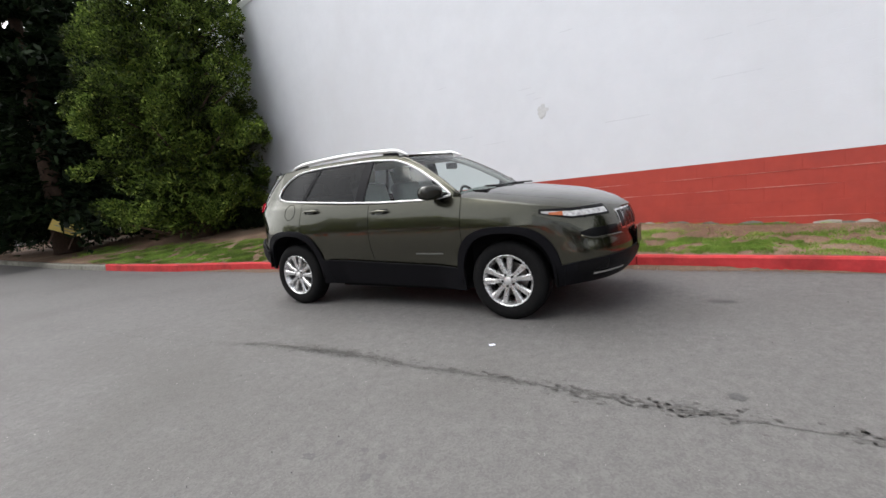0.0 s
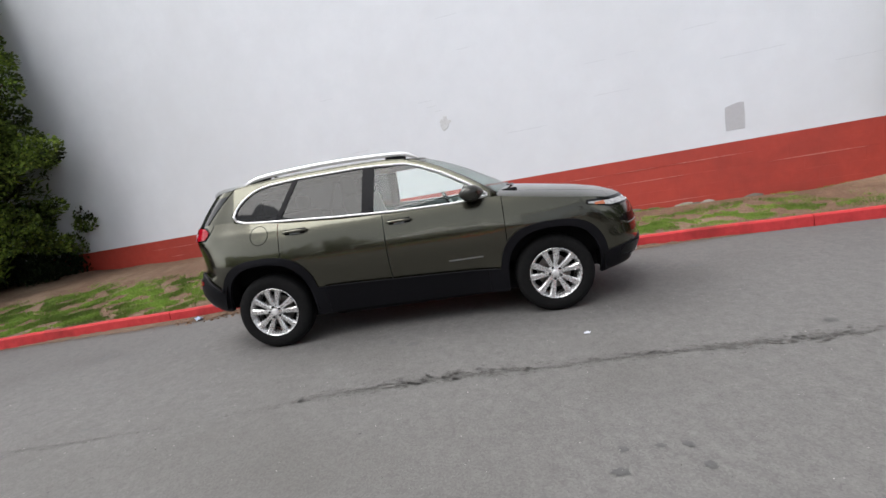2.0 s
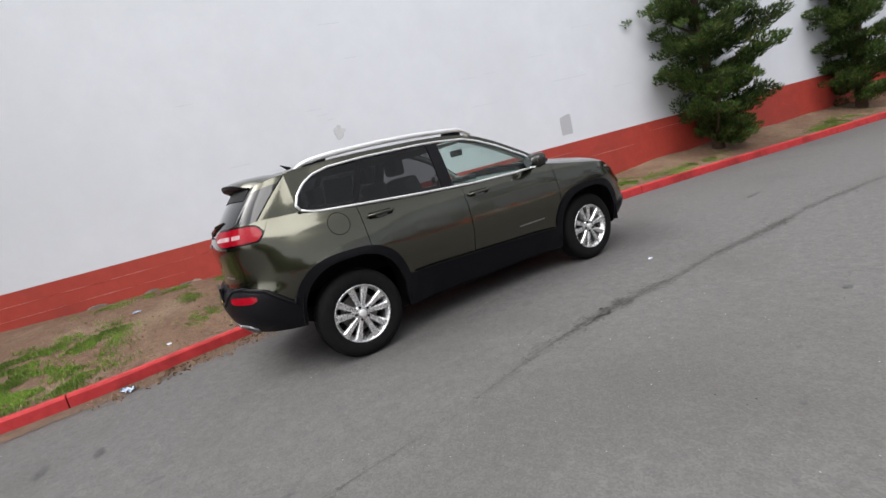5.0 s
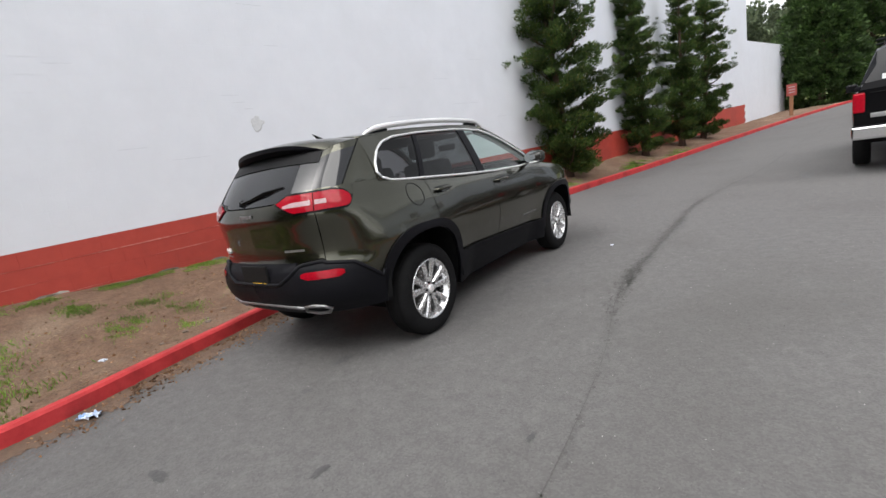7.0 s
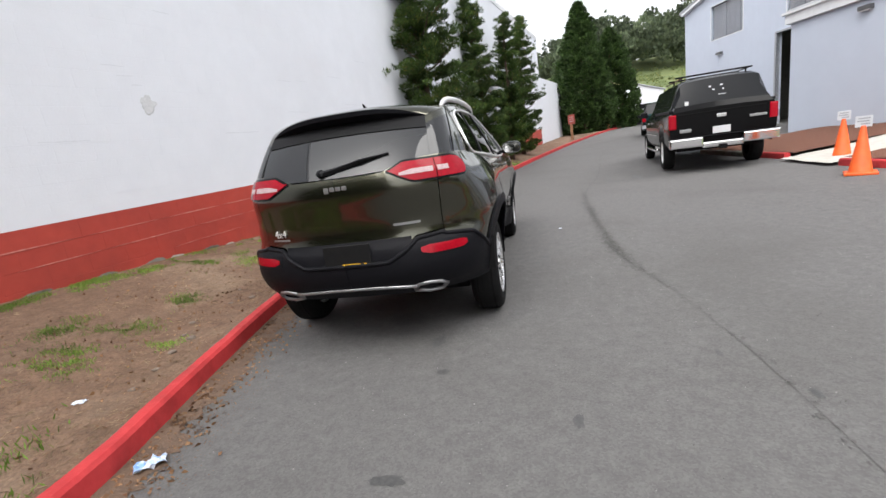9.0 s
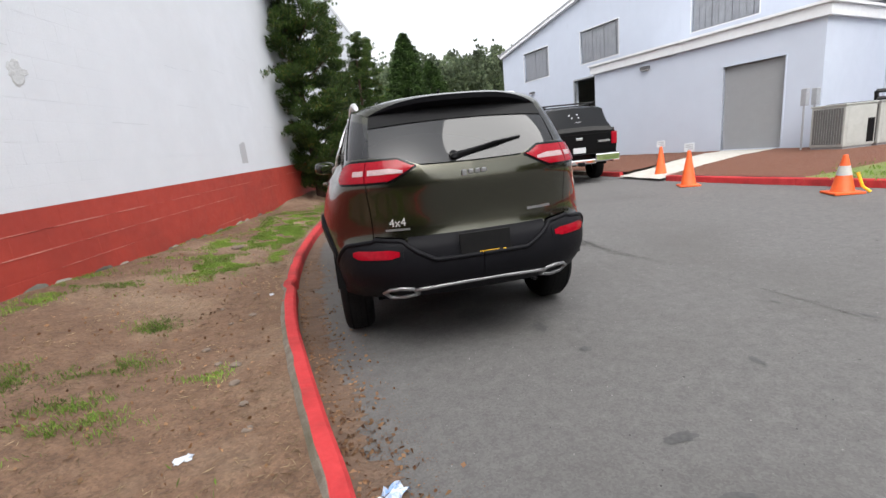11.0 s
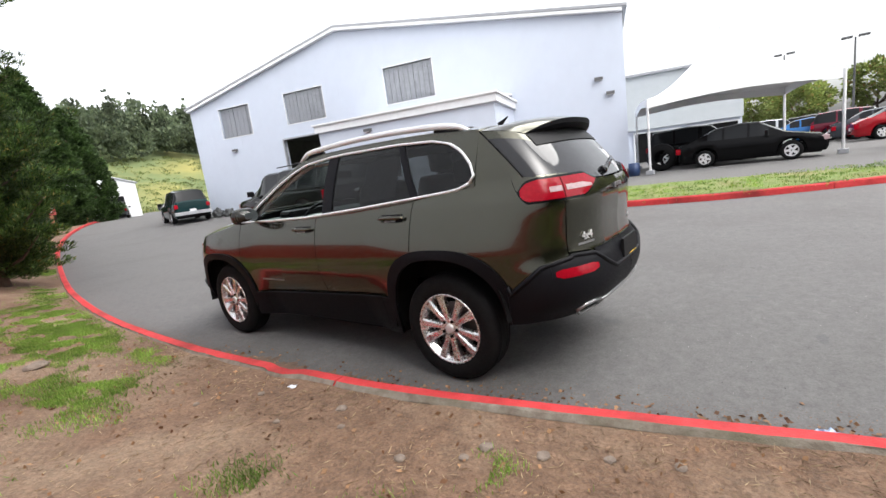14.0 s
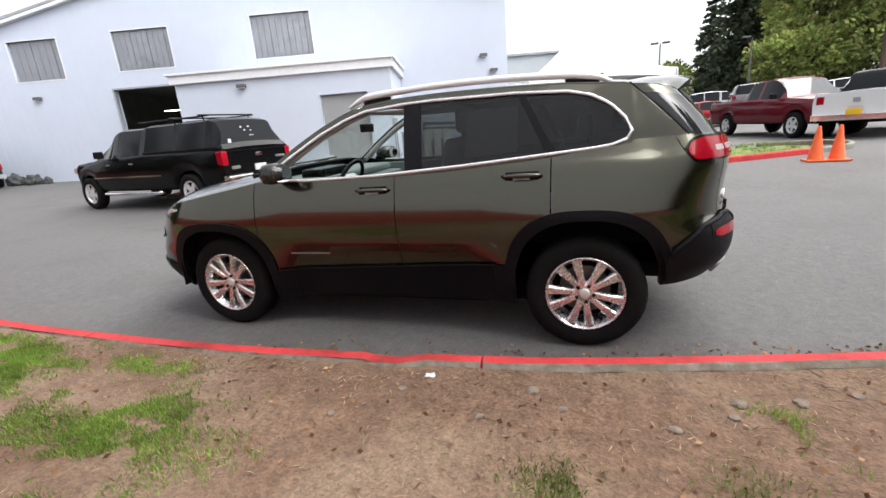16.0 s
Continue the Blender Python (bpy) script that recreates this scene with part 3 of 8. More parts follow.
def workshop():
    top = empty("workshop", label="pale blue-white metal-clad gabled workshop building", category="building")
    ztop = [(0, 5.78), (8.85, 7.62), (FLONG, 5.82)]
    wins = [(fu(17.86), fu(16.12), 4.17, 5.52), (fu(14.17), fu(12.22), 4.25, 5.57), (fu(9.36), fu(7.34), 4.26, 5.67)]
    bay = (fu(14.55), fu(12.15), 0.3, 3.62)
    panel_with_holes("front_wall", 0, FLONG, -0.3, ztop, [*wins, bay], METAL_WALL, top)
    # cladding ribs
    bm = bmesh.new()
    for k in range(int(FLONG / 0.3)):
        u = 0.15 + 0.3 * k
        holes = sorted((h[2], h[3]) for h in [*wins, bay] if h[0] - 0.05 < u < h[1] + 0.05)
        z = 0.2
        for lo, hi in [*holes, (table(ztop, u) - 0.12, 99)]:
            if lo - 0.06 > z:
                fbox(bm, u - 0.012, u + 0.012, z, lo - 0.06, 0.0, 0.0025)
            z = hi + 0.06
    obj("cladding_ribs", bm, METAL_WALL, top, kind="stuff")
    # side walls and back
    for name, u in (("side_wall", FLONG), ("side_wall", 0.0)):
        bm = bmesh.new()
        o = 0.2 if u else -0.2
        a, b = (u - 0.2, u) if u else (0, 0.2)
        vs = [bm.verts.new(fpt(q, z, d)) for q in (a, b) for d, z in ((-0.2, -0.3), (-22, -0.3), (-22, 5.8), (-0.2, 5.8))]
        for f in ((0, 1, 2, 3), (7, 6, 5, 4), (0, 4, 5, 1), (1, 5, 6, 2), (2, 6, 7, 3), (3, 7, 4, 0)):
            bm.faces.new([vs[i] for i in f])
        obj(name, bm, METAL_WALL, top)
    bm = bmesh.new()
    for a, b in ((0, 1), (1, 2)):
        (ua, za), (ub, zb) = ztop[a], ztop[b]
        ua, ub = (ua - 0.15 if a == 0 else ua), (ub + 0.15 if b == 2 else ub)
        vs = [bm.verts.new(fpt(u, z + dz, d)) for dz in (0.0, 0.09) for u, z, d in ((ua, za, 0.18), (ub, zb, 0.18), (ub, zb, -22.2), (ua, za, -22.2))]
        for f in ((3, 2, 1, 0), (4, 5, 6, 7), (0, 1, 5, 4), (1, 2, 6, 5), (2, 3, 7, 6), (3, 0, 4, 7)):
            bm.faces.new([vs[i] for i in f])
    obj("roof", bm, GREY_TRIM, top, "grey metal roof edge")
    bm = bmesh.new()
    for (ua, za), (ub, zb) in zip(ztop, ztop[1:]):
        vs = [bm.verts.new(fpt(u, z + dz, d)) for d in (0.19, 0.012) for u, z, dz in ((ua, za, -0.11), (ub, zb, -0.11), (ub, zb, -0.005), (ua, za, -0.005))]
        for f in ((0, 1, 2, 3), (7, 6, 5, 4), (0, 4, 5, 1), (1, 5, 6, 2), (2, 6, 7, 3), (3, 7, 4, 0)):
            bm.faces.new([vs[i] for i in f])
    obj("gable_trim", bm, TRIM, top)
    # windows with hanging blinds
    for k, (a, b, lo, hi) in enumerate(wins):
        w = obj("window", fbox(bmesh.new(), a, b, lo, hi, -0.075, -0.06), WINDOW, top, "tinted upper window with vertical blinds")
        bm = bmesh.new()
        for x0, x1, y0, y1 in ((a - 0.03, a, lo - 0.03, hi + 0.03), (b, b + 0.03, lo - 0.03, hi + 0.03), (a, b, lo - 0.03, lo), (a, b, hi, hi + 0.03)):
            fbox(bm, x0, x1, y0, y1, -0.1, 0.012)
        obj("frame", bm, TRIM, w)
        # a black sheet stands in for the unlit room behind the pane
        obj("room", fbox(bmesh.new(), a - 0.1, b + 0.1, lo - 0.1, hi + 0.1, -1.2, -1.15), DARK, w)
        n = 10 if k else 7
        for i in range(n):
            u = a + (b - a) * (i + 0.5) / n
            bm = fbox(bmesh.new(), u - 0.455 * (b - a) / n, u + 0.455 * (b - a) / n, lo, hi - 0.02, -0.115, -0.105 + 0.008 * (i % 3))
            obj("slat", bm, BLINDS, w)
    # open bay: lit workshop inside
    a, b, lo, hi = bay
    # the bay's inner walls are a mottled dark grey
    room = obj("bay_interior", fbox(fbox(fbox(fbox(bmesh.new(), a - 2, b + 2, 0.2, 4, -9.2, -9), a - 2.1, a - 2, 0.2, 4, -9, -0.25), b + 2, b + 2.1, 0.2, 4, -9, -0.25), a - 2, b + 2, 3.95, 4.05, -9, -0.25), mat("dark_workshop_wall", (0.13, 0.125, 0.11), (0.08, 0.078, 0.07), 2, 0.8), top, "dark workshop bay")
    bm = bmesh.new()
    for x0, x1, y0, y1 in ((a - 0.06, a, lo, hi + 0.06), (b, b + 0.06, lo, hi + 0.06), (a, b, hi, hi + 0.06)):
        fbox(bm, x0, x1, y0, y1, -0.12, 0.03)
    obj("bay_frame", bm, GREY_TRIM, top)
    for u, d, z in ((a + 0.6, -2.6, 2.95), (a + 1.75, -2.9, 2.95), (a + 0.4, -5.5, 2.9), (a + 1.7, -6.0, 2.85)):
        t = obj("tube_light", fbox(bmesh.new(), u - 0.5, u + 0.5, z, z + 0.035, d, d + 0.05), glow("tube_glow", (0.95, 1.0, 0.85), 4.0), top)
    for u, d, w_, h_ in ((a + 0.3, -4, 0.8, 1.9), (a + 1.5, -5, 0.9, 2.2), (a + 2.2, -3, 0.5, 1.4)):
        obj("tool_cabinet", fbox(bmesh.new(), u, u + w_, 0.3, 0.3 + h_, d - 0.5, d), GREY_DOOR, top)
    return top


BRONZE = mat("dark_bronze", (0.10, 0.10, 0.105), (0.075, 0.075, 0.08), 10, 0.5)


def wall_lamp(place, owner_label):
    t = empty("wall_lamp", label=owner_label, category="lamp")
    m = Matrix((FD.to_4d(), FN.to_4d(), (0, 0, 1, 0), (0, 0, 0, 1))).transposed()
    m.translation = place
    t.matrix_world = m
    obj("housing", boxes(((-0.16, 0.0, -0.05), (0.16, 0.16, 0.07)), bevel=0.02), BRONZE, t)
    obj("lens", boxes(((-0.13, 0.03, -0.07), (0.13, 0.14, -0.052))), TRIM, t)


def annex():
    """The low lean-to in front of the workshop with its roller door."""
    top = empty("annex", label="white lean-to annex with a flat parapet eave", category="building")
    P = Vector((9.6, 3.5, 0))
    out = (P - F0).dot(FN)
    a1 = (P - F0).dot(FD)
    a0 = (Vector((7.49, 9.97, 0)) - F0).dot(FD) + 0.35
    gl, gr = (Vector((8.93, 5.54, 0)) - F0).dot(FD), (Vector((9.37, 4.2, 0)) - F0).dot(FD)
    panel_with_holes("front_wall", a0, a1, -0.3, [(a0, 3.24), (a1, 3.24)], [(gl, gr, 0.47, 2.57)], METAL_WALL, top, out=out, thick=0.15)
    for u in (a0, a1 - 0.15):
        bm = bmesh.new()
        vs = [bm.verts.new(fpt(u + q, z, d)) for q in (0, 0.15) for d, z in ((0.002, -0.3), (out - 0.15, -0.3), (out - 0.15, 3.24), (0.002, 3.57))]
        for f in ((0, 1, 2, 3), (7, 6, 5, 4), (0, 4, 5, 1), (1, 5, 6, 2), (2, 6, 7, 3), (3, 7, 4, 0)):
            bm.faces.new([vs[i] for i in f])
        obj("side_wall", bm, METAL_WALL, top)
    for name, z0, z1, grow, m in (("eave_board", 3.20, 3.44, 0.10, TRIM), ("eave_cap", 3.44, 3.50, 0.16, TRIM)):
        bm = fbox(bmesh.new(), a0 - grow, a1 + grow, z0, z1, out - 0.3, out + grow)
        fbox(bm, a1 - 0.05, a1 + grow, z0, z1, 0.01, out - 0.3)
        obj(name, bm, m, top)
    bm = bmesh.new()
    vs = [bm.verts.new(fpt(u, z + t, d)) for t in (0, 0.05) for u, d, z in ((a0, out - 0.25, 3.44), (a1, out - 0.25, 3.44), (a1, 0.01, 3.72), (a0, 0.01, 3.72))]
    for f in ((3, 2, 1, 0), (4, 5, 6, 7), (0, 1, 5, 4), (1, 2, 6, 5), (2, 3, 7, 6), (3, 0, 4, 7)):
        bm.faces.new([vs[i] for i in f])
    obj("roof", bm, TRIM, top, "ribbed white metal roof")
    bm = bmesh.new()
    for k in range(24):
        u = a0 + (a1 - a0) * (k + 0.5) / 24
        vs = [bm.verts.new(fpt(u + q, z + t, d)) for t in (0.05, 0.085) for q, d, z in ((-0.03, out - 0.1, 3.445), (0.03, out - 0.1, 3.445), (0.03, 0.01, 3.72), (-0.03, 0.01, 3.72))]
        for f in ((3, 2, 1, 0), (4, 5, 6, 7), (0, 1, 5, 4), (1, 2, 6, 5), (2, 3, 7, 6), (3, 0, 4, 7)):
            bm.faces.new([vs[i] for i in f])
    obj("roof_ribs", bm, TRIM, top, kind="stuff")
    bm = bmesh.new()
    door = obj("roller_door", fbox(bm, gl, gr, 0.47, 2.57, out - 0.13, out - 0.1), GREY_DOOR, top, "closed grey steel roller door")
    for k in range(14):
        z = 0.47 + 0.15 * k
        obj("slat", fbox(bmesh.new(), gl, gr, z + 0.001, z + 0.149, out - 0.1, out - 0.093), GREY_DOOR, door)
    bm = bmesh.new()
    for x0, x1, y0, y1 in ((gl - 0.03, gl, 0.45, 2.60), (gr, gr + 0.03, 0.45, 2.60), (gl, gr, 2.57, 2.60)):
        fbox(bm, x0, x1, y0, y1, out - 0.14, out + 0.015)
    obj("door_frame", bm, METAL_WALL, top)
    wall_lamp(fpt((Vector((8.22, 7.72, 0)) - F0).dot(FD), 3.0, out), "grey wall-pack lamp on the annex front")


workshop()
wall_lamp(fpt(fu(17.3), 3.55, 0.01), "grey wall-pack lamp on the workshop front")
annex()
for z, u in ((3.72, 18.9), (3.2, 19.25)):
    wall_lamp(fpt(u, z, 0.01), "small grey lamp near the workshop corner")


def showroom():
    """The grey building behind the tent."""
    t = empty("showroom", label="long low grey building behind the tent", category="building")
    a = fpt(FLONG, 0, -10)
    m = Matrix((FD.to_4d(), FN.to_4d(), (0, 0, 1, 0), (0, 0, 0, 1))).transposed()
    m.translation = a
    t.matrix_world = Matrix.Translation(a) @ m.to_3x3().to_4x4() @ Matrix.Scale(YARD_SCALE, 4)
    gm = mat("grey_render", (0.42, 0.45, 0.47), (0.38, 0.41, 0.43), 2, 0.7)
    obj("wall", boxes(((0.1, -12, -0.3), (5.9, -0.2, 2.1))), METAL_WALL, t)
    obj("fascia", boxes(((0.1, -12, 2.1), (5.9, 0.05, 4.9))), gm, t)
    obj("roof", boxes(((0.05, -12.1, 4.9), (6.1, 0.2, 5.02))), GREY_TRIM, t)
    for k in range(2):
        x = 0.8 + 2.7 * k
        w = obj("door", boxes(((x, -0.25, 0.3), (x + 2.2, -0.16, 1.9))), DARK, t)
        obj("frame", boxes(((x - 0.08, -0.2, 0.3), (x, -0.12, 1.98)), ((x + 2.2, -0.2, 0.3), (x + 2.28, -0.12, 1.98)), ((x, -0.2, 1.9), (x + 2.2, -0.12, 1.98))), TRIM, w)


showroom()

# ---- the parked car: nose along +y, wheels on the ground at z = 0 ----
PAINT = mat("olive_metallic_paint", (0.080, 0.079, 0.058), (0.070, 0.069, 0.050), 300, 0.20, metal=0.95, coat=0.8)
RED_LENS = mat("red_lamp_lens", (0.33, 0.004, 0.015), (0.24, 0.003, 0.010), 40, 0.15, spec=0.15, coat=0.2)
CLEAR_LENS = mat("clear_lamp_lens", (0.36, 0.24, 0.25), (0.50, 0.38, 0.39), 60, 0.25, spec=0.3)
HEAD_LENS = mat("head_lamp_lens", (0.30, 0.30, 0.31), (0.6, 0.6, 0.61), 26, 0.15, coat=0.5, contrast=2.0)
AMBER = mat("amber_lens", (0.5, 0.14, 0.04), (0.42, 0.1, 0.03), 40, 0.15, coat=1.0)
SEAT = mat("light_grey_leather", (0.42, 0.44, 0.43), (0.36, 0.37, 0.36), 12, 0.55, bump=0.001, fine=200)
# lightened towards green: the dash top's reflection is put into the colour
DASH = mat("dash_plastic_with_sheen", (0.17, 0.20, 0.195), (0.14, 0.165, 0.16), 30, 0.6)
HEADLINER = mat("headliner", (0.42, 0.41, 0.39), (0.38, 0.37, 0.35), 30, 0.9)
SIDE_GLASS = mat("wrapped_glass", (0.02, 0.021, 0.023), None, rough=0.05, spec=0.6)
REAR_GLASS = mat("rear_glass", (0.018, 0.019, 0.021), None, rough=0.03, spec=0.6)
MIRROR_CAP = mat("gloss_dark_olive", (0.020, 0.020, 0.016), (0.016, 0.016, 0.013), 200, 0.15, spec=0.5)
SATIN = mat("satin_grey_metal", (0.36, 0.36, 0.37), (0.28, 0.28, 0.29), 30, 0.35, metal=0.8)
YELLOW = mat("yellow_print", (0.85, 0.5, 0.02), None, rough=0.5)
SCREEN_PAPER = mat("window_sticker", (0.5, 0.5, 0.48), (0.42, 0.42, 0.4), 30, 0.7)

WB, HUB, TYRE = 1.35, 0.362, 0.362
PLAN = spline([(0, -2.235), (0.33, -2.215), (0.55, -2.155), (0.70, -2.06), (0.80, -1.93), (0.862, -1.76), (0.905, -1.5), (0.915, -1.2), (0.905, -0.7), (0.902, 0), (0.905, 0.6),
               (0.918, 1.1), (0.918, 1.45), (0.895, 1.7), (0.845, 1.88), (0.75, 2.04), (0.58, 2.17), (0.32, 2.265), (0, 2.30)], 14)
PLAN = np.array(PLAN)
_seg = np.r_[0, np.cumsum(np.hypot(*np.diff(PLAN, axis=0).T))]
PLAN_S = np.linspace(0, _seg[-1], 420)
PLAN = np.c_[np.interp(PLAN_S, _seg, PLAN[:, 0]), np.interp(PLAN_S, _seg, PLAN[:, 1])]
_t = np.gradient(PLAN, axis=0)
_t /= np.hypot(*_t.T)[:, None]
PLAN_N = np.c_[_t[:, 1], -_t[:, 0]]
ARC = float(PLAN_S[-1])


def at_y(y):
    """Arc position on the plan outline of a place on the flank."""
    k = np.argsort(PLAN[:, 1])
    return float(np.interp(y, PLAN[k, 1], PLAN_S[k]))


def at_x(x, rear=True):
    half = len(PLAN) // 2
    if rear:
        return float(np.interp(x, PLAN[:130, 0], PLAN_S[:130]))
    tail = slice(300, None)
    return float(np.interp(-x, -PLAN[tail, 0], PLAN_S[tail]))


def soft(pts):
    """A dense, smooth table through a few points."""
    return [tuple(p) for p in spline(pts, 6)]


FLANK = soft([(0.25, 0.075), (0.40, 0.040), (0.55, 0.022), (0.68, 0.004), (0.75, -0.006), (0.82, -0.009), (0.88, -0.006), (0.94, 0.002)])[:-1] + soft([(0.94, 0.002), (0.98, 0.010), (1.06, 0.030), (1.13, 0.054), (1.16, 0.068), (1.2, 0.095), (1.3, 0.15)])
# the doors lean in towards the sill between the flared arches
TUCK = soft([(0.20, 0.080), (0.40, 0.056), (0.55, 0.026), (0.68, 0.006), (0.76, 0.0), (1.4, 0.0)])
TAIL = soft([(0.40, 0.10), (0.46, 0.05), (0.52, 0.0), (0.62, -0.03), (0.74, -0.015), (0.80, 0.02), (0.9, 0.030), (1.0, 0.022), (1.08, 0.012), (1.14, 0.014), (1.2, 0.032), (1.3, 0.080)])
NOSE = soft([(0.28, 0.13), (0.36, 0.05), (0.48, -0.02), (0.6, -0.03), (0.70, -0.01), (0.80, 0.01), (0.9, 0.05), (0.98, 0.12), (1.05, 0.2)])


def flank(z):
    return table(FLANK, z)


def tail_in(z):
    return table(TAIL, z)


def nose_in(z):
    return table(NOSE, z)


def skin(s, z, off=0.0):
    """A place on the body side: arc position and height, off metres outside the skin."""
    x, y = np.interp(s, PLAN_S, PLAN[:, 0]), np.interp(s, PLAN_S, PLAN[:, 1])
    nx, ny = np.interp(s, PLAN_S, PLAN_N[:, 0]), np.interp(s, PLAN_S, PLAN_N[:, 1])
    r = smooth01((-1.70 - y) / 0.42)
    f = smooth01((y - 1.6) / 0.5)
    d = flank(z) * (1 - r - f) + tail_in(z) * r + nose_in(z) * f
    d += table(TUCK, z) * smooth01((min(abs(y - WB), abs(y + WB)) - 0.42) / 0.35) * smooth01((1.2 - abs(y)) / 0.1)
    # swollen wheel arches
    for c in (-WB, WB):
        d -= 0.018 * max(0.0, 1 - ((y - c) / 0.62) ** 2) * max(0.0, 1 - abs(z - 0.86) / 0.25)
    k = off - d
    return Vector((max(0.0, x + nx * k), y + ny * k, z))


def arch(y, radius):
    for c, hi in ((-WB, 0.478), (WB, 0.440)):
        a = abs(y - c) / radius
        if a < 1:
            return HUB + hi * (1 - a**2.5) ** 0.4
    return 0.0


def arch_outer(y):
    """The squared-off outer edge of the black arch trim."""
    for c, hi in ((-WB, 0.540), (WB, 0.500)):
        a = abs(y - c) / 0.492
        if a < 1:
            return HUB + hi * (1 - a**2.7) ** 0.38
    return 0.0


def z_bottom(s):
    y = float(np.interp(s, PLAN_S, PLAN[:, 1]))
    base = table([(-2.3, 0.43), (-1.9, 0.42), (-1.74, 0.42), (-1.0, 0.27), (1.0, 0.25), (1.75, 0.30), (2.0, 0.33), (2.35, 0.34)], y)
    return max(base, arch(y, 0.425))


def z_trim(s):
    """Upper edge of the black lower trim."""
    x, y = float(np.interp(s, PLAN_S, PLAN[:, 0])), float(np.interp(s, PLAN_S, PLAN[:, 1]))
    if y < -2.12:
        base = table([(0, 0.665), (0.28, 0.665), (0.38, 0.72), (0.46, 0.785), (0.62, 0.80), (0.8, 0.79)], x)
    else:
        base = table([(-2.12, 0.79), (-1.98, 0.765), (-1.82, 0.62), (-1.72, 0.555), (-1.6, 0.55), (-0.86, 0.545), (0.93, 0.47), (1.6, 0.44), (1.72, 0.475), (1.95, 0.53), (2.06, 0.545), (2.3, 0.56)], y)
    return max(base, arch_outer(y))


def z_crest(s):
    """Upper edge of the body side: belt line, wing tops, foot of the rear glass."""
    x, y = float(np.interp(s, PLAN_S, PLAN[:, 0])), float(np.interp(s, PLAN_S, PLAN[:, 1]))
    if y < -1.95:
        return table([(0, 1.205), (0.3, 1.21), (0.42, 1.255), (0.6, 1.275), (0.8, 1.28)], x)
    return table([(-1.95, 1.285), (-1.6, 1.285), (-1.4, 1.235), (-1.12, 1.215), (-0.57, 1.172), (0, 1.14), (0.5, 1.128), (0.8, 1.14), (0.92, 1.14), (1.15, 1.10), (1.5, 1.045), (1.8, 1.0), (2.0, 0.965), (2.15, 0.94), (2.3, 0.915)], y)


def strip(s0, s1, lo, hi, rows, off=0.0, step=0.02, mirror=False):
    """A grid on the skin between two arc positions, from lo(s) to hi(s)."""
    n = max(2, int((s1 - s0) / step))
    ss = [s0 + (s1 - s0) * i / n for i in range(n + 1)]
    verts = []
    for s in ss:
        a, b = lo(s), hi(s)
        b = max(b, a + 0.004)
        for k in range(rows + 1):
            p = skin(s, a + (b - a) * k / rows, off)
            verts.append((-p.x if mirror else p.x, p.y, p.z))
    m = rows + 1
    faces = [(i * m + k, (i + 1) * m + k, (i + 1) * m + k + 1, i * m + k + 1) for i in range(n) for k in range(rows)]
    return verts, [f[::-1] for f in faces] if mirror else faces


def shell(name, verts, faces, material, parent, label="", thick=0.012, weld=0.0):
    bm = bmesh.new()
    vs = [bm.verts.new(v) for v in verts]
    for f in faces:
        q = [vs[i] for i in f]
        if len(set(q)) > 2:
            try:
                bm.faces.new(q)
            except ValueError:
                pass
    bmesh.ops.remove_doubles(bm, verts=bm.verts, dist=0.0008)
    if thick:
        inner = {}
        bm.normal_update()
        old = list(bm.faces)
        for v in list(bm.verts):
            inner[v] = bm.verts.new(v.co - v.normal * thick)
        rim = [e for e in bm.edges if e.is_boundary]
        for f in old:
            bm.faces.new([inner[v] for v in reversed(f.verts)])
        for e in rim:
            f = e.link_faces[0]
            vs2 = list(f.verts)
            i = vs2.index(e.verts[0])
            a, b = (e.verts[0], e.verts[1]) if vs2[(i + 1) % len(vs2)] == e.verts[1] else (e.verts[1], e.verts[0])
            bm.faces.new((b, a, inner[a], inner[b]))
    for e in bm.edges:
        if len(e.link_faces) == 2 and e.calc_face_angle(0) > radians(38):
            e.smooth = False
    return obj(name, bm, material, parent, label, smooth=True)


def both(a, b):
    """Joins a right-hand grid and its mirror image into one."""
    (v1, f1), (v2, f2) = a, b
    k = len(v1)
    return [*v1, *v2], [*f1, *[tuple(i + k for i in f) for f in f2]]


# greenhouse
def z_edge(y):
    """Outer edge of the roof and of the windscreen pillar, from the side."""
    return table([(-1.75, 1.555), (-1.55, 1.583), (-1.2, 1.612), (-0.9, 1.622), (-0.4, 1.628), (-0.1, 1.622), (0.12, 1.597), (0.25, 1.553), (0.44, 1.462), (0.68, 1.317), (0.86, 1.190), (0.93, 1.14)], y)


def x_belt(y):
    return table([(-1.75, 0.755), (-1.5, 0.778), (-1.12, 0.819), (-0.57, 0.840), (0, 0.849), (0.5, 0.847), (0.93, 0.844)], y)


def house(y, z, off=0.0):
    """A place on the side of the cabin above the belt."""
    zb = z_crest(at_y(y)) if y > -1.6 else 1.285
    dz = max(0.0, z - zb)
    return Vector((x_belt(y) - 0.372 * dz - 0.28 * dz * dz + off, y, z))


DLO_LOW = [(-1.60, 1.315), (-1.575, 1.285), (-1.50, 1.255), (-1.4, 1.243), (-1.12, 1.222), (-0.57, 1.182), (-0.03, 1.152), (0.5, 1.142), (0.72, 1.152), (0.83, 1.168)]
DLO_TOP = [(-1.60, 1.315), (-1.56, 1.395), (-1.48, 1.475), (-1.38, 1.530), (-1.25, 1.562), (-0.92, 1.582), (-0.38, 1.588), (-0.17, 1.582), (0.1, 1.560), (0.25, 1.512), (0.44, 1.425), (0.68, 1.280), (0.83, 1.168)]


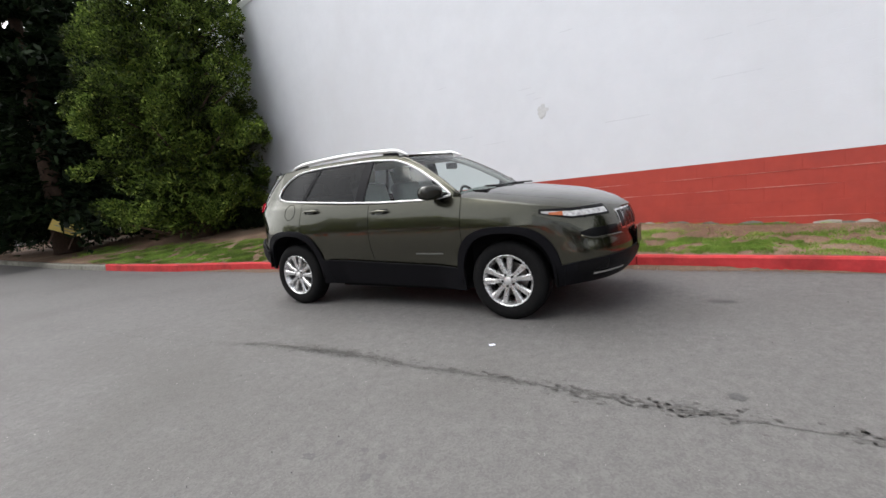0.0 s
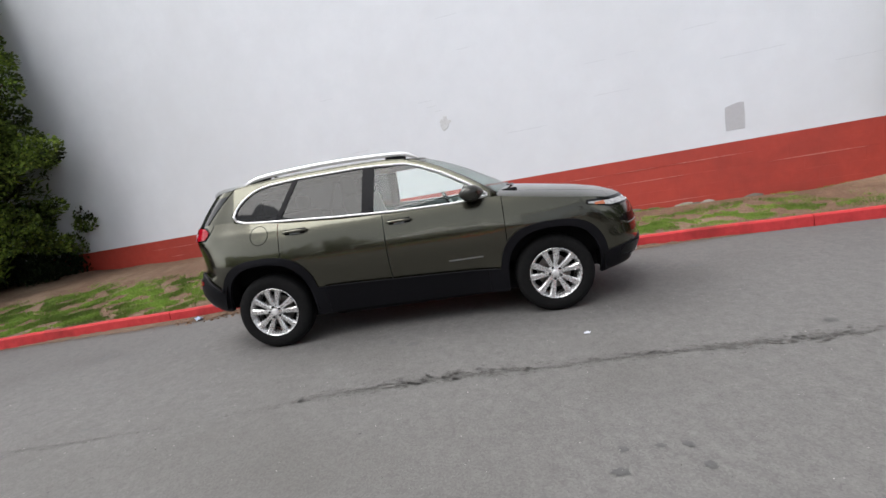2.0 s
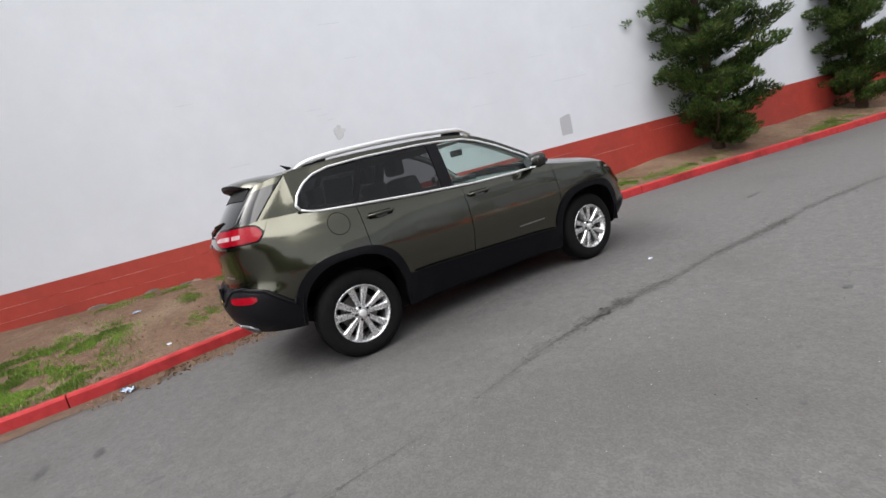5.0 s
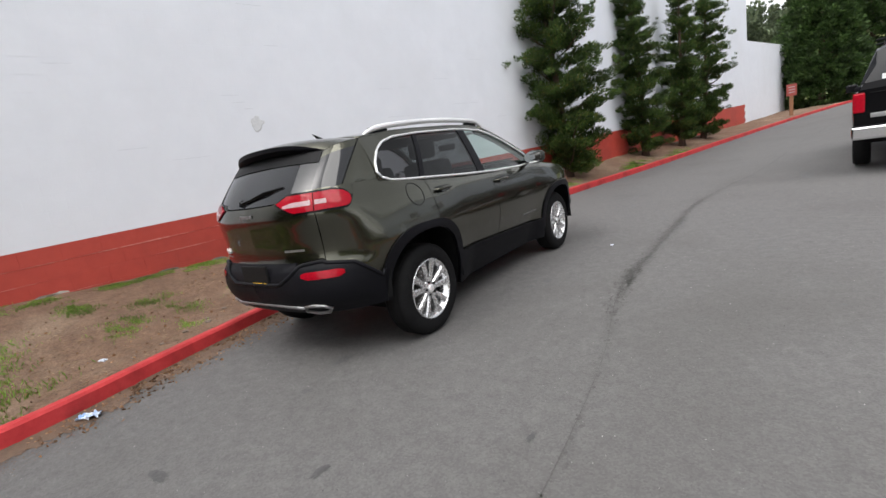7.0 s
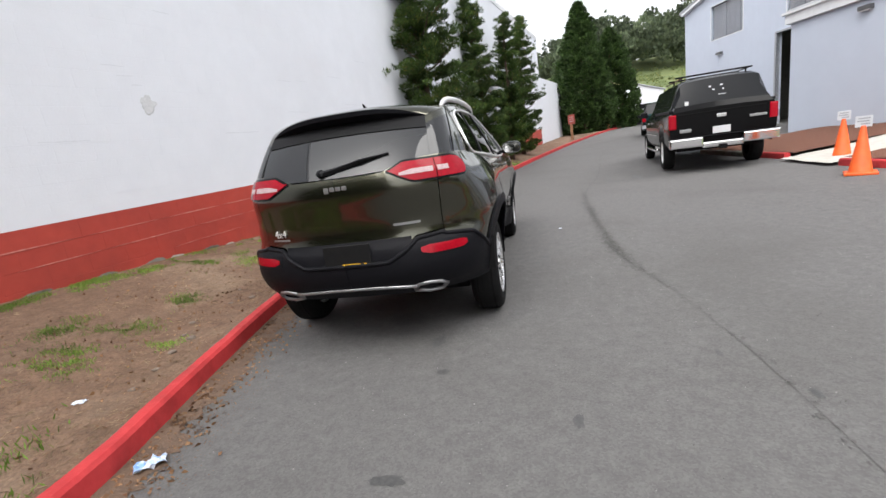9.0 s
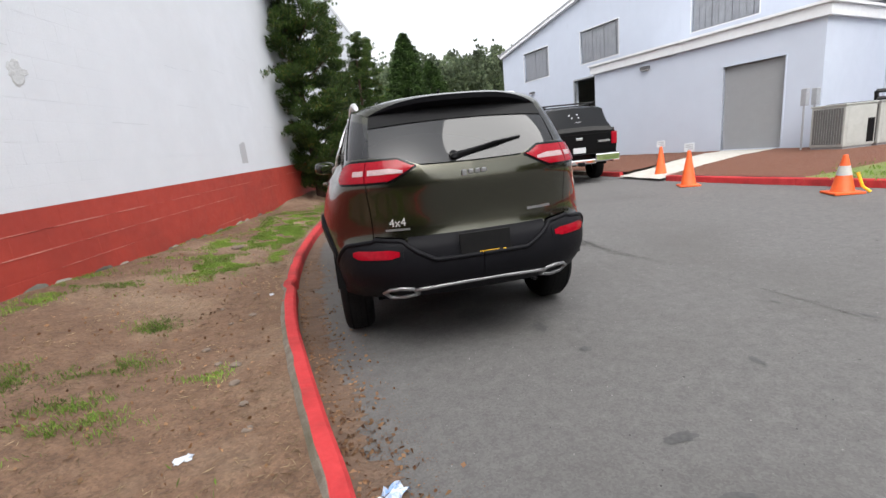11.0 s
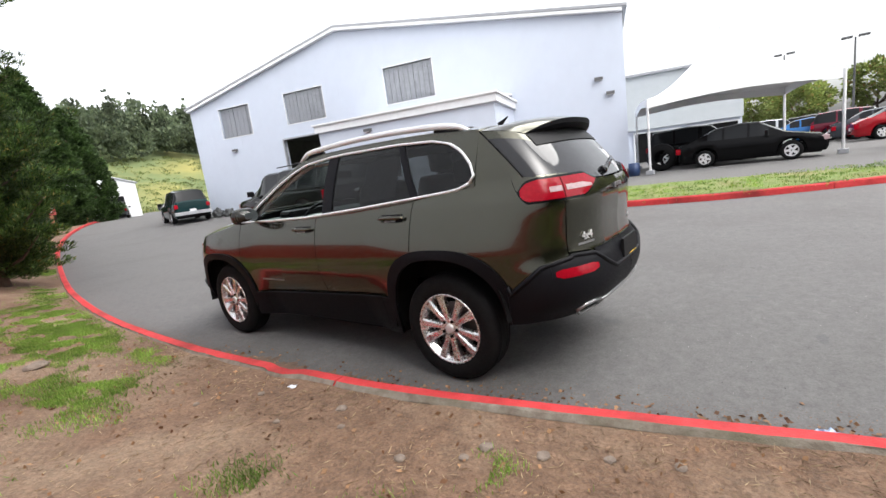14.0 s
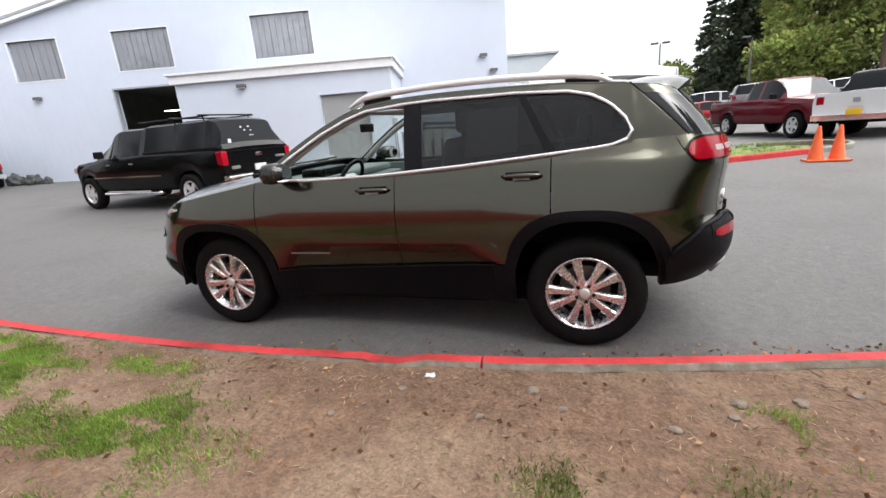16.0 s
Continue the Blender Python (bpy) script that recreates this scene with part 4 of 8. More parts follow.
def side_grid(y0, y1, lo, hi, rows, off, n, mirror):
    verts = []
    for i in range(n + 1):
        y = y0 + (y1 - y0) * i / n
        a, b = lo(y), hi(y)
        b = max(b, a + 0.001)
        for k in range(rows + 1):
            p = house(y, a + (b - a) * k / rows, off)
            verts.append((-p.x if mirror else p.x, p.y, p.z))
    m = rows + 1
    faces = [(i * m + k, (i + 1) * m + k, (i + 1) * m + k + 1, i * m + k + 1) for i in range(n) for k in range(rows)]
    return verts, [f[::-1] for f in faces] if mirror else faces


PILLARS = [((-0.275, 1.182), (-0.235, 1.585)), ((-1.125, 1.222), (-0.965, 1.582))]


def line_y(p, z):
    (ya, za), (yb, zb) = p
    return ya + (yb - ya) * (z - za) / (zb - za)


def window_pane(left, right, off, rows=8, n=14):
    """A pane between two slanted edges inside the window line; each edge gives y from the height."""
    verts = []
    for i in range(n + 1):
        t = i / n
        for k in range(rows + 1):
            w = k / rows
            y = left(1.16 + 0.42 * w) * (1 - t) + right(1.16 + 0.42 * w) * t
            a, b = table(DLO_LOW, y), table(DLO_TOP, y)
            p = house(y, a + (max(b, a + 0.002) - a) * w, off)
            verts.append(tuple(p))
    m = rows + 1
    return verts, [(i * m + k, (i + 1) * m + k, (i + 1) * m + k + 1, i * m + k + 1) for i in range(n) for k in range(rows)]


def flip(g):
    v, f = g
    return [(-a, b, c) for a, b, c in v], [q[::-1] for q in f]


def roof_edge(y):
    p = house(y, z_edge(y))
    return p.x, p.z


def wheel(parent, x, y, z, spin):
    """Ten-spoke polished alloy wheel with its tyre; the outside faces away from the car."""
    side = 1 if x > 0 else -1
    w = obj("wheel", lathe(bmesh.new(), [(-0.112, 0.225), (-0.112, 0.30), (-0.10, 0.335), (-0.075, 0.355), (-0.04, 0.362), (0.04, 0.362), (0.075, 0.355), (0.098, 0.335), (0.108, 0.30), (0.104, 0.262), (0.095, 0.236), (0.088, 0.232)], steps=56), RUBBER, parent, "black road tyre", smooth=True)
    w.matrix_parent_inverse = Matrix()
    w.location = (x - side * 0.105, y, z)
    w.rotation_euler = (spin, 0, 0 if side > 0 else math.pi)
    for g in (-0.055, -0.018, 0.018, 0.055):
        obj("tread_groove", lathe(bmesh.new(), [(g - 0.006, 0.363), (g, 0.3605), (g + 0.006, 0.363)], steps=40), DARK, w)
    obj("rim", lathe(bmesh.new(), [(-0.1, 0.222), (0.03, 0.205), (0.072, 0.212), (0.082, 0.226), (0.094, 0.237), (0.102, 0.238), (0.104, 0.232), (0.098, 0.226), (0.085, 0.219), (0.06, 0.205)], steps=48), ALLOY, w, "polished alloy rim", smooth=True)
    obj("brake_disc", lathe(bmesh.new(), [(0.0, 0.03), (0.0, 0.155), (-0.02, 0.155), (-0.02, 0.03)], steps=32), mat("brake_steel", (0.25, 0.24, 0.23), (0.18, 0.17, 0.16), 30, 0.4, metal=0.8), w)
    obj("wheel_well_dark", lathe(bmesh.new(), [(-0.06, 0.01), (-0.06, 0.205)], steps=24), DARK, w)
    for k in range(10):
        q = 2 * math.pi * (k + 0.5) / 10 + (0.05 if k % 2 else -0.05)
        bm = bmesh.new()
        prof = [(0.050, 0.022, 0.078), (0.09, 0.020, 0.083), (0.15, 0.024, 0.087), (0.195, 0.028, 0.088), (0.222, 0.032, 0.090)]
        rings = []
        for r, hw, h in prof:
            ring = []
            for a, b in ((-hw, -0.035), (-hw, -0.004), (-hw * 0.62, 0.006), (hw * 0.62, 0.006), (hw, -0.004), (hw, -0.035)):
                ring.append(bm.verts.new((h + b, r * math.cos(q) - a * math.sin(q), r * math.sin(q) + a * math.cos(q))))
            rings.append(ring)
        for a, b in zip(rings, rings[1:]):
            for i in range(5):
                bm.faces.new((a[i], a[i + 1], b[i + 1], b[i]))
        obj("spoke", bm, ALLOY, w)
    obj("hub", lathe(bmesh.new(), [(0.04, 0.075), (0.076, 0.07), (0.084, 0.058), (0.086, 0.035)], steps=28), ALLOY, w, smooth=True)
    obj("centre_cap", lathe(bmesh.new(), [(0.084, 0.034), (0.094, 0.032), (0.098, 0.022), (0.099, 0.001)], steps=24), SILVER, w, smooth=True)
    for k in range(5):
        q = 2 * math.pi * k / 5 + 0.3
        obj("lug_nut", lathe(bmesh.new(), [(0.07, 0.0105), (0.094, 0.0105), (0.097, 0.006), (0.097, 0.0005)], steps=8, m=Matrix.Translation((0, 0.054 * math.cos(q), 0.054 * math.sin(q)))), GLOSS_BLACK, w)
    return w


def parked_car():
    car = empty("parked_car", label="olive green metallic compact crossover with black lower trim and roof rails", category="car")
    S = at_y
    gap = 0.0035
    Y1, Y2, Y3 = 0.945, -0.155, -1.155
    tail = at_x(0.633)
    top = z_crest
    low = lambda s: z_trim(s) - 0.012
    # painted panels of each flank
    for mirror in (False, True):
        for name, a, b in (("quarter_panel", tail + gap, S(Y3) - gap), ("rear_door", S(Y3) + gap, S(Y2) - gap), ("front_door", S(Y2) + gap, S(Y1) - gap), ("front_wing", S(Y1) + gap, S(1.80))):
            v, f = strip(a, b, low, top, 22, 0, 0.018, mirror)
            shell(name, v, f, PAINT, car)
    v, f = both(strip(0, tail - gap, lambda s: z_trim(s) + 0.02, top, 24, 0, 0.015), strip(0, tail - gap, lambda s: z_trim(s) + 0.02, top, 24, 0, 0.015, True))
    tailgate = shell("tailgate", v, f, PAINT, car)
    v, f = both(strip(S(1.80), ARC, low, top, 24, 0, 0.015), strip(S(1.80), ARC, low, top, 24, 0, 0.015, True))
    nose = shell("front_bumper", v, f, PAINT, car)
    # black lower trim
    for mirror in (False, True):
        for name, a, b in (("arch_trim", S(-1.80), S(-0.80)), ("sill_trim", S(-0.798), S(0.748)), ("arch_trim", S(0.75), S(1.86))):
            v, f = strip(a, b, z_bottom, z_trim, 8, 0.016, 0.010, mirror)
            shell(name, v, f, BLACK_PLASTIC, car, thick=0.03)
        # moulding line along the doors
        bm = bmesh.new()
        tube(bm, [((-1 if mirror else 1) * p.x, p.y, p.z) for p in (skin(S(y), z_trim(S(y)) + 0.004, 0.020) for y in np.linspace(-0.8, 0.85, 24))], 0.006, 6)
        obj("moulding", bm, BLACK_PLASTIC, car)
    v, f = both(strip(0, S(-1.802), z_bottom, z_trim, 12, 0.016, 0.015), strip(0, S(-1.802), z_bottom, z_trim, 12, 0.016, 0.015, True))
    rear_bumper = shell("rear_bumper", v, f, BLACK_PLASTIC, car, "black rear bumper", thick=0.03)
    v, f = both(strip(S(1.862), ARC, z_bottom, z_trim, 12, 0.012, 0.015), strip(S(1.862), ARC, z_bottom, z_trim, 12, 0.012, 0.015, True))
    shell("front_lower_bumper", v, f, BLACK_PLASTIC, car, "black lower front bumper", thick=0.03)
    # dark inner tub, wheel housings and floor
    bm = boxes(((-0.66, -2.0, 0.46), (0.66, -1.80, 1.0)), ((-0.62, -1.45, 0.21), (0.62, 1.55, 0.62)), ((-0.62, -1.9, 0.40), (0.62, 1.95, 0.62)), ((-0.68, -0.8, 0.21), (0.68, 0.8, 0.3)), ((-0.72, -0.83, 0.24), (0.72, 0.83, 0.55)), ((-0.72, 0.95, 0.5), (0.72, 2.02, 0.90)), ((-0.62, -1.95, 0.5), (0.62, -1.2, 0.95)))
    obj("underbody", bm, DARK, car)
    for sx in (-1, 1):
        for c in (-WB, WB):
            bm = bmesh.new()
            hi = 0.515 if c < 0 else 0.477
            pts = [(c + 0.45, 0.33), *[(c + 0.45 * math.copysign(abs(math.cos(q)) ** 0.75, math.cos(q)), max(HUB + hi * math.sin(q) ** 0.75, 0.45 if c < 0 and math.cos(q) < 0 else 0)) for q in np.linspace(0, 3.1415, 23)], (c - 0.45, 0.45 if c < 0 else 0.33)]
            a = [bm.verts.new((sx * 0.60, y, z)) for y, z in pts]
            b = [bm.verts.new((sx * 0.885, y, z)) for y, z in pts]
            for i in range(24):
                bm.faces.new((a[i], a[i + 1], b[i + 1], b[i]))
            bm.faces.new(a)
            obj("wheel_housing", bm, DARK, car)
    # bonnet and wing tops
    def bonnet(y0, y1, n, m, frac0, frac1, zlift=0.0):
        verts = []
        for i in range(n + 1):
            y = y0 + (y1 - y0) * i / n
            s = S(y)
            e = skin(s, z_crest(s))
            zc = table([(0.82, 1.215), (0.95, 1.212), (1.2, 1.19), (1.47, 1.152), (1.75, 1.108), (2.0, 1.052), (2.15, 1.0), (2.23, 0.955), (2.28, 0.918)], y)
            for k in range(m + 1):
                t = frac0 + (frac1 - frac0) * k / m
                x = e.x * t
                crown = (1 - abs(t) ** 3.4) ** 0.9 if abs(t) < 1 else 0
                verts.append((x, e.y + (y - e.y) * (1 - abs(t)), e.z + (zc - e.z) * crown + zlift * (abs(t) < 0.3)))
        w = m + 1
        return verts, [(i * w + k, i * w + k + 1, (i + 1) * w + k + 1, (i + 1) * w + k) for i in range(n) for k in range(m)]

    v, f = bonnet(0.90, 2.265, 40, 36, -0.80, 0.80)
    shell("bonnet", v, f, PAINT, car)
    for t0, t1 in ((0.806, 1.0), (-1.0, -0.806)):
        v, f = bonnet(0.83, 2.265, 40, 8, t0, t1)
        shell("wing_top", v, f, PAINT, car)
    bm = boxes(((-0.66, 0.98, 1.05), (0.66, 1.12, 1.185)))
    obj("cowl", bm, BLACK_PLASTIC, car)
    # cabin sides: paint above the windows and the black pillars
    for mirror in (False, True):
        v, f = side_grid(-1.602, 0.86, lambda y: z_crest(S(y)) - 0.03, lambda y: table(DLO_LOW, y), 3, 0.0, 90, mirror)
        shell("waist_panel", v, f, PAINT, car)
        for k, (p, hw) in enumerate(((PILLARS[0], 0.066), (PILLARS[1], 0.030))):
            g = window_pane(lambda z, p=p: line_y(p, z) - hw, lambda z, p=p: line_y(p, z) + hw * 0.7, 0.0015, n=4)
            v, f = flip(g) if mirror else g
            shell("pillar", v, f, BLACK_PLASTIC, car, "black window pillar", thick=0.025)
        panes = (("quarter_window", lambda z: -1.60, lambda z: line_y(PILLARS[1], z) - 0.03, PRIVACY), ("rear_side_window", lambda z: line_y(PILLARS[1], z) + 0.021, lambda z: line_y(PILLARS[0], z) - 0.066, PRIVACY),
                 ("front_side_window", lambda z: line_y(PILLARS[0], z) + 0.046, lambda z: 0.83, CLEAR))
        for name, a, b, m in panes:
            if mirror and name == "front_side_window":
                continue  # wound down
            g = window_pane(a, b, -0.006)
            v, f = flip(g) if mirror else g
            ob = pyobj(name, v, f, m, car, smooth=True)
        # chrome surround
        loop = [*[(y, table(DLO_LOW, y) - 0.006) for y in np.linspace(-1.575, 0.83, 60)], *[(y, table(DLO_TOP, y) + 0.006) for y in np.linspace(0.83, -1.60, 70)]]
        loop += [loop[0]]
        bm = bmesh.new()
        pts = [house(y, z, 0.004) for y, z in loop]
        tube(bm, [((-1 if mirror else 1) * p.x, p.y, p.z) for p in pts], 0.0105, 6)
        obj("window_chrome", bm, BRIGHT, car, "bright window surround", smooth=True)
    # windscreen
    def screen(off, n=14, m=20, lo=0.0, hi=1.0):
        verts = []
        for i in range(n + 1):
            t = lo + (hi - lo) * i / n
            y = 0.90 + (0.13 - 0.90) * t
            p = house(y, z_edge(y))
            bulge, lift = 0.25 - 0.10 * t, 0.006 + 0.006 * t
            for k in range(m + 1):
                q = -1 + 2 * k / m
                verts.append((p.x * q * 0.985, p.y + bulge * (1 - q * q), p.z + lift * (1 - q * q) + off))
        w = m + 1
        return verts, [(i * w + k, i * w + k + 1, (i + 1) * w + k + 1, (i + 1) * w + k) for i in range(n) for k in range(m)]

    v, f = screen(0.0)
    pyobj("windscreen", v, f, SCREEN, car, "clear windscreen", smooth=True)
    for sx in (-1, 1):
        bm = bmesh.new()
        pts = [house(y, z_edge(y)) for y in np.linspace(0.9, 0.13, 12)]
        tube(bm, [(sx * p.x * 0.975, p.y + 0.012, p.z - 0.004) for p in pts], 0.022, 8)
        obj("screen_pillar", bm, PAINT, car, smooth=True)
        bm = bmesh.new()
        tube(bm, [(sx * (p.x * 0.975 - 0.035), p.y - 0.01, p.z - 0.028) for p in pts], 0.026, 8)
        obj("pillar_trim", bm, HEADLINER, car, "pale inner pillar trim", smooth=True)
    # roof
    verts, n, m = [], 44, 24
    for i in range(n + 1):
        y = 0.125 + (-1.60 - 0.125) * i / n
        xe, ze = roof_edge(y)
        bulge, crown = 0.15 * smooth01(1 - i / 16), 0.012 + 0.026 * smooth01(i / 18)
        for k in range(m + 1):
            q = -1 + 2 * k / m
            verts.append((xe * q, y + bulge * (1 - q * q), ze + crown * (1 - abs(q) ** 2.6)))
    w = m + 1
    shell("roof", verts, [(i * w + k, i * w + k + 1, (i + 1) * w + k + 1, (i + 1) * w + k) for i in range(n) for k in range(m)], PAINT, car, thick=0.01)
    obj("headlining", boxes(((-0.56, -1.55, 1.545), (0.56, 0.15, 1.56)), bevel=0.006), HEADLINER, car)
    # tailgate glass with its wrapped sides, and the spoiler over it
    sq, sb = S(-1.602), S(-1.945)
    B0 = np.array(skin(sb, 1.278))
    T0 = np.array(house(-1.602, z_edge(-1.602)))
    G0, G1 = np.array((0.585, -2.075, 1.235)), np.array((0.545, -1.86, 1.520))
    bow = np.array((0.006, -0.010, 0))
    seam_p = lambda v: B0 + (T0 - B0) * v + np.array((0.007, -0.008, 0.0)) * 4 * v * (1 - v)
    glass_p = lambda v: G0 + (G1 - G0) * v + bow * 4 * v * (1 - v)
    zs = [1.268, 1.315, *[1.315 + (T0[2] - 1.315) * k / 6 for k in range(1, 7)]]
    front_p = lambda v: np.array(house(-1.602, 1.268 + (T0[2] - 1.268) * v))
    vs = [(z - zs[0]) / (zs[-1] - zs[0]) for z in zs]
    base_q = lambda u: np.array(skin(sq + (sb - sq) * u, 1.268 + 0.010 * u))
    base_g = lambda u: np.array(skin(sb + (at_x(0.615) - sb) * u, 1.278 - 0.03 * u))
    top_g = spline([T0, (0.634, -1.68, 1.569), (0.614, -1.755, 1.557), (0.584, -1.82, 1.541), G1], 4)

    def coons(p0, p1, low_c, up_c, vs, n):
        """A patch between two upright curves, a lower and an upper one."""
        verts = []
        for i in range(n + 1):
            u = i / n
            for v in vs:
                p = p0(v) * (1 - u) + p1(v) * u
                p = p + (1 - v) * (low_c(u) - p0(0) * (1 - u) - p1(0) * u) + v * (up_c(u) - p0(1) * (1 - u) - p1(1) * u)
                verts.append(tuple(p))
        w = len(vs)
        return verts, [(i * w + k, i * w + k + 1, (i + 1) * w + k + 1, (i + 1) * w + k) for i in range(n) for k in range(w - 1)]

    up_curve = lambda u: np.array([np.interp(u * (len(top_g) - 1), range(len(top_g)), [p[j] for p in top_g]) for j in range(3)])
    for mirror in (False, True):
        v1, f1 = coons(front_p, seam_p, base_q, lambda u: T0, vs, 14)
        v2, f2 = side_grid(-1.602, -0.10, lambda y: table(DLO_TOP, y), z_edge, 6, 0.0, 60, False)
        v3, f3 = side_grid(-0.10, 0.86, lambda y: table(DLO_TOP, y), z_edge, 6, 0.0, 40, False)
        k1, k2 = len(v1), len(v1) + len(v2)
        g = [*v1, *v2, *v3], [*f1, *[tuple(i + k1 for i in q) for q in f2], *[tuple(i + k2 for i in q) for q in f3]]
        v, f = flip(g) if mirror else g
        shell("side_panel", v, f, PAINT, car)
        gs = [0.0, 0.12, 0.25, 0.38, 0.5, 0.62, 0.74, 0.83]
        g = coons(seam_p, glass_p, base_g, up_curve, gs, 12)
        g = flip(g) if mirror else g
        shell("glass_side", *g, SIDE_GLASS, car, "dark side of the tailgate glass", thick=0.006)
        g = coons(seam_p, glass_p, base_g, up_curve, [0.83, 0.87, 0.91, 0.95, 1.0], 12)
        g = flip(g) if mirror else g
        shell("spoiler_side", *g, PAINT, car, thick=0.008)
        bm = bmesh.new()
        tube(bm, [((-1 if mirror else 1) * p[0], p[1], p[2]) for p in (seam_p(k / 16) for k in range(17))], 0.005, 6)
        obj("tailgate_gap", bm, DARK, car)
    verts, m, n = [], 24, 8
    for i in range(n + 1):
        t = i / n
        e = glass_p(t)
        for k in range(m + 1):
            q = -1 + 2 * k / m
            verts.append((e[0] * q, e[1] - (0.105 - 0.045 * t) * (1 - abs(q) ** 2.8), e[2] - (0.022 * (1 - t) - 0.03 * t) * (1 - q * q)))
    w = m + 1
    faces = [(i * w + k, (i + 1) * w + k, (i + 1) * w + k + 1, i * w + k + 1) for i in range(n) for k in range(m)]
    pyobj("rear_window", verts, faces, REAR_GLASS, car, "dark tinted rear window", smooth=True)
    # black band laid on the glass for the spoiler's dark underside and shade
    band = [(x, y - 0.006, z + 0.002) for x, y, z in verts[6 * w:]]
    pyobj("shaded_top_band", band, [(i * w + k, (i + 1) * w + k, (i + 1) * w + k + 1, i * w + k + 1) for i in range(n - 6) for k in range(m)], mat("spoiler_shade_black", (0.008, 0.008, 0.009), None, rough=0.5, spec=0.15), car, "black band standing in for the spoiler's shade", smooth=True)
    glass_top = verts[n * w:]
    # spoiler: its rim runs down into the sides
    rows = [(0.0, -1.606, 1.618), (0.25, -1.74, 1.632), (0.5, -1.87, 1.630), (0.8, -1.965, 1.618), (0.97, -2.005, 1.606)]
    verts = []
    for u, yc, zc in rows:
        e = up_curve(u) + np.array((0.003, 0, 0.003))
        for k in range(m + 1):
            q = -1 + 2 * k / m
            a, r = abs(q) ** 2.4, abs(q) ** 3.2
            verts.append((e[0] * q, yc + (e[1] - yc) * a, zc + (e[2] - zc) * r))
    lip = verts[4 * w:]
    for dy, dz, blend in ((0.004, -0.030, 0.0), (0.03, -0.045, 0.25), (0.0, 0.0, 1.0)):
        for k in range(m + 1):
            a, b = lip[k], glass_top[k]
            verts.append(tuple(a[j] * (1 - blend) + b[j] * blend + (0, dy * (1 - abs(-1 + 2 * k / m) ** 4), dz * (1 - abs(-1 + 2 * k / m) ** 4))[j] for j in range(3)))
    top_f = [(i * w + k, i * w + k + 1, (i + 1) * w + k + 1, (i + 1) * w + k) for i in range(4) for k in range(m)]
    low_f = [(i * w + k, i * w + k + 1, (i + 1) * w + k + 1, (i + 1) * w + k) for i in range(4, 7) for k in range(m)]
    spoiler = shell("spoiler", verts, [q[::-1] for q in top_f], PAINT, car, "roof spoiler", thick=0.0)
    pyobj("spoiler_underside", verts, low_f, BLACK_PLASTIC, spoiler)
    # roof rails, aerial, wiper
    for sx in (-1, 1):
        bm = bmesh.new()
        pts = [(sx * 0.592, -1.50, 1.600), (sx * 0.598, -1.40, 1.638), (sx * 0.603, -1.2, 1.664), (sx * 0.606, -0.8, 1.683), (sx * 0.606, -0.4, 1.684), (sx * 0.603, 0.0, 1.668), (sx * 0.598, 0.13, 1.650), (sx * 0.592, 0.24, 1.600)]
        pts = spline(pts, 5)
        tube(bm, pts, [0.012 + 0.010 * min(1, i / 6, (len(pts) - 1 - i) / 6) for i in range(len(pts))], 8)
        rail = obj("roof_rail", bm, SILVER, car, "silver roof rail", smooth=True)
        for y in (-1.33, 0.02):
            obj("rail_foot", boxes(((sx * 0.590 - 0.016, y - 0.10, 1.605), (sx * 0.590 + 0.016, y + 0.10, 1.652)), bevel=0.008), BLACK_PLASTIC, rail)
    bm = bmesh.new()
    tube(bm, [(0, -1.40, 1.652), (0, -1.43, 1.672), (0, -1.475, 1.702)], [0.024, 0.014, 0.004], 8)
    obj("aerial", bm, GLOSS_BLACK, car)
    bm = bmesh.new()
    tube(bm, [(-0.10, -2.165, 1.243), (0.0, -2.155, 1.262), (0.12, -2.145, 1.285), (0.30, -2.105, 1.310)], [0.022, 0.016, 0.012, 0.006], 6)
    tube(bm, [(-0.02, -2.162, 1.262), (0.16, -2.148, 1.30), (0.34, -2.095, 1.318)], 0.008, 6)
    lathe(bm, [(0, 0.001), (0, 0.03), (0.03, 0.026), (0.04, 0.001)], axis="z", steps=12, m=Matrix.Translation((-0.10, -2.15, 1.24)) @ Matrix.Rotation(radians(60), 4, "X"))
    obj("rear_wiper", bm, GLOSS_BLACK, car)
    for sx in (0.15, -0.45):
        bm = bmesh.new()
        tube(bm, [(sx + 0.1, 1.12, 1.195), (sx + 0.25, 1.09, 1.208), (sx + 0.36, 1.05, 1.215)], [0.012, 0.009, 0.006], 6)
        tube(bm, [(sx - 0.1, 1.15, 1.205), (sx + 0.36, 1.045, 1.215)], 0.008, 6)
        obj("front_wiper", bm, GLOSS_BLACK, car)
    # tail lamps
    lamp_rows = lambda z0, z1: (lambda s: z0, lambda s: z1)
    sA, sB = at_x(0.345), S(-1.915)
    seam = at_x(0.633)

    def lens(name, a, b, lo, hi, off, m, mirror, parent, thick=0.02, rows=6):
        v, f = strip(a, b, lo, hi, rows, off, 0.012, mirror)
        return shell(name, v, f, m, parent, thick=thick)

    for mirror in (False, True):
        t_lo = lambda s: 1.140 + 0.075 * max(0.0, 1 - (s - sA) / 0.16) ** 1.2 + 0.035 * max(0.0, 1 - (sB - s) / 0.05) ** 2
        t_hi = lambda s: 1.256 - 0.045 * max(0.0, 1 - (s - sA) / 0.10) - 0.02 * max(0.0, (s - sB + 0.12) / 0.12) - 0.03 * max(0.0, 1 - (sB - s) / 0.06) ** 2
        lamp = lens("tail_lamp", sA, seam - gap, t_lo, t_hi, 0.012, RED_LENS, mirror, car)
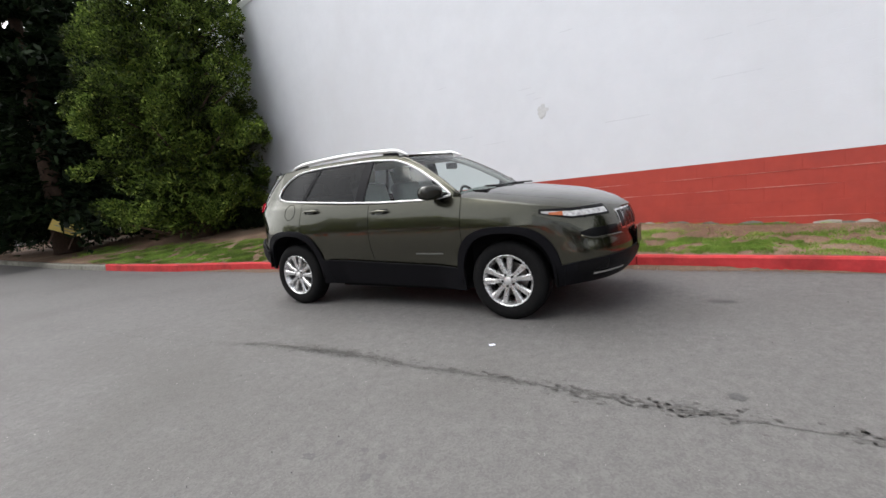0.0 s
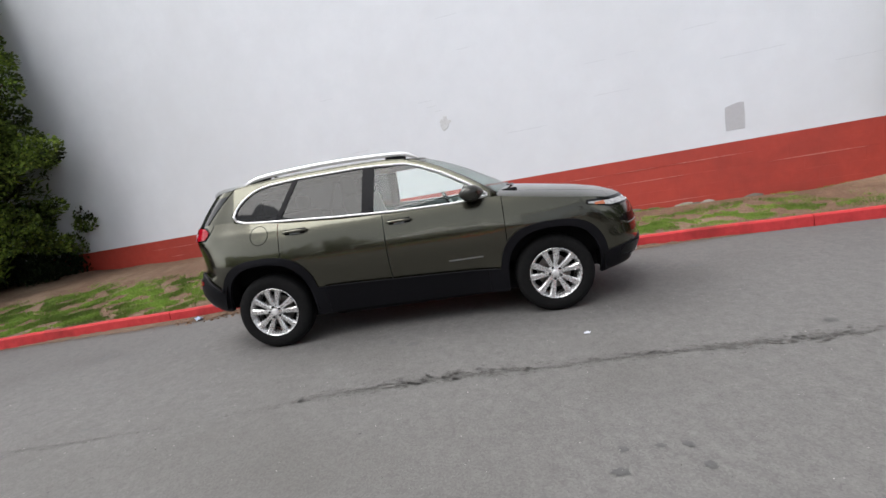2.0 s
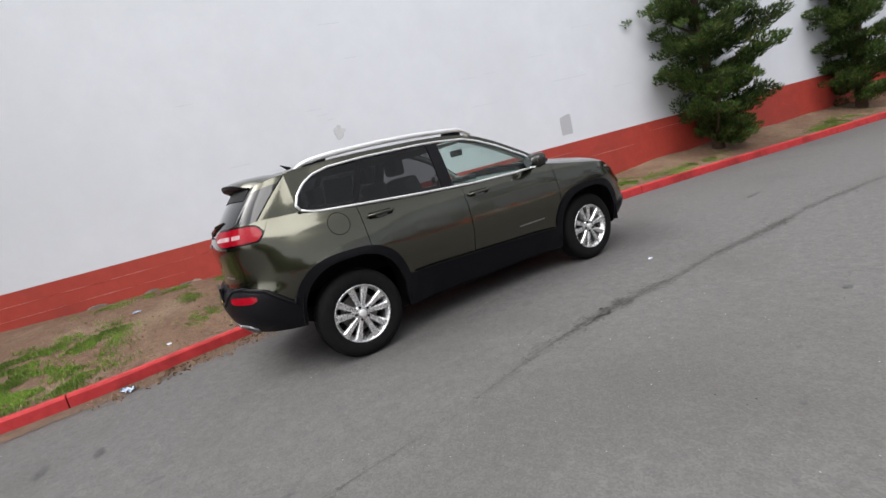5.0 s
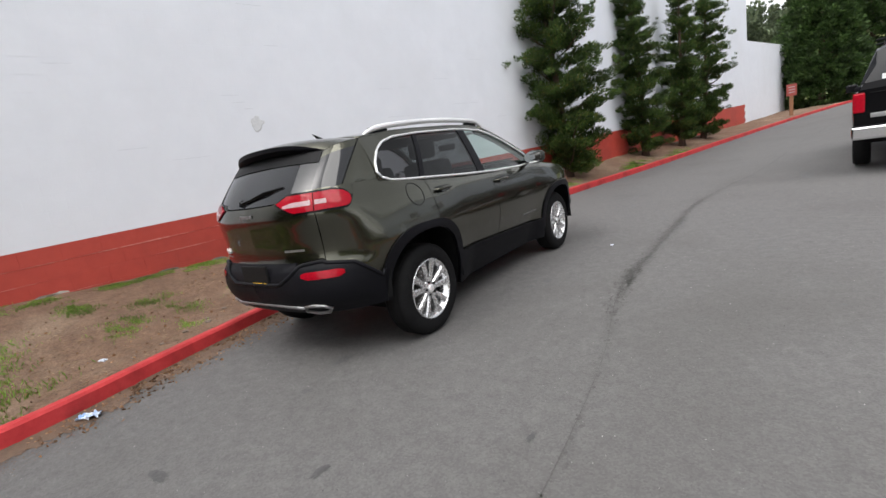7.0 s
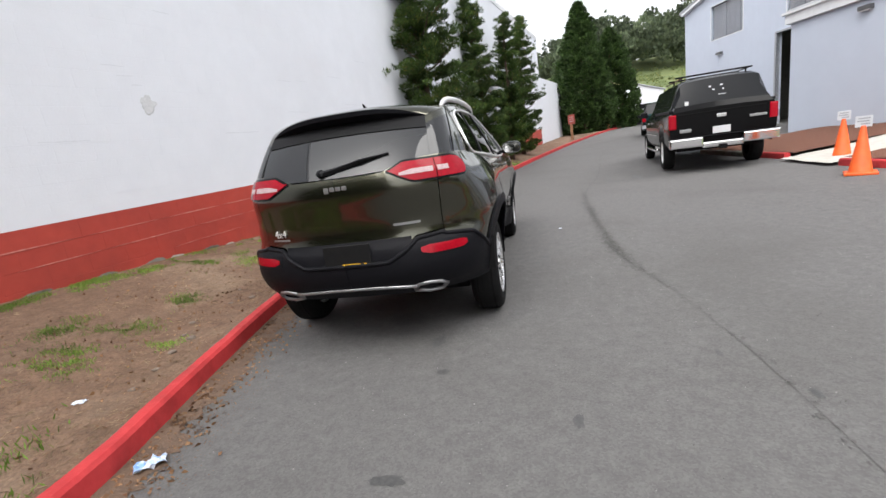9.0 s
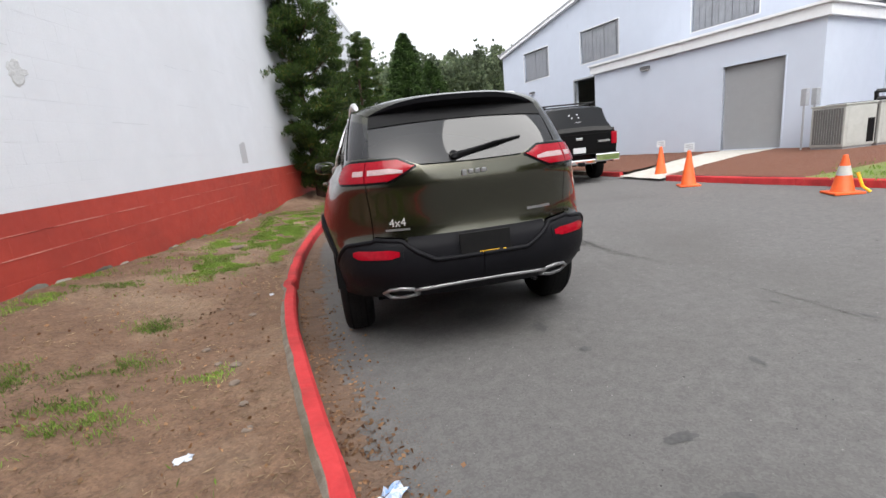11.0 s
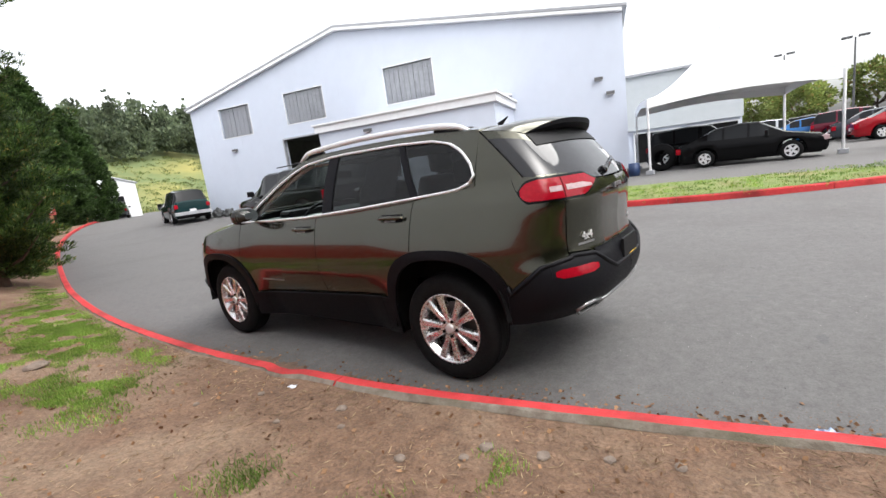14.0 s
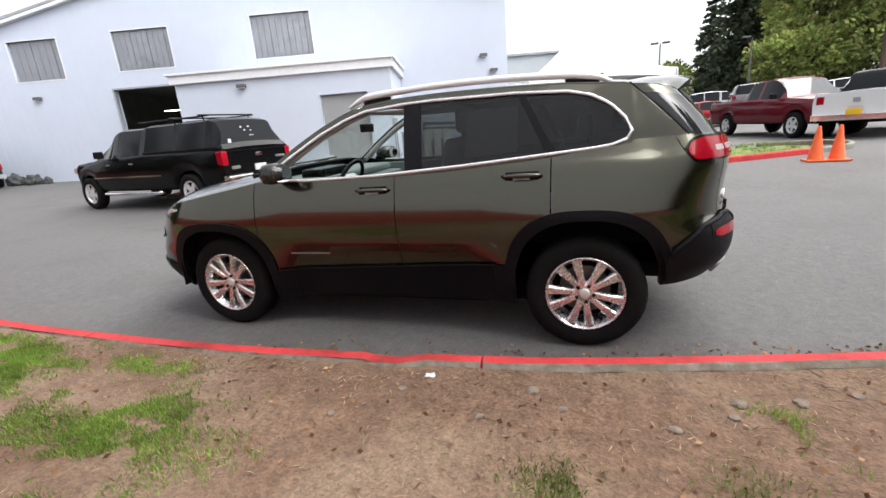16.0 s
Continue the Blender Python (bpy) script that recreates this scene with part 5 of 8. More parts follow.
        lens("reversing_lens", sA + 0.07, seam - 0.02, lambda s: 1.180, lambda s: 1.210 - 0.015 * max(0, 1 - (s - sA - 0.07) / 0.08), 0.0145, CLEAR_LENS, mirror, lamp, 0.01, 3)
        lamp = lens("outer_tail_lamp", seam + gap, sB, t_lo, t_hi, 0.012, RED_LENS, mirror, car)
        lens("clear_lens", seam + 0.010, seam + 0.09, lambda s: 1.180, lambda s: 1.209, 0.0145, CLEAR_LENS, mirror, lamp, 0.01, 3)
        lens("lamp_border", sA - 0.012, sB + 0.05, lambda s: t_lo(max(s, sA)) - 0.014, lambda s: t_hi(s) + 0.012, 0.0035, GLOSS_BLACK, mirror, lamp, 0.01, 3)
        # reflectors, pipes
        a, b = at_x(0.475), at_x(0.725)
        taper = lambda s: max(0, 1 - (s - a) / 0.05, 1 - (b - s) / 0.04)
        lens("reflector_surround", a - 0.02, b + 0.02, lambda s: 0.682, lambda s: 0.762, 0.019, BLACK_PLASTIC, mirror, rear_bumper, 0.02, 3)
        lens("reflector", a, b, lambda s: 0.692 + 0.016 * taper(s), lambda s: 0.744 - 0.010 * taper(s), 0.0225, RED_LENS, mirror, rear_bumper, 0.008, 3)
        obj("bumper_ridge", tube(bmesh.new(), [((-1 if mirror else 1) * p.x, p.y, p.z) for p in (skin(s, z_trim(s), 0.012) for s in np.linspace(0, S(-1.80), 60))], 0.015, 8), BLACK_PLASTIC, rear_bumper, smooth=True)
        sx = -1 if mirror else 1
        pipe = [(sx * x, skin(at_x(x), z).y - 0.018, z) for x, z in ((0.395, 0.448), (0.43, 0.492), (0.50, 0.500), (0.565, 0.492), (0.60, 0.466), (0.56, 0.432), (0.48, 0.428), (0.395, 0.448))]
        ex = obj("exhaust_tip", tube(bmesh.new(), pipe, 0.013, 8), SATIN, car, "satin silver exhaust surround", smooth=True)
        bm = bmesh.new()
        bm.faces.new([bm.verts.new((x * 0.99, y + 0.006, z)) for x, y, z in pipe[:-1]])
        obj("pipe_mouth", bm, DARK, ex)
        # door handles
        for y, z in ((0.0, 1.055), (-0.985, 1.106)):
            bm = bmesh.new()
            s0 = S(y)
            pts = [skin(S(y + q), z + 0.004 * (1 - (q / 0.12) ** 2), 0.006 + 0.034 * (1 - (q / 0.125) ** 4)) for q in np.linspace(-0.12, 0.12, 13)]
            tube(bm, [(sx * p.x, p.y, p.z) for p in pts], [0.008 + 0.008 * (1 - abs(i - 6) / 6) ** 0.5 for i in range(13)], 8)
            hnd = obj("door_handle", bm, PAINT, car, smooth=True)
            v, f = strip(S(y - 0.10), S(y + 0.10), lambda s: z - 0.026, lambda s: z + 0.022, 3, 0.002, 0.02, mirror)
            pyobj("handle_recess", v, f, GLOSS_BLACK, hnd)
            v, f = strip(S(y - 0.05), S(y + 0.05), lambda s: z - 0.024, lambda s: z - 0.012, 2, 0.018, 0.02, mirror)
            pyobj("handle_chrome", v, f, SATIN, hnd)
        # maker's lettering as a plain bar
        v, f = strip(S(0.395), S(0.715), lambda s: 0.609, lambda s: 0.620, 1, 0.003, 0.02, mirror)
        shell("side_badge", v, f, SATIN, car, thick=0.003)
        # mirror
        bm = bmesh.new()
        prof = [(0.0, 0.40), (0.03, 0.85), (0.08, 1.0), (0.13, 0.92), (0.165, 0.6), (0.178, 0.2)]
        rings = []
        for d, sc in prof:
            ring = []
            for k in range(14):
                q = 2 * math.pi * k / 14
                cx, cz = math.cos(q), math.sin(q)
                ring.append(bm.verts.new((sx * (0.965 + 0.115 * sc * abs(cx) ** 0.7 * (1 if cx > 0 else -1)), 0.60 + d - 0.02 * cx, 1.205 + 0.072 * sc * abs(cz) ** 0.7 * (1 if cz > 0 else -1))))
            rings.append(ring)
        for a, b in zip(rings, rings[1:]):
            for k in range(14):
                bm.faces.new((a[k], a[(k + 1) % 14], b[(k + 1) % 14], b[k]))
        bm.faces.new(rings[-1])
        bmesh.ops.recalc_face_normals(bm, faces=bm.faces)
        mir = obj("wing_mirror", bm, MIRROR_CAP, car, smooth=True)
        bm = bmesh.new()
        lathe(bm, [(0, 0.001), (0, 0.062)], steps=20, m=Matrix.Translation((sx * 0.965, 0.612, 1.205)) @ Matrix.Rotation(radians(90), 4, "Z") @ Matrix.Diagonal((1, 1.65, 1, 1)))
        obj("mirror_glass", bm, CHROME, mir)
        obj("mirror_base", boxes(((min(sx * 0.80, sx * 0.90), 0.66, 1.145), (max(sx * 0.80, sx * 0.90), 0.76, 1.185)), bevel=0.012), GLOSS_BLACK, mir)
        # head lamps and lower lamps
        hl = lens("head_lamp", S(1.70), at_x(0.52, False), lambda s: 0.908 + 0.045 * max(0, 1 - (s - S(1.70)) / 0.25), lambda s: 0.950 + 0.018 * max(0, 1 - (s - S(1.7)) / 0.25), 0.008, HEAD_LENS, mirror, car)
        lens("turn_lens", S(1.76), S(1.87), lambda s: 0.918 + 0.02 * max(0, 1 - (s - S(1.76)) / 0.15), lambda s: 0.955, 0.012, AMBER, mirror, hl, 0.01, 2)
        lens("lamp_surround", S(1.68), at_x(0.50, False), lambda s: 0.890 + 0.055 * max(0, 1 - (s - S(1.70)) / 0.25), lambda s: 0.975 + 0.01 * max(0, 1 - (s - S(1.7)) / 0.25), 0.003, GLOSS_BLACK, mirror, hl, 0.01, 2)
        low_lamp = lens("lower_lamp", S(1.99), at_x(0.46, False), lambda s: 0.750 - 0.030 * min(1, (s - S(1.99)) / 0.10), lambda s: 0.775 + 0.022 * min(1, (s - S(1.99)) / 0.10), 0.005, GLOSS_BLACK, mirror, car)
        obj("lamp_brow", tube(bmesh.new(), [(sx * p.x, p.y, p.z) for p in (skin(q, 0.712 + 0.03 * max(0, 1 - (q - S(1.99)) / 0.10), 0.006) for q in np.linspace(S(1.99), at_x(0.42, False), 14))], 0.010, 6), PAINT, low_lamp, smooth=True)
        fog = lens("fog_lamp", S(1.95), at_x(0.62, False), lambda s: 0.44, lambda s: 0.53, 0.016, GLOSS_BLACK, mirror, car)
        lens("chrome_trim", S(2.06), at_x(0.40, False), lambda s: 0.405, lambda s: 0.425, 0.022, CHROME, mirror, fog, 0.01, 1)
        # fuel flap on one side only
        if not mirror:
            ring = [skin(S(-1.345 + 0.088 * math.cos(q)), 1.112 + 0.086 * math.sin(q), 0.001) for q in np.linspace(0, 2 * math.pi, 33)]
            obj("fuel_flap_gap", tube(bmesh.new(), ring, 0.0028, 6, cap=False), DARK, car)
    # seven grille slots
    for k in range(7):
        xc = (k - 3) * 0.118
        s0, s1 = sorted((at_x(abs(xc) + 0.046, False), at_x(max(0.0, abs(xc) - 0.046), False)))
        if k == 3:
            v, f = both(strip(at_x(0.046, False), ARC, lambda s: 0.735, lambda s: 0.915, 8, 0.006), strip(at_x(0.046, False), ARC, lambda s: 0.735, lambda s: 0.915, 8, 0.006, True))
        else:
            v, f = strip(s0, s1, lambda s: 0.74, lambda s: 0.912, 8, 0.006, 0.01, xc < 0)
        g = shell("grille_slot", v, f, CHROME, car, "chrome framed grille slot", thick=0.012)
        q0, q1 = sorted((at_x(abs(xc) + 0.034, False), at_x(max(0.0, abs(xc) - 0.034), False)))
        if k == 3:
            v, f = both(strip(at_x(0.034, False), ARC, lambda s: 0.75, lambda s: 0.90, 8, 0.0085), strip(at_x(0.034, False), ARC, lambda s: 0.75, lambda s: 0.90, 8, 0.0085, True))
        else:
            v, f = strip(q0, q1, lambda s: 0.755, lambda s: 0.90, 8, 0.0085, 0.01, xc < 0)
        pyobj("slot_mesh", v, f, GLOSS_BLACK, g)
    plate = obj("front_plate", boxes(((-0.155, 2.335, 0.55), (0.155, 2.345, 0.72)), bevel=0.004), GLOSS_BLACK, car, "black dealer plate")
    # rear plate with a printed strip
    v, f = both(strip(0, at_x(0.43), lambda s: min(0.79, z_trim(s) - 0.01), lambda s: 0.806, 6, 0.008, 0.015), strip(0, at_x(0.43), lambda s: min(0.79, z_trim(s) - 0.01), lambda s: 0.806, 6, 0.008, 0.015, True))
    plate = shell("rear_plate_recess", v, f, BLACK_PLASTIC, car, thick=0.006)
    obj("rear_plate", boxes(((-0.135, -2.2745, 0.655), (0.175, -2.256, 0.800)), bevel=0.003), mat("black_plate", (0.010, 0.010, 0.011), (0.014, 0.014, 0.014), 30, 0.5, spec=0.1), plate)
    obj("plate_print", boxes(((-0.02, -2.278, 0.664), (0.10, -2.275, 0.682))), YELLOW, plate)
    obj("plate_print", boxes(((0.125, -2.278, 0.664), (0.143, -2.275, 0.682))), YELLOW, plate)
    obj("plate_print", boxes(((-0.10, -2.278, 0.668), (-0.045, -2.275, 0.672))), YELLOW, plate)
    # chrome lip along the rear bumper
    bm = bmesh.new()
    tube(bm, [tuple(Vector((x, skin(at_x(abs(x)), 0.49, 0.016).y - 0.006, 0.500 - 0.10 * x * x))) for x in np.linspace(-0.42, 0.42, 15)], 0.012, 8)
    obj("bumper_strip", bm, SATIN, rear_bumper, "satin silver strip", smooth=True)
    # emblems: plain shapes where they carry a name
    for k in range(4):
        x = -0.060 + 0.040 * k
        p = skin(at_x(abs(x)), 1.148, 0.004)
        obj("emblem", boxes(((x - 0.016, p.y - 0.005, 1.136 - (0.010 if k == 0 else 0)), (x + 0.016, p.y + 0.004, 1.162)), bevel=0.006), SATIN, tailgate, "chrome emblem")
    v, f = strip(at_x(0.33), at_x(0.50), lambda s: 0.878, lambda s: 0.893, 1, 0.004, 0.02)
    shell("name_badge", v, f, SATIN, tailgate, thick=0.004)
    v, f = strip(at_x(0.41), at_x(0.555), lambda s: 0.846, lambda s: 0.858, 1, 0.004, 0.02, True)
    shell("name_badge", v, f, SATIN, tailgate, thick=0.004)
    fc = bpy.data.curves.new("drive_badge", "FONT")
    fc.body, fc.size, fc.extrude, fc.align_x = "4x4", 0.068, 0.003, "CENTER"
    fc.materials.append(BRIGHT)
    tx = new("drive_badge", fc)
    tx.parent = car
    p = skin(at_x(0.48), 0.87, 0.006)
    tx.matrix_world = Matrix.Translation((-p.x, p.y, 0.872)) @ Matrix.Rotation(radians(-16), 4, "Z") @ Matrix.Rotation(radians(90), 4, "X")
    tagged(tx, label="chrome four-wheel-drive badge")
    # cabin
    obj("dashboard", boxes(((-0.70, 0.40, 0.78), (0.70, 0.92, 1.06)), ((-0.68, 0.52, 1.05), (0.68, 1.0, 1.13)), bevel=0.05), DASH, car)
    obj("instrument_hood", boxes(((-0.58, 0.55, 1.02), (-0.16, 0.74, 1.19)), bevel=0.03), GLOSS_BLACK, car)
    wheel_m = Matrix.Translation((-0.37, 0.44, 1.06)) @ Matrix.Rotation(radians(-62), 4, "X")
    bm = bmesh.new()
    tube(bm, [tuple(wheel_m @ Vector((0.18 * math.cos(q), 0.18 * math.sin(q), 0))) for q in np.linspace(0, 2 * math.pi, 33)], 0.016, 8, cap=False)
    sw = obj("steering_wheel", bm, GLOSS_BLACK, car, smooth=True)
    obj("wheel_hub", boxes(((-0.07, -0.06, -0.02), (0.07, 0.06, 0.03)), ((-0.17, -0.015, -0.01), (0.17, 0.02, 0.01)), bevel=0.01, m=wheel_m), SILVER, sw)
    for sx in (-0.37, 0.37):
        seat = obj("front_seat", boxes(((sx - 0.26, -0.40, 0.55), (sx + 0.26, 0.15, 0.78)), bevel=0.06), SEAT, car, smooth=True)
        obj("seat_back", boxes(((sx - 0.25, -0.09, -0.05), (sx + 0.25, 0.07, 0.62)), bevel=0.06, m=Matrix.Translation((0, -0.36, 0.74)) @ Matrix.Rotation(radians(14), 4, "X")), SEAT, seat, smooth=True)
        obj("head_rest", boxes(((sx - 0.13, -0.60, 1.37), (sx + 0.13, -0.49, 1.54)), bevel=0.04), SEAT, seat, smooth=True)
    bench = obj("rear_bench", boxes(((-0.57, -1.20, 0.55), (0.57, -0.70, 0.78)), ((-0.57, -1.38, 0.72), (0.57, -1.18, 1.26)), bevel=0.05), SEAT, car, smooth=True)
    for x in (-0.42, 0.42):
        obj("head_rest", boxes(((x - 0.13, -1.40, 1.28), (x + 0.13, -1.30, 1.43)), bevel=0.03), SEAT, bench, smooth=True)
    for sx in (-0.72, 0.72):
        obj("inner_door_trim", boxes(((sx - 0.02, -0.9, 0.5), (sx + 0.02, 0.85, 1.12)), bevel=0.01), DASH, car)
    obj("rear_view_mirror", boxes(((-0.11, 0.40, 1.43), (0.11, 0.43, 1.50)), bevel=0.012), GLOSS_BLACK, car)
    p = [house(y, z, -0.040) for y, z in ((-0.95, 1.24), (-0.62, 1.22), (-0.62, 1.50), (-0.95, 1.51))]
    pyobj("window_sticker", [(-q.x, q.y, q.z) for q in p], [(0, 1, 2, 3)], SCREEN_PAPER, car, "pale paper sheet inside the window")
    for sx in (-1, 1):
        for y in (-WB, WB):
            wheel(car, sx * 0.882, y, HUB, 0.35 * sx + y)
    return car


parked_car()

# ---- trees ----
def leaf_mesh(name, centres, dirs, lengths, width, material, parent, seed=0, label=""):
    """Many small leaf sprays: each a bent kite along its direction."""
    rng = np.random.default_rng(seed)
    c, d = np.asarray(centres, float), np.asarray(dirs, float)
    d /= np.linalg.norm(d, axis=1)[:, None] + 1e-9
    r = rng.normal(size=d.shape)
    a = np.cross(d, r)
    a /= np.linalg.norm(a, axis=1)[:, None] + 1e-9
    b = np.cross(d, a)
    L = np.asarray(lengths)[:, None]
    w = width * rng.uniform(0.7, 1.3, (len(c), 1))
    pts = np.stack([c - d * L * 0.45, c + a * w * 0.5 + b * L * 0.05, c + d * L * 0.55, c - a * w * 0.5 + b * L * 0.05], 1).reshape(-1, 3)
    n = len(c)
    me = bpy.data.meshes.new(name)
    me.vertices.add(4 * n)
    me.vertices.foreach_set("co", pts.ravel())
    me.loops.add(4 * n)
    me.loops.foreach_set("vertex_index", np.arange(4 * n))
    me.polygons.add(n)
    me.polygons.foreach_set("loop_start", np.arange(n) * 4)
    me.polygons.foreach_set("loop_total", np.full(n, 4))
    me.update()
    me.validate()
    me.materials.append(material)
    ob = new(name, me)
    ob.parent = parent
    return tagged(ob, label=label)


def clump_leaves(rng, clumps, per, up=0.6, out=1.0, flat=0.75):
    """Leaf places and ways for clumps of (centre, radius, outward way)."""
    C, D, S = [], [], []
    for c, r, o in clumps:
        n = max(6, int(per * r * r))
        v = rng.normal(size=(n, 3))
        v /= np.linalg.norm(v, axis=1)[:, None]
        v *= (rng.uniform(0.35, 1.0, (n, 1)) ** 0.5) * r
        v[:, 2] *= flat
        C.append(np.asarray(c) + v)
        D.append(v / r * out + np.asarray(o) * 0.7 + np.array((0, 0, up)) + rng.normal(size=(n, 3)) * 0.45)
        S.append(rng.uniform(0.7, 1.3, n))
    return np.concatenate(C), np.concatenate(D), np.concatenate(S)


def trunk_and_limbs(name, height, r0, lean, limbs, parent, rng):
    bm = bmesh.new()
    pts = [Vector((lean[0] * t + 0.05 * math.sin(5 * t), lean[1] * t + 0.05 * math.cos(4 * t), height * t)) for t in np.linspace(-0.03, 1, 9)]
    tube(bm, pts, [r0 * (1.25 if i == 0 else 1) * (1 - 0.92 * i / 8) + 0.01 for i in range(9)], 9)
    obj(name, bm, BARK, parent, smooth=True)
    for a, b, r in limbs:
        a, b = Vector(a), Vector(b)
        m = (a + b) / 2 + Vector((0, 0, -0.1 * (b - a).length))
        obj("limb", tube(bmesh.new(), [a, m, b], [r, r * 0.7, r * 0.25], 6), BARK, parent, smooth=True)


def juniper(x, y, z, height, width, seed, label, tops=3):
    """Twisting upright juniper: tufted sprays on rising limbs, with bare gaps and spiky tips."""
    rng = np.random.default_rng(seed)
    t = empty("juniper_tree", pose(x, y, z), label=label, category="tree", group="junipers along the white wall")
    clumps, limbs = [], []
    heads = [(rng.uniform(-0.25, 0.25) * width, rng.uniform(-0.2, 0.2) * width, height * q) for q in ([1.0, 0.92, 0.84][:tops])]
    for hx, hy, hh in heads:
        count = int(34 * hh / 6)
        for k in range(count):
            f = (k + rng.uniform(0, 1)) / count
            zz = 0.25 + f * (hh - 0.2)
            reach = width * 0.5 * table([(0, 0.55), (0.10, 0.95), (0.3, 1.0), (0.55, 0.74), (0.8, 0.44), (1, 0.06)], f) * rng.uniform(0.62, 1.05)
            q = k * 2.4 + rng.uniform(-0.6, 0.6)
            o = np.array((math.cos(q), math.sin(q), 0.3))
            cx, cy = hx * f, hy * f
            tip = (cx + o[0] * reach, cy + o[1] * reach, zz + 0.30 * reach)
            limbs.append(((cx, cy, max(0.15, zz - 0.35 * reach)), tip, 0.016 + 0.02 * (1 - f)))
            for s in (0.42, 0.74, 1.0):
                p = (cx + o[0] * reach * s, cy + o[1] * reach * s, zz + 0.30 * reach * s * s + rng.uniform(-0.05, 0.05))
                size = rng.uniform(0.22, 0.33) * (1.12 - 0.45 * f) * (1.2 - 0.3 * s)
                clumps.append((p, size, o))
                for j in range(2):
                    v = rng.normal(size=3) * np.array((0.8, 0.8, 0.25)) * size
                    clumps.append((np.array(p) + v, size * 0.55, o))
            if rng.random() < 0.22:
                p = np.array(tip) + np.array((o[0] * 0.16, o[1] * 0.16, 0.2))
                clumps.append((p, 0.10, np.array((o[0], o[1], 2.0))))
                clumps.append((p + np.array((o[0] * 0.08, o[1] * 0.08, 0.16)), 0.06, np.array((o[0], o[1], 2.0))))
    trunk_and_limbs("trunk", height * 0.9, 0.11, (heads[0][0] * 0.8, heads[0][1] * 0.8), limbs[::3][:30], t, rng)
    C, D, S = clump_leaves(rng, clumps, 3100, up=0.6, flat=0.55)
    leaf_mesh("crown", C, D, S * 0.10, 0.022, JUNIPER, t, seed)
    return t


def cypress(x, y, z, height, width, seed, label, material, per=900, size=0.14, name="conifer_tree", clumpr=0.42, bare=0.06, count=None, core=0, shell_at=0.55, broad=0.42):
    """A full conifer of overlapping rounded sprays."""
    rng = np.random.default_rng(seed)
    t = empty(name, pose(x, y, z), label=label, category="tree")
    clumps, limbs = [], []
    n = count or int(height * width * 9)
    for k in range(n):
        f = rng.uniform(bare, 1.0)
        env = table([(0, 0.6), (0.08, 0.92), (0.25, 1.0), (0.55, 0.86), (0.8, 0.5), (0.93, 0.25), (1, 0.03)], f)
        q = rng.uniform(0, 2 * math.pi)
        lobes = 1 + 0.16 * math.sin(3 * q + 9 * f) + 0.12 * math.sin(7 * q - 14 * f)
        r = width * 0.5 * env * lobes * rng.uniform(shell_at, 1.0) ** 0.45
        o = np.array((math.cos(q), math.sin(q), 0.25))
        p = (o[0] * r, o[1] * r, height * f)
        clumps.append((p, clumpr * rng.uniform(0.6, 1.15) * (0.5 + 0.5 * env), o))
        if k % 14 == 0:
            limbs.append(((0, 0, max(0.2, height * f - 0.3 * r)), p, 0.03 * width * (1 - 0.7 * f) / 2))
    trunk_and_limbs("trunk", height * 0.93, 0.055 * width + 0.03, (0, 0), limbs[:20], t, rng)
    C, D, S = clump_leaves(rng, clumps, per, up=0.35)
    if core:
        inner = []
        for k in range(core):
            f = rng.uniform(bare, 0.97)
            env = table([(0, 0.6), (0.08, 0.92), (0.25, 1.0), (0.55, 0.86), (0.8, 0.5), (0.93, 0.25), (1, 0.03)], f)
            q, r = rng.uniform(0, 2 * math.pi), width * 0.5 * env * rng.uniform(0.1, 0.68)
            inner.append(((r * math.cos(q), r * math.sin(q), height * f), 0.6 * env + 0.15, (0, 0, 0.2)))
        C2, D2, S2 = clump_leaves(rng, inner, per * 0.12, up=0.1)
        C, D, S = np.concatenate([C, C2]), np.concatenate([D, D2]), np.concatenate([S, S2 * 2.8])
    leaf_mesh("crown", C, D, S * size, size * broad, material, t, seed)
    return t


def fir(x, y, z, height, width, seed, label, material=SHADED_FIR, size=0.35, per=28, wide=0.26):
    """A tiered fir: drooping boughs in whorls."""
    rng = np.random.default_rng(seed)
    t = empty("fir_tree", pose(x, y, z), label=label, category="tree")
    C, D, S, limbs = [], [], [], []
    tiers = int(height * 1.3)
    for i in range(tiers):
        f = (i + 0.5) / tiers
        if f < 0.08:
            continue
        reach = width * 0.5 * (1 - f) ** 0.8 * rng.uniform(0.75, 1.15) + 0.15
        for k in range(9):
            q = rng.uniform(0, 2 * math.pi)
            o = np.array((math.cos(q), math.sin(q), -0.25))
            for s in np.linspace(0.15, 1, max(3, int(reach * per / 9))):
                for _ in range(3):
                    C.append(np.array((0, 0, height * f)) + o * reach * s * rng.uniform(0.8, 1.1) + rng.normal(size=3) * 0.16 * reach * 0.5)
                    D.append(o + rng.normal(size=3) * 0.5)
                    S.append(size * rng.uniform(0.6, 1.3))
            if k == 0 and i % 3 == 0:
                limbs.append(((0, 0, height * f), tuple(np.array((0, 0, height * f)) + o * reach), 0.05))
    trunk_and_limbs("trunk", height * 0.97, 0.02 * height + 0.05, (0, 0), limbs[:14], t, rng)
    leaf_mesh("crown", C, D, S, size * wide, material, t, seed)
    return t


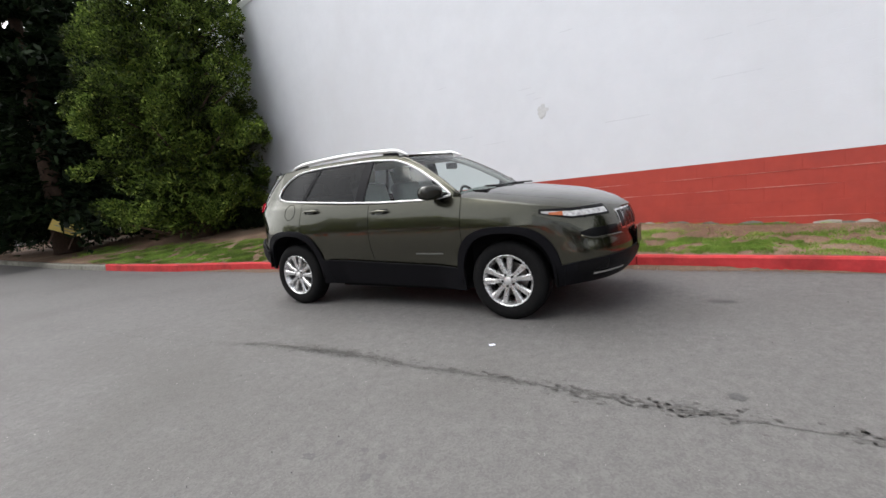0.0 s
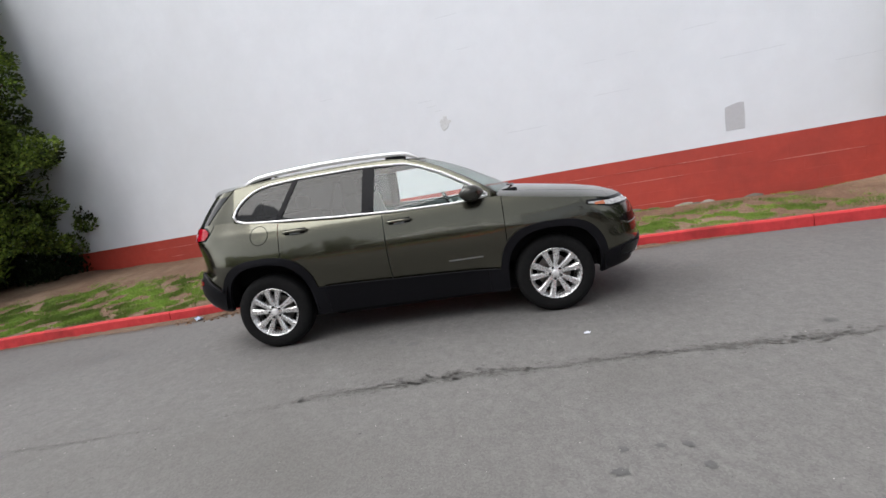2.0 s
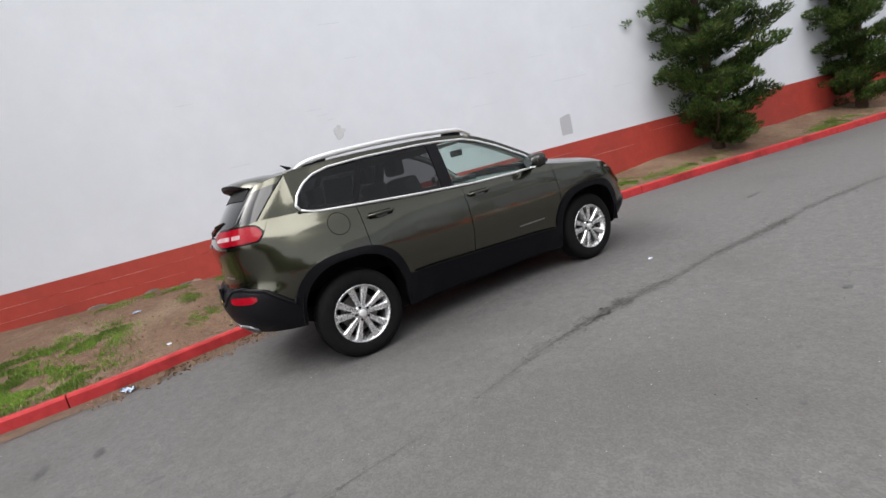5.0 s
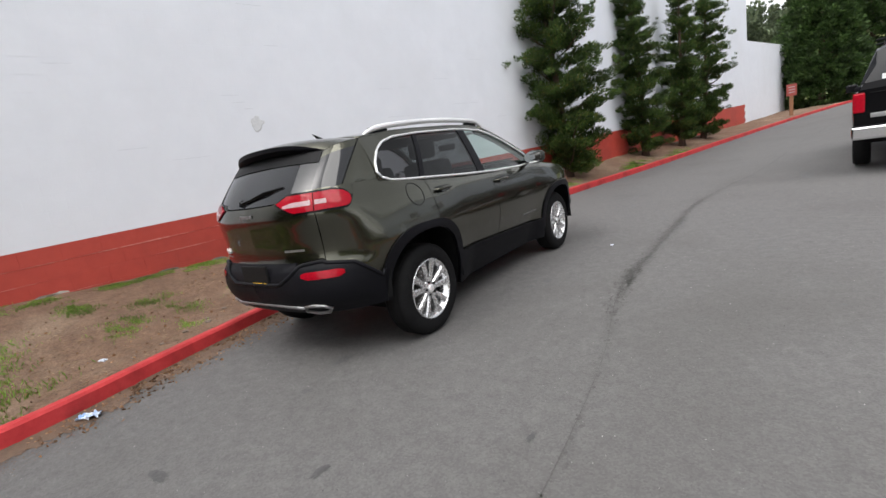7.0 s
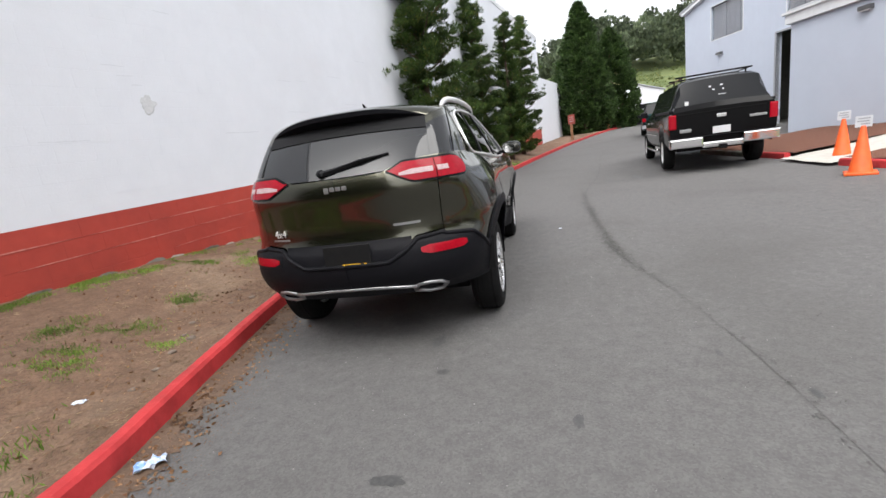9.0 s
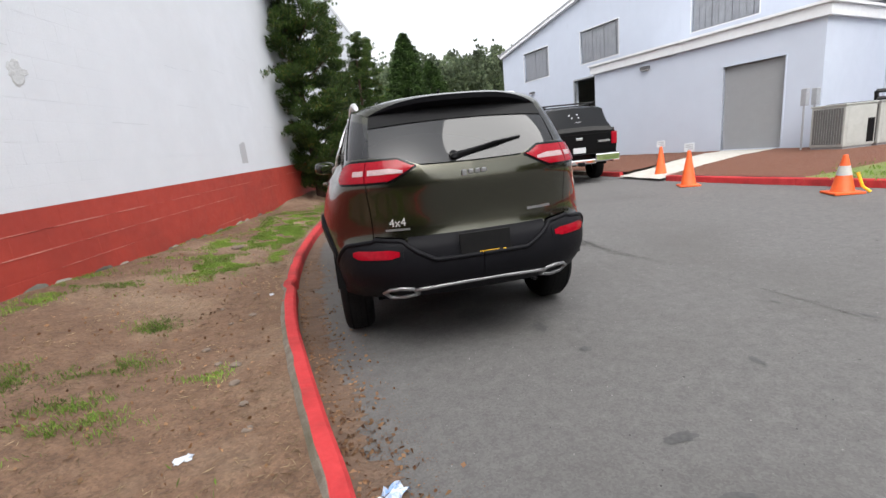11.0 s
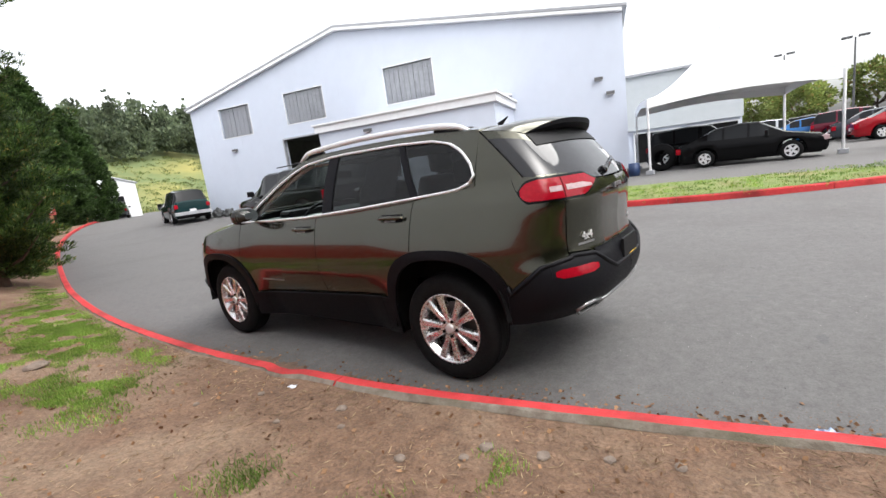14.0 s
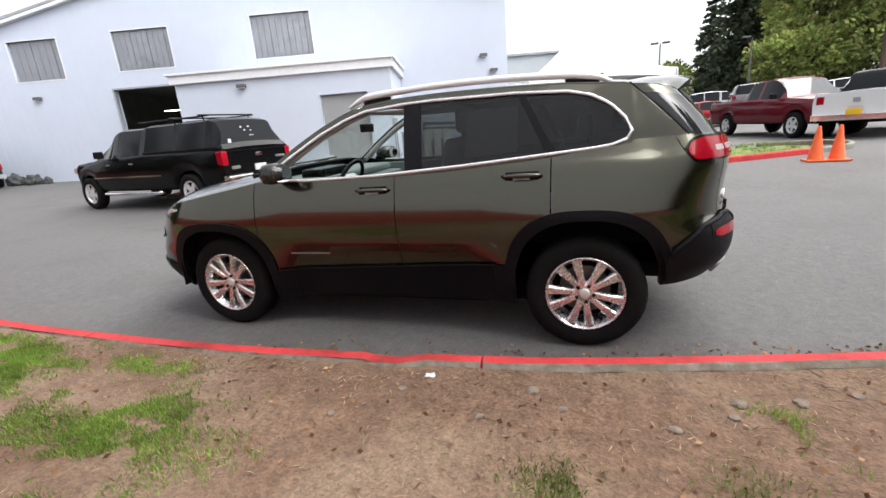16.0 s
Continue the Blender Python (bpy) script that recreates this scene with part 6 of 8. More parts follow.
def broadleaf(x, y, z, height, width, seed, label, size=0.3, per=60):
    rng = np.random.default_rng(seed)
    t = empty("broadleaf_tree", pose(x, y, z), label=label, category="tree")
    clumps, limbs = [], []
    for k in range(78):
        v = rng.normal(size=3)
        v /= np.linalg.norm(v)
        p = np.array((v[0] * width * 0.42, v[1] * width * 0.42, height * 0.62 + v[2] * height * 0.33)) * 1.0
        clumps.append((p, width * rng.uniform(0.10, 0.19), v))
        if k % 5 == 0:
            limbs.append(((0, 0, height * 0.3), tuple(p * 0.85), 0.06))
    trunk_and_limbs("trunk", height * 0.6, 0.18, (0.1, 0.1), limbs, t, rng)
    C, D, S = clump_leaves(rng, clumps, per, up=0.1)
    leaf_mesh("crown", C, D, S * size, size * 0.7, BROADLEAF, t, seed)
    return t


juniper(-1.55, 8.55, 0.26, 8.8, 2.75, 11, "full dark green juniper with spiky sprays beside the wall", 3)
juniper(-0.50, 13.6, 0.36, 6.6, 1.9, 12, "twisting juniper with two bare-tipped tops", 2)
juniper(0.75, 19.7, 0.46, 6.8, 2.3, 13, "slim juniper with spiky side shoots", 2)
juniper(0.25, 16.8, 0.42, 6.3, 1.7, 14, "thin twisting juniper with open branching", 2)
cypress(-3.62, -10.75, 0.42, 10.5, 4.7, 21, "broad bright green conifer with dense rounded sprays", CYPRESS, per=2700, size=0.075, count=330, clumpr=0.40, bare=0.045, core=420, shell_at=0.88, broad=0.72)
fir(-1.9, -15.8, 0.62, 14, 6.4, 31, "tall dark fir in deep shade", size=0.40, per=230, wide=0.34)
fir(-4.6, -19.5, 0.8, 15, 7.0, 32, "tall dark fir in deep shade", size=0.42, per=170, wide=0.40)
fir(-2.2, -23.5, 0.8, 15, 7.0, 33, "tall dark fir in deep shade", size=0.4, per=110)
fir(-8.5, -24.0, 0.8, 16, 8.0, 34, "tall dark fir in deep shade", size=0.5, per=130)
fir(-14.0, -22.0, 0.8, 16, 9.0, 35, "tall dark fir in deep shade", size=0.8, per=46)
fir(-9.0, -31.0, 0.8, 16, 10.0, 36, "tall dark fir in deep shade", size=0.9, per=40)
cypress(6.5, 42.0, 0.5, 12.2, 4.7, 41, "tall clipped columnar arborvitae", ARBOR, per=330, size=0.30, name="arborvitae_tree", count=900, clumpr=0.5, bare=0.01)
cypress(10.0, 47.2, 0.5, 10.4, 5.0, 42, "tall clipped columnar arborvitae", ARBOR, per=330, size=0.30, name="arborvitae_tree", count=700, clumpr=0.5, bare=0.01)
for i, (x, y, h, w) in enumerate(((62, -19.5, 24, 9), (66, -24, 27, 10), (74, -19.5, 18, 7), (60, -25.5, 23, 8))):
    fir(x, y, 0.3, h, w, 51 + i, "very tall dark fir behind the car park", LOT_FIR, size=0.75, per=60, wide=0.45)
for i, (x, y, h, w) in enumerate(((54, -24, 17, 9), (50, -29, 18, 11), (46, -32, 17, 10), (52, -36, 19, 12), (44, -38, 18, 11), (40, -44, 18, 12), (58, -28, 20, 11), (36, -50, 18, 12), (72, -6, 6, 7), (66, -12.5, 7, 6), (80, -1, 7, 8), (46, -27, 8, 9), (41, -31, 8, 9), (37, -35, 8, 9), (51, -22, 8, 9), (33, -39, 8, 9), (29, -43, 8, 9))):
    broadleaf(x, y, 0.3, h, w, 61 + i, "large broadleaf tree turning brown at the edges", size=0.42, per=66 if h > 10 else 50)


def bushes_under_trees():
    """Dark low shrubs at the foot of the wall under the conifer, and fillers under the firs."""
    # the last five are added to darken the bright gap below the firs
    for i, (x, y, w, tall) in enumerate(((-5.0, -9.6, 1.3, 0.75), (-5.2, -10.8, 1.5, 0.75), (-5.6, -12.4, 1.6, 0.75), (-4.8, -13.6, 1.5, 0.9), (-2.9, -17.6, 2.6, 2.0), (-0.9, -18.8, 2.8, 2.0), (-4.9, -16.6, 2.6, 2.0), (-2.4, -21.0, 3.0, 2.4), (0.4, -21.5, 3.0, 2.4))):
        rng = np.random.default_rng(80 + i)
        t = empty("shrub", pose(x, y, 0.42), label="low dark evergreen shrub under the trees", category="shrub")
        clumps = [((rng.uniform(-0.5, 0.5) * w, rng.uniform(-0.5, 0.5) * w, rng.uniform(0.1, tall)), 0.25 + 0.08 * tall, (0, 0, 1)) for _ in range(int(20 + 30 * tall))]
        C, D, S = clump_leaves(rng, clumps, 700)
        leaf_mesh("foliage", C, D, S * 0.1, 0.05, SHADED_FIR, t, i)
        obj("stem", tube(bmesh.new(), [(0, 0, -0.05), (0.05, 0, 0.5)], [0.04, 0.02], 6), BARK, t)


bushes_under_trees()


def hillside():
    """The wooded slope beyond the far end of the drive."""
    xs, ys = np.linspace(-60, 190, 60), np.linspace(70, 330, 40)

    def hz(x, y):
        ridge = 23 * smooth01((y - 78 - 0.12 * x) / 95) * (0.62 + 0.38 * math.sin(0.022 * x + 0.55)) + 2.0 * noise.noise((x * 0.03, y * 0.03, 0))
        return max(-0.4, ridge) * smooth01((x + 75) / 60)

    verts = [(x, y, hz(x, y) - 0.3) for y in ys for x in xs]
    n = len(xs)
    faces = [(j * n + i, j * n + i + 1, j * n + n + i + 1, j * n + n + i) for j in range(len(ys) - 1) for i in range(n - 1)]
    tagged(pyobj("hillside", verts, faces, HILL_GREEN, smooth=True), "green scrubby hillside behind the buildings", "hill", kind="structure")
    rng = np.random.default_rng(7)
    clumps, scrub = [], []
    for k in range(560):
        x, y = rng.uniform(-50, 170), rng.uniform(128, 235)
        z = hz(x, y)
        if z < 13 or noise.noise((x * 0.045, y * 0.03, 7)) < rng.uniform(-0.45, 0.05):
            continue
        if k % 4 == 0:  # a spired conifer
            h = rng.uniform(13, 20)
            for q in range(9):
                f = q / 8
                clumps.append(((x + rng.normal() * 0.3, y, z + h * (0.2 + 0.78 * f)), h * 0.17 * (1.05 - f) + 0.25, (0, 0, 0.5)))
        else:
            h = rng.uniform(9, 17)
            for q in range(13):
                v = rng.normal(size=3)
                clumps.append(((x + v[0] * h * 0.17, y + v[1] * h * 0.17, z + h * (0.55 + 0.17 * v[2])), h * rng.uniform(0.11, 0.20), (0, 0, 1)))
    C, D, S = clump_leaves(rng, clumps, 16)
    # the haze of distance is mixed into these grey-greens
    ob = leaf_mesh("far_woods", C, D, S * 1.0, 0.75, leafy("hazed_wood_foliage", (0.055, 0.078, 0.048), (0.125, 0.155, 0.085), None, 0.11, 0.5), None, 5)
    tagged(ob, "hazy mixed woods on the far hill", "woods", kind="stuff")
    for k in range(1500):
        x, y = rng.uniform(0, 120), rng.uniform(80, 150)
        scrub.append(((x, y, hz(x, y) - 0.3), rng.uniform(0.5, 1.5), (0, 0, 1)))
    C, D, S = clump_leaves(rng, scrub, 30, flat=0.5)
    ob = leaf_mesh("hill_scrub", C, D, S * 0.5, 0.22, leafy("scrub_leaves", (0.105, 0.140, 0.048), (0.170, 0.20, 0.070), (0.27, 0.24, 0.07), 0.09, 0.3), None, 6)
    tagged(ob, "yellow-green scrub on the hillside", "scrub", kind="stuff")


hillside()


# ---- planted island, mulch beds and path on the far side ----
EAST = [(6.30, 4.10), (6.5, 2.4), (6.85, 0.0), (7.2, -2.5), (7.95, -4.6), (8.75, -6.5)]
EAST_C = spline(EAST, 6)
run_kerb("kerb_island", EAST_C, gz, RED_KERB, "red painted kerb round the planted island", length=2.6)
run_kerb("kerb_island_end", spline([(8.76, -6.52), (9.2, -7.3), (9.9, -7.7), (10.6, -7.5), (10.9, -6.8), (10.7, -5.9)], 6), gz, CONCRETE, "grey concrete kerb at the rounded island end", length=2.0)
run_kerb("kerb_bed", spline([(6.1, 10.0), (6.25, 8.0), (6.4, 6.0)], 5), gz, lambda s: RED_KERB if s > 2.2 else CONCRETE, "short kerb of the mulch bed, red at its end", length=1.3)


def east_x(y):
    k = sorted((p[1], p[0]) for p in EAST_C)
    return float(np.interp(y, [a for a, _ in k], [b for _, b in k]))


def bed(name, y0, y1, x_in, x_out, material, label, lift=0.12):
    rows, cols, verts = 20, 14, []
    for j in range(rows + 1):
        y = y0 + (y1 - y0) * j / rows
        a, b = x_in(y), x_out(y)
        for i in range(cols + 1):
            x = a + (b - a) * i / cols
            z = gz(x, y) + lift * (1 - 0.9 * smooth01((x - 9.6) / 1.2) * (1 - smooth01((y - 1.35) / 0.8))) + max(0.0, 0.34 - gz(11.0, y) - lift) * smooth01((x - 7.0) / 2.3) * smooth01((y - 1.35) / 1.1) + 0.02 * noise.noise((x * 2, y * 2, 0))
            verts.append((x, y + 0.35 * max(0.0, x - 6.2) * smooth01((y - 1.35) / 2.7), z))
    n = cols + 1
    faces = [(j * n + i, j * n + i + 1, j * n + n + i + 1, j * n + n + i) for j in range(rows) for i in range(cols)]
    return tagged(pyobj(name, verts, faces, material, smooth=True), label, "ground", kind="structure")


annex_x = lambda y: float(np.interp(y, [4.1, 9.9], [11.47, 9.94]))
turf = mat("turf_soil", (0.11, 0.17, 0.035), (0.17, 0.20, 0.06), 6, 0.95, bump=0.02, fine=40, stain=(0.24, 0.19, 0.09), big=0.8, where="World")
bed("mulch_south", 1.35, 4.12, lambda y: east_x(y) + 0.14, lambda y: 15.2 if y < 3.3 else annex_x(y), BARK_SOIL, "reddish bark mulch bed beside the annex")
bed("mulch_north", 5.72, 9.9, lambda y: table([(5.7, 6.55), (8, 6.4), (10, 6.25)], y), annex_x, BARK_SOIL, "reddish bark mulch bed in front of the annex")
bed("island_grass", -6.6, 1.345, lambda y: east_x(y) + 0.14, lambda y: table([(-6.6, 9.2), (-5.5, 10.3), (-2, 9.7), (1.345, 9.9)], y), turf, "rough mown grass on the island")
bed("path", 4.13, 5.71, lambda y: 6.2, annex_x, PALE_CONCRETE, "pale concrete path to the roller door", lift=0.06)


KY, KX = np.array([p[1] for p in KERB]), np.array([p[0] for p in KERB])


def grass_blades(name, patches, height, label, zfun, per=1500, seed=3, width=0.0045):
    rng = np.random.default_rng(seed)
    C, D, S = [], [], []
    for x, y, rx, ry in patches:
        n = int(per * rx * ry)
        a = rng.normal(size=(n, 2)) * 0.5
        for u, v in a:
            px, py = x + u * rx, y + v * ry
            if zfun is lz and px > float(np.interp(py, KY, KX)) - 0.15:
                continue
            if noise.noise((px * 3.1, py * 3.1, 4)) + 0.5 * noise.noise((px * 9, py * 9, 2)) < rng.uniform(-0.25, 0.15) + 0.12 * (u * u + v * v):
                continue
            C.append((px, py, zfun(px, py) + height * 0.35))
            D.append((rng.normal() * 0.45, rng.normal() * 0.45, 1))
            S.append(height * rng.uniform(0.6, 1.5))
    return tagged(leaf_mesh(name, C, D, S, width, GRASS, None, seed), label, "grass", kind="stuff")


LAWN_PATCH = [(-2.03, 3.9, 0.5, 1.6), (-2.1, 2.6, 0.45, 1.0), (-2.45, 0.68, 0.45, 0.7), (-2.26, -1.28, 0.22, 0.2), (-2.3, -1.9, 0.28, 0.2), (-2.15, -2.5, 0.4, 0.25), (-3.0, 0.0, 0.25, 0.3), (-3.4, 2.6, 0.3, 0.7),
              (-2.3, 0.62, 0.4, 0.3), (-2.35, 1.4, 0.3, 0.4), (-1.95, 1.9, 0.2, 0.3), (-1.7, -2.1, 0.18, 0.14), (-2.0, 3.4, 0.3, 0.5), (-1.6, 5.2, 0.25, 1.4), (-1.25, 7.0, 0.25, 1.2), (-1.75, 3.0, 0.3, 1.3), (-1.95, 3.2, 0.35, 1.0), (-2.05, 4.6, 0.4, 1.0), (-2.0, 2.2, 0.3, 0.6),
              (-3.2, -2.6, 0.4, 0.2), (-3.7, -1.0, 0.3, 0.4), (-2.6, -3.6, 0.5, 0.3), (-1.5, -4.6, 0.4, 0.5), (-1.3, -6.0, 0.5, 0.9), (-1.6, -7.5, 0.7, 1.2), (-1.3, -9.0, 0.6, 1.0), (-2.8, -6.8, 0.6, 0.6), (-1.6, -11.0, 0.7, 1.0), (-2.0, -13.5, 0.7, 1.2), (-0.4, 11.5, 0.35, 1.6), (0.5, 14.5, 0.4, 1.6), (-3.9, -3.2, 0.25, 0.8), (-2.7, 6.2, 0.25, 0.8), (-3.0, 4.0, 0.2, 0.9)]
grass_blades("lawn_grass", [*LAWN_PATCH, (-3.45, -0.2, 0.16, 0.8), (-3.75, -1.9, 0.18, 0.6), (-3.1, 1.3, 0.2, 0.5), (-1.75, 1.2, 0.12, 0.4), (-2.75, -2.0, 0.14, 0.3), (-2.6, 2.2, 0.3, 0.5)], 0.032, "thin patches of green grass in the dirt", lz, 25000)
grass_blades("bank_grass", [(float(np.interp(y, [p[1] for p in KERB], [p[0] for p in KERB])) - dx, y, 0.55, 0.6) for y in np.arange(-10.5, -3.7, 0.6) for dx in (0.45, 1.1, 1.8)], 0.045, "thin yellow-green grass on the bank", lz, 10000, 6, 0.008)
grass_blades("island_blades", [(east_x(y) + dx, y, 0.7, 0.6) for y in np.arange(-6.2, 1.5, 0.55) for dx in (0.5, 1.2, 1.9)], 0.05, "green island grass", lambda x, y: gz(x, y) + 0.12, 650, 4, 0.012)


def litter_leaves():
    rng = np.random.default_rng(9)
    C, D, S = [], [], []
    for k in range(2600):
        y = rng.uniform(-6, 4.5) if k % 2 else rng.uniform(-3.6, 1.2)
        kx = float(np.interp(y, [p[1] for p in KERB], [p[0] for p in KERB]))
        if k % 2 == 0:  # gutter
            if k % 4:
                y = rng.uniform(-3.4, -0.4)
                kx = float(np.interp(y, [p[1] for p in KERB], [p[0] for p in KERB]))
            x = kx + abs(rng.normal()) * 0.14 + 0.01
            z = gz(x, y) + 0.006 + 0.028 * max(0.0, 1 - (x - kx) / 0.12)
        else:
            x = kx - 0.2 - abs(rng.normal()) * 1.1
            z = lz(x, y) + 0.012
        C.append((x, y, z))
        D.append((rng.normal(), rng.normal(), rng.normal() * 0.12))
        S.append(rng.uniform(0.012, 0.036) if k % 2 == 0 else rng.uniform(0.012, 0.060) ** 1.15)
    T, E, Z = [], [], []
    for k in range(7000):
        y = rng.uniform(-7, 6) if k % 2 else rng.uniform(-4.2, 1.5)
        kx = float(np.interp(y, [p[1] for p in KERB], [p[0] for p in KERB]))
        x = kx - 0.16 - rng.uniform(0, 1) ** 1.5 * 2.2
        if noise.noise((x * 1.7, y * 1.7, 6)) < rng.uniform(-0.5, 0.2):
            continue
        T.append((x, y, lz(x, y) + 0.008))
        E.append((rng.normal(), rng.normal(), rng.normal() * 0.15))
        Z.append(rng.uniform(0.02, 0.07))
    tagged(leaf_mesh("dry_straw", T, E, Z, 0.0045, STRAW, None, 12), "dry straw and dead grass on the dirt", "straw", kind="stuff")
    tagged(leaf_mesh("fallen_leaves", C, D, S, 0.020, DEADLEAF, None, 9), "small dry brown fallen leaves", "leaves", kind="stuff")
    C = [(x, y, (gz(x, y) + 0.004)) for x, y in zip(rng.uniform(-0.5, 5.5, 2600), rng.uniform(-4.5, 5, 2600))]
    D = [(rng.normal(), rng.normal(), 0.05) for _ in C]
    grit = leafy("pale_grit", (0.09, 0.09, 0.09), (0.30, 0.29, 0.28))
    tagged(leaf_mesh("road_grit", C, D, rng.uniform(0.004, 0.012, len(C)), 0.007, grit, None, 10), "pale grit and chips on the asphalt", "grit", kind="stuff")


litter_leaves()


def stones():
    rng = random.Random(4)
    spots = [(-2.36, 1.80, 0.085), (-1.72, -0.45, 0.035), (-1.62, -1.1, 0.045), (-1.75, -1.25, 0.03), (-1.55, -2.0, 0.05), (-1.66, -1.95, 0.035), (-1.5, -2.25, 0.045), (-1.4, -2.5, 0.035), (-1.9, -0.9, 0.03), (-2.0, -0.2, 0.03), (-1.8, -1.7, 0.04),
             (-1.33, -2.75, 0.035), (-1.62, -2.5, 0.03), (-2.2, -0.6, 0.025), (-1.55, 0.55, 0.03), (-2.5, -1.0, 0.03), (-1.45, -1.6, 0.025), (-1.95, -2.4, 0.035), (-2.9, -2.2, 0.03), (-3.3, -0.4, 0.035), (-1.75, 0.9, 0.028), (-2.7, 1.1, 0.03)]
    for x, y, r in [(a, b, c * (0.7 if c < 0.06 else 1)) for a, b, c in spots[:12]]:
        bm = bmesh.new()
        bmesh.ops.create_icosphere(bm, subdivisions=2, radius=r)
        k = rng.random() * 9
        for v in bm.verts:
            v.co *= 1 + 0.35 * noise.noise(v.co / r * 1.1 + Vector((k, k, k)))
            v.co.z *= 0.38
        ob = obj("stone", bm, ROCK, smooth=False)
        ob.matrix_world = pose(x, y, lz(x, y) + r * 0.18, 0, 0, rng.uniform(0, 360))
        tagged(ob, "small grey stone lying on the dirt" if r < 0.06 else "fist-sized grey rock in the grass", "stone", "stones on the dirt bank")


stones()


def flat_thing(name, x, y, z, size, material, label, category, seed, crumple=0.012):
    """Crumpled litter: a small warped sheet."""
    rng = random.Random(seed)
    n = 7
    verts = [(size[0] * (i / n - 0.5) + rng.uniform(-1, 1) * 0.008, size[1] * (j / n - 0.5) + rng.uniform(-1, 1) * 0.008, crumple + crumple * rng.uniform(-0.9, 0.9)) for j in range(n + 1) for i in range(n + 1)]
    verts += [(a, b, c - 0.002) for a, b, c in verts]
    m, k = n + 1, (n + 1) ** 2
    faces = [(j * m + i, j * m + i + 1, j * m + m + i + 1, j * m + m + i) for j in range(n) for i in range(n)]
    faces += [tuple(q + k for q in f[::-1]) for f in faces]
    ob = pyobj(name, verts, faces, material)
    ob.matrix_world = pose(x, y, z, 0, 0, rng.uniform(0, 180))
    return tagged(ob, label, category)


BLUE_WHITE = mat("blue_white_wrapper", (0.74, 0.78, 0.84), (0.22, 0.38, 0.66), 26, 0.4, contrast=2)
flat_thing("crushed_cup", -0.73, -3.25, gz(0, 0) + 0.004, (0.08, 0.14), BLUE_WHITE, "crushed blue and white paper cup in the gutter", "litter", 3, 0.022)
flat_thing("paper_scrap", -1.55, -2.9, lz(-1.55, -2.9), (0.04, 0.07), WHITE_PLASTIC, "small white paper scrap on the dirt", "litter", 5, 0.006)
flat_thing("paper_scrap", -3.2, -3.3, lz(-3.2, -3.3), (0.06, 0.09), BLUE_WHITE, "pale blue wrapper on the dirt", "litter", 6, 0.01)
flat_thing("paper_scrap", 1.487, 1.433, 0.002, (0.03, 0.04), WHITE_PLASTIC, "tiny white scrap on the asphalt", "litter", 7, 0.003)
flat_thing("paper_scrap", -1.56, -0.55, lz(-1.56, -0.55), (0.03, 0.045), WHITE_PLASTIC, "white wrapper scrap beside the kerb", "litter", 8, 0.006)


# ---- cracks, stains and marks on the asphalt ----
def ragged_strip(name, pts, widths, material, label, z=0.0035, seed=1, category="crack"):
    rng = random.Random(seed)
    pts = spline(pts, 14)
    verts = []
    for i, p in enumerate(pts):
        a, b = pts[max(0, i - 1)], pts[min(len(pts) - 1, i + 1)]
        d = (b - a)[:2] / (np.linalg.norm((b - a)[:2]) + 1e-9)
        w = float(np.interp(i / (len(pts) - 1), np.linspace(0, 1, len(widths)), widths))
        j = rng.uniform(-0.5, 0.5) * w
        for s in (-1, 1):
            k = j + s * w * rng.uniform(0.25, 1.0)
            x, y = p[0] - d[1] * k, p[1] + d[0] * k
            verts.append((x, y, gz(x, y) + z))
    faces = [(2 * i, 2 * i + 1, 2 * i + 3, 2 * i + 2) for i in range(len(pts) - 1)]
    return tagged(pyobj(name, verts, faces, material), label, category, kind="structure")


CRACK_LINE = [(2.30, -3.6), (2.27, -2.4), (2.18, -1.4), (2.02, -0.5), (1.97, 0.2), (2.0, 0.9), (2.0, 1.6), (2.02, 2.2), (2.05, 3.0), (2.1, 4.0), (2.35, 5.6), (2.8, 7.5), (3.3, 10.5), (3.9, 14.5), (5.0, 20)]
ragged_strip("crack", CRACK_LINE, [0.002, 0.003, 0.002, 0.004, 0.006, 0.004, 0.005, 0.006, 0.004, 0.006, 0.004, 0.008, 0.010, 0.010, 0.010], CRACK, "long crumbled dark crack in the asphalt", seed=2)


def crumbs():
    """Pits and crumbs where the asphalt breaks up along the crack."""
    rng = np.random.default_rng(8)
    line = np.array(spline(CRACK_LINE, 10))
    verts, faces = [], []
    for k in range(1500):
        y = rng.choice((rng.uniform(-0.6, 5.0), rng.normal(0.2, 0.4), rng.normal(2.6, 0.9), rng.uniform(-3.2, 12)))
        x = float(np.interp(y, line[:, 1], line[:, 0])) + rng.normal() * (0.045 if -0.7 < y < 5 else 0.02)
        if noise.noise((x * 2, y * 2.3, 1)) < rng.uniform(-0.6, 0.3):
            continue
        r, q0, n = rng.uniform(0.004, 0.017), rng.uniform(0, 6), len(verts)
        for i in range(6):
            q = q0 + i * math.pi / 3
            a = r * rng.uniform(0.5, 1.2)
            px, py = x + a * math.cos(q), y + 1.5 * a * math.sin(q)
            verts.append((px, py, gz(px, py) + 0.0034))
        faces.append(tuple(range(n, n + 6)))
    tagged(pyobj("crack_crumbs", verts, faces, CRACK), "crumbled pits along the crack", "crack", kind="stuff")


crumbs()


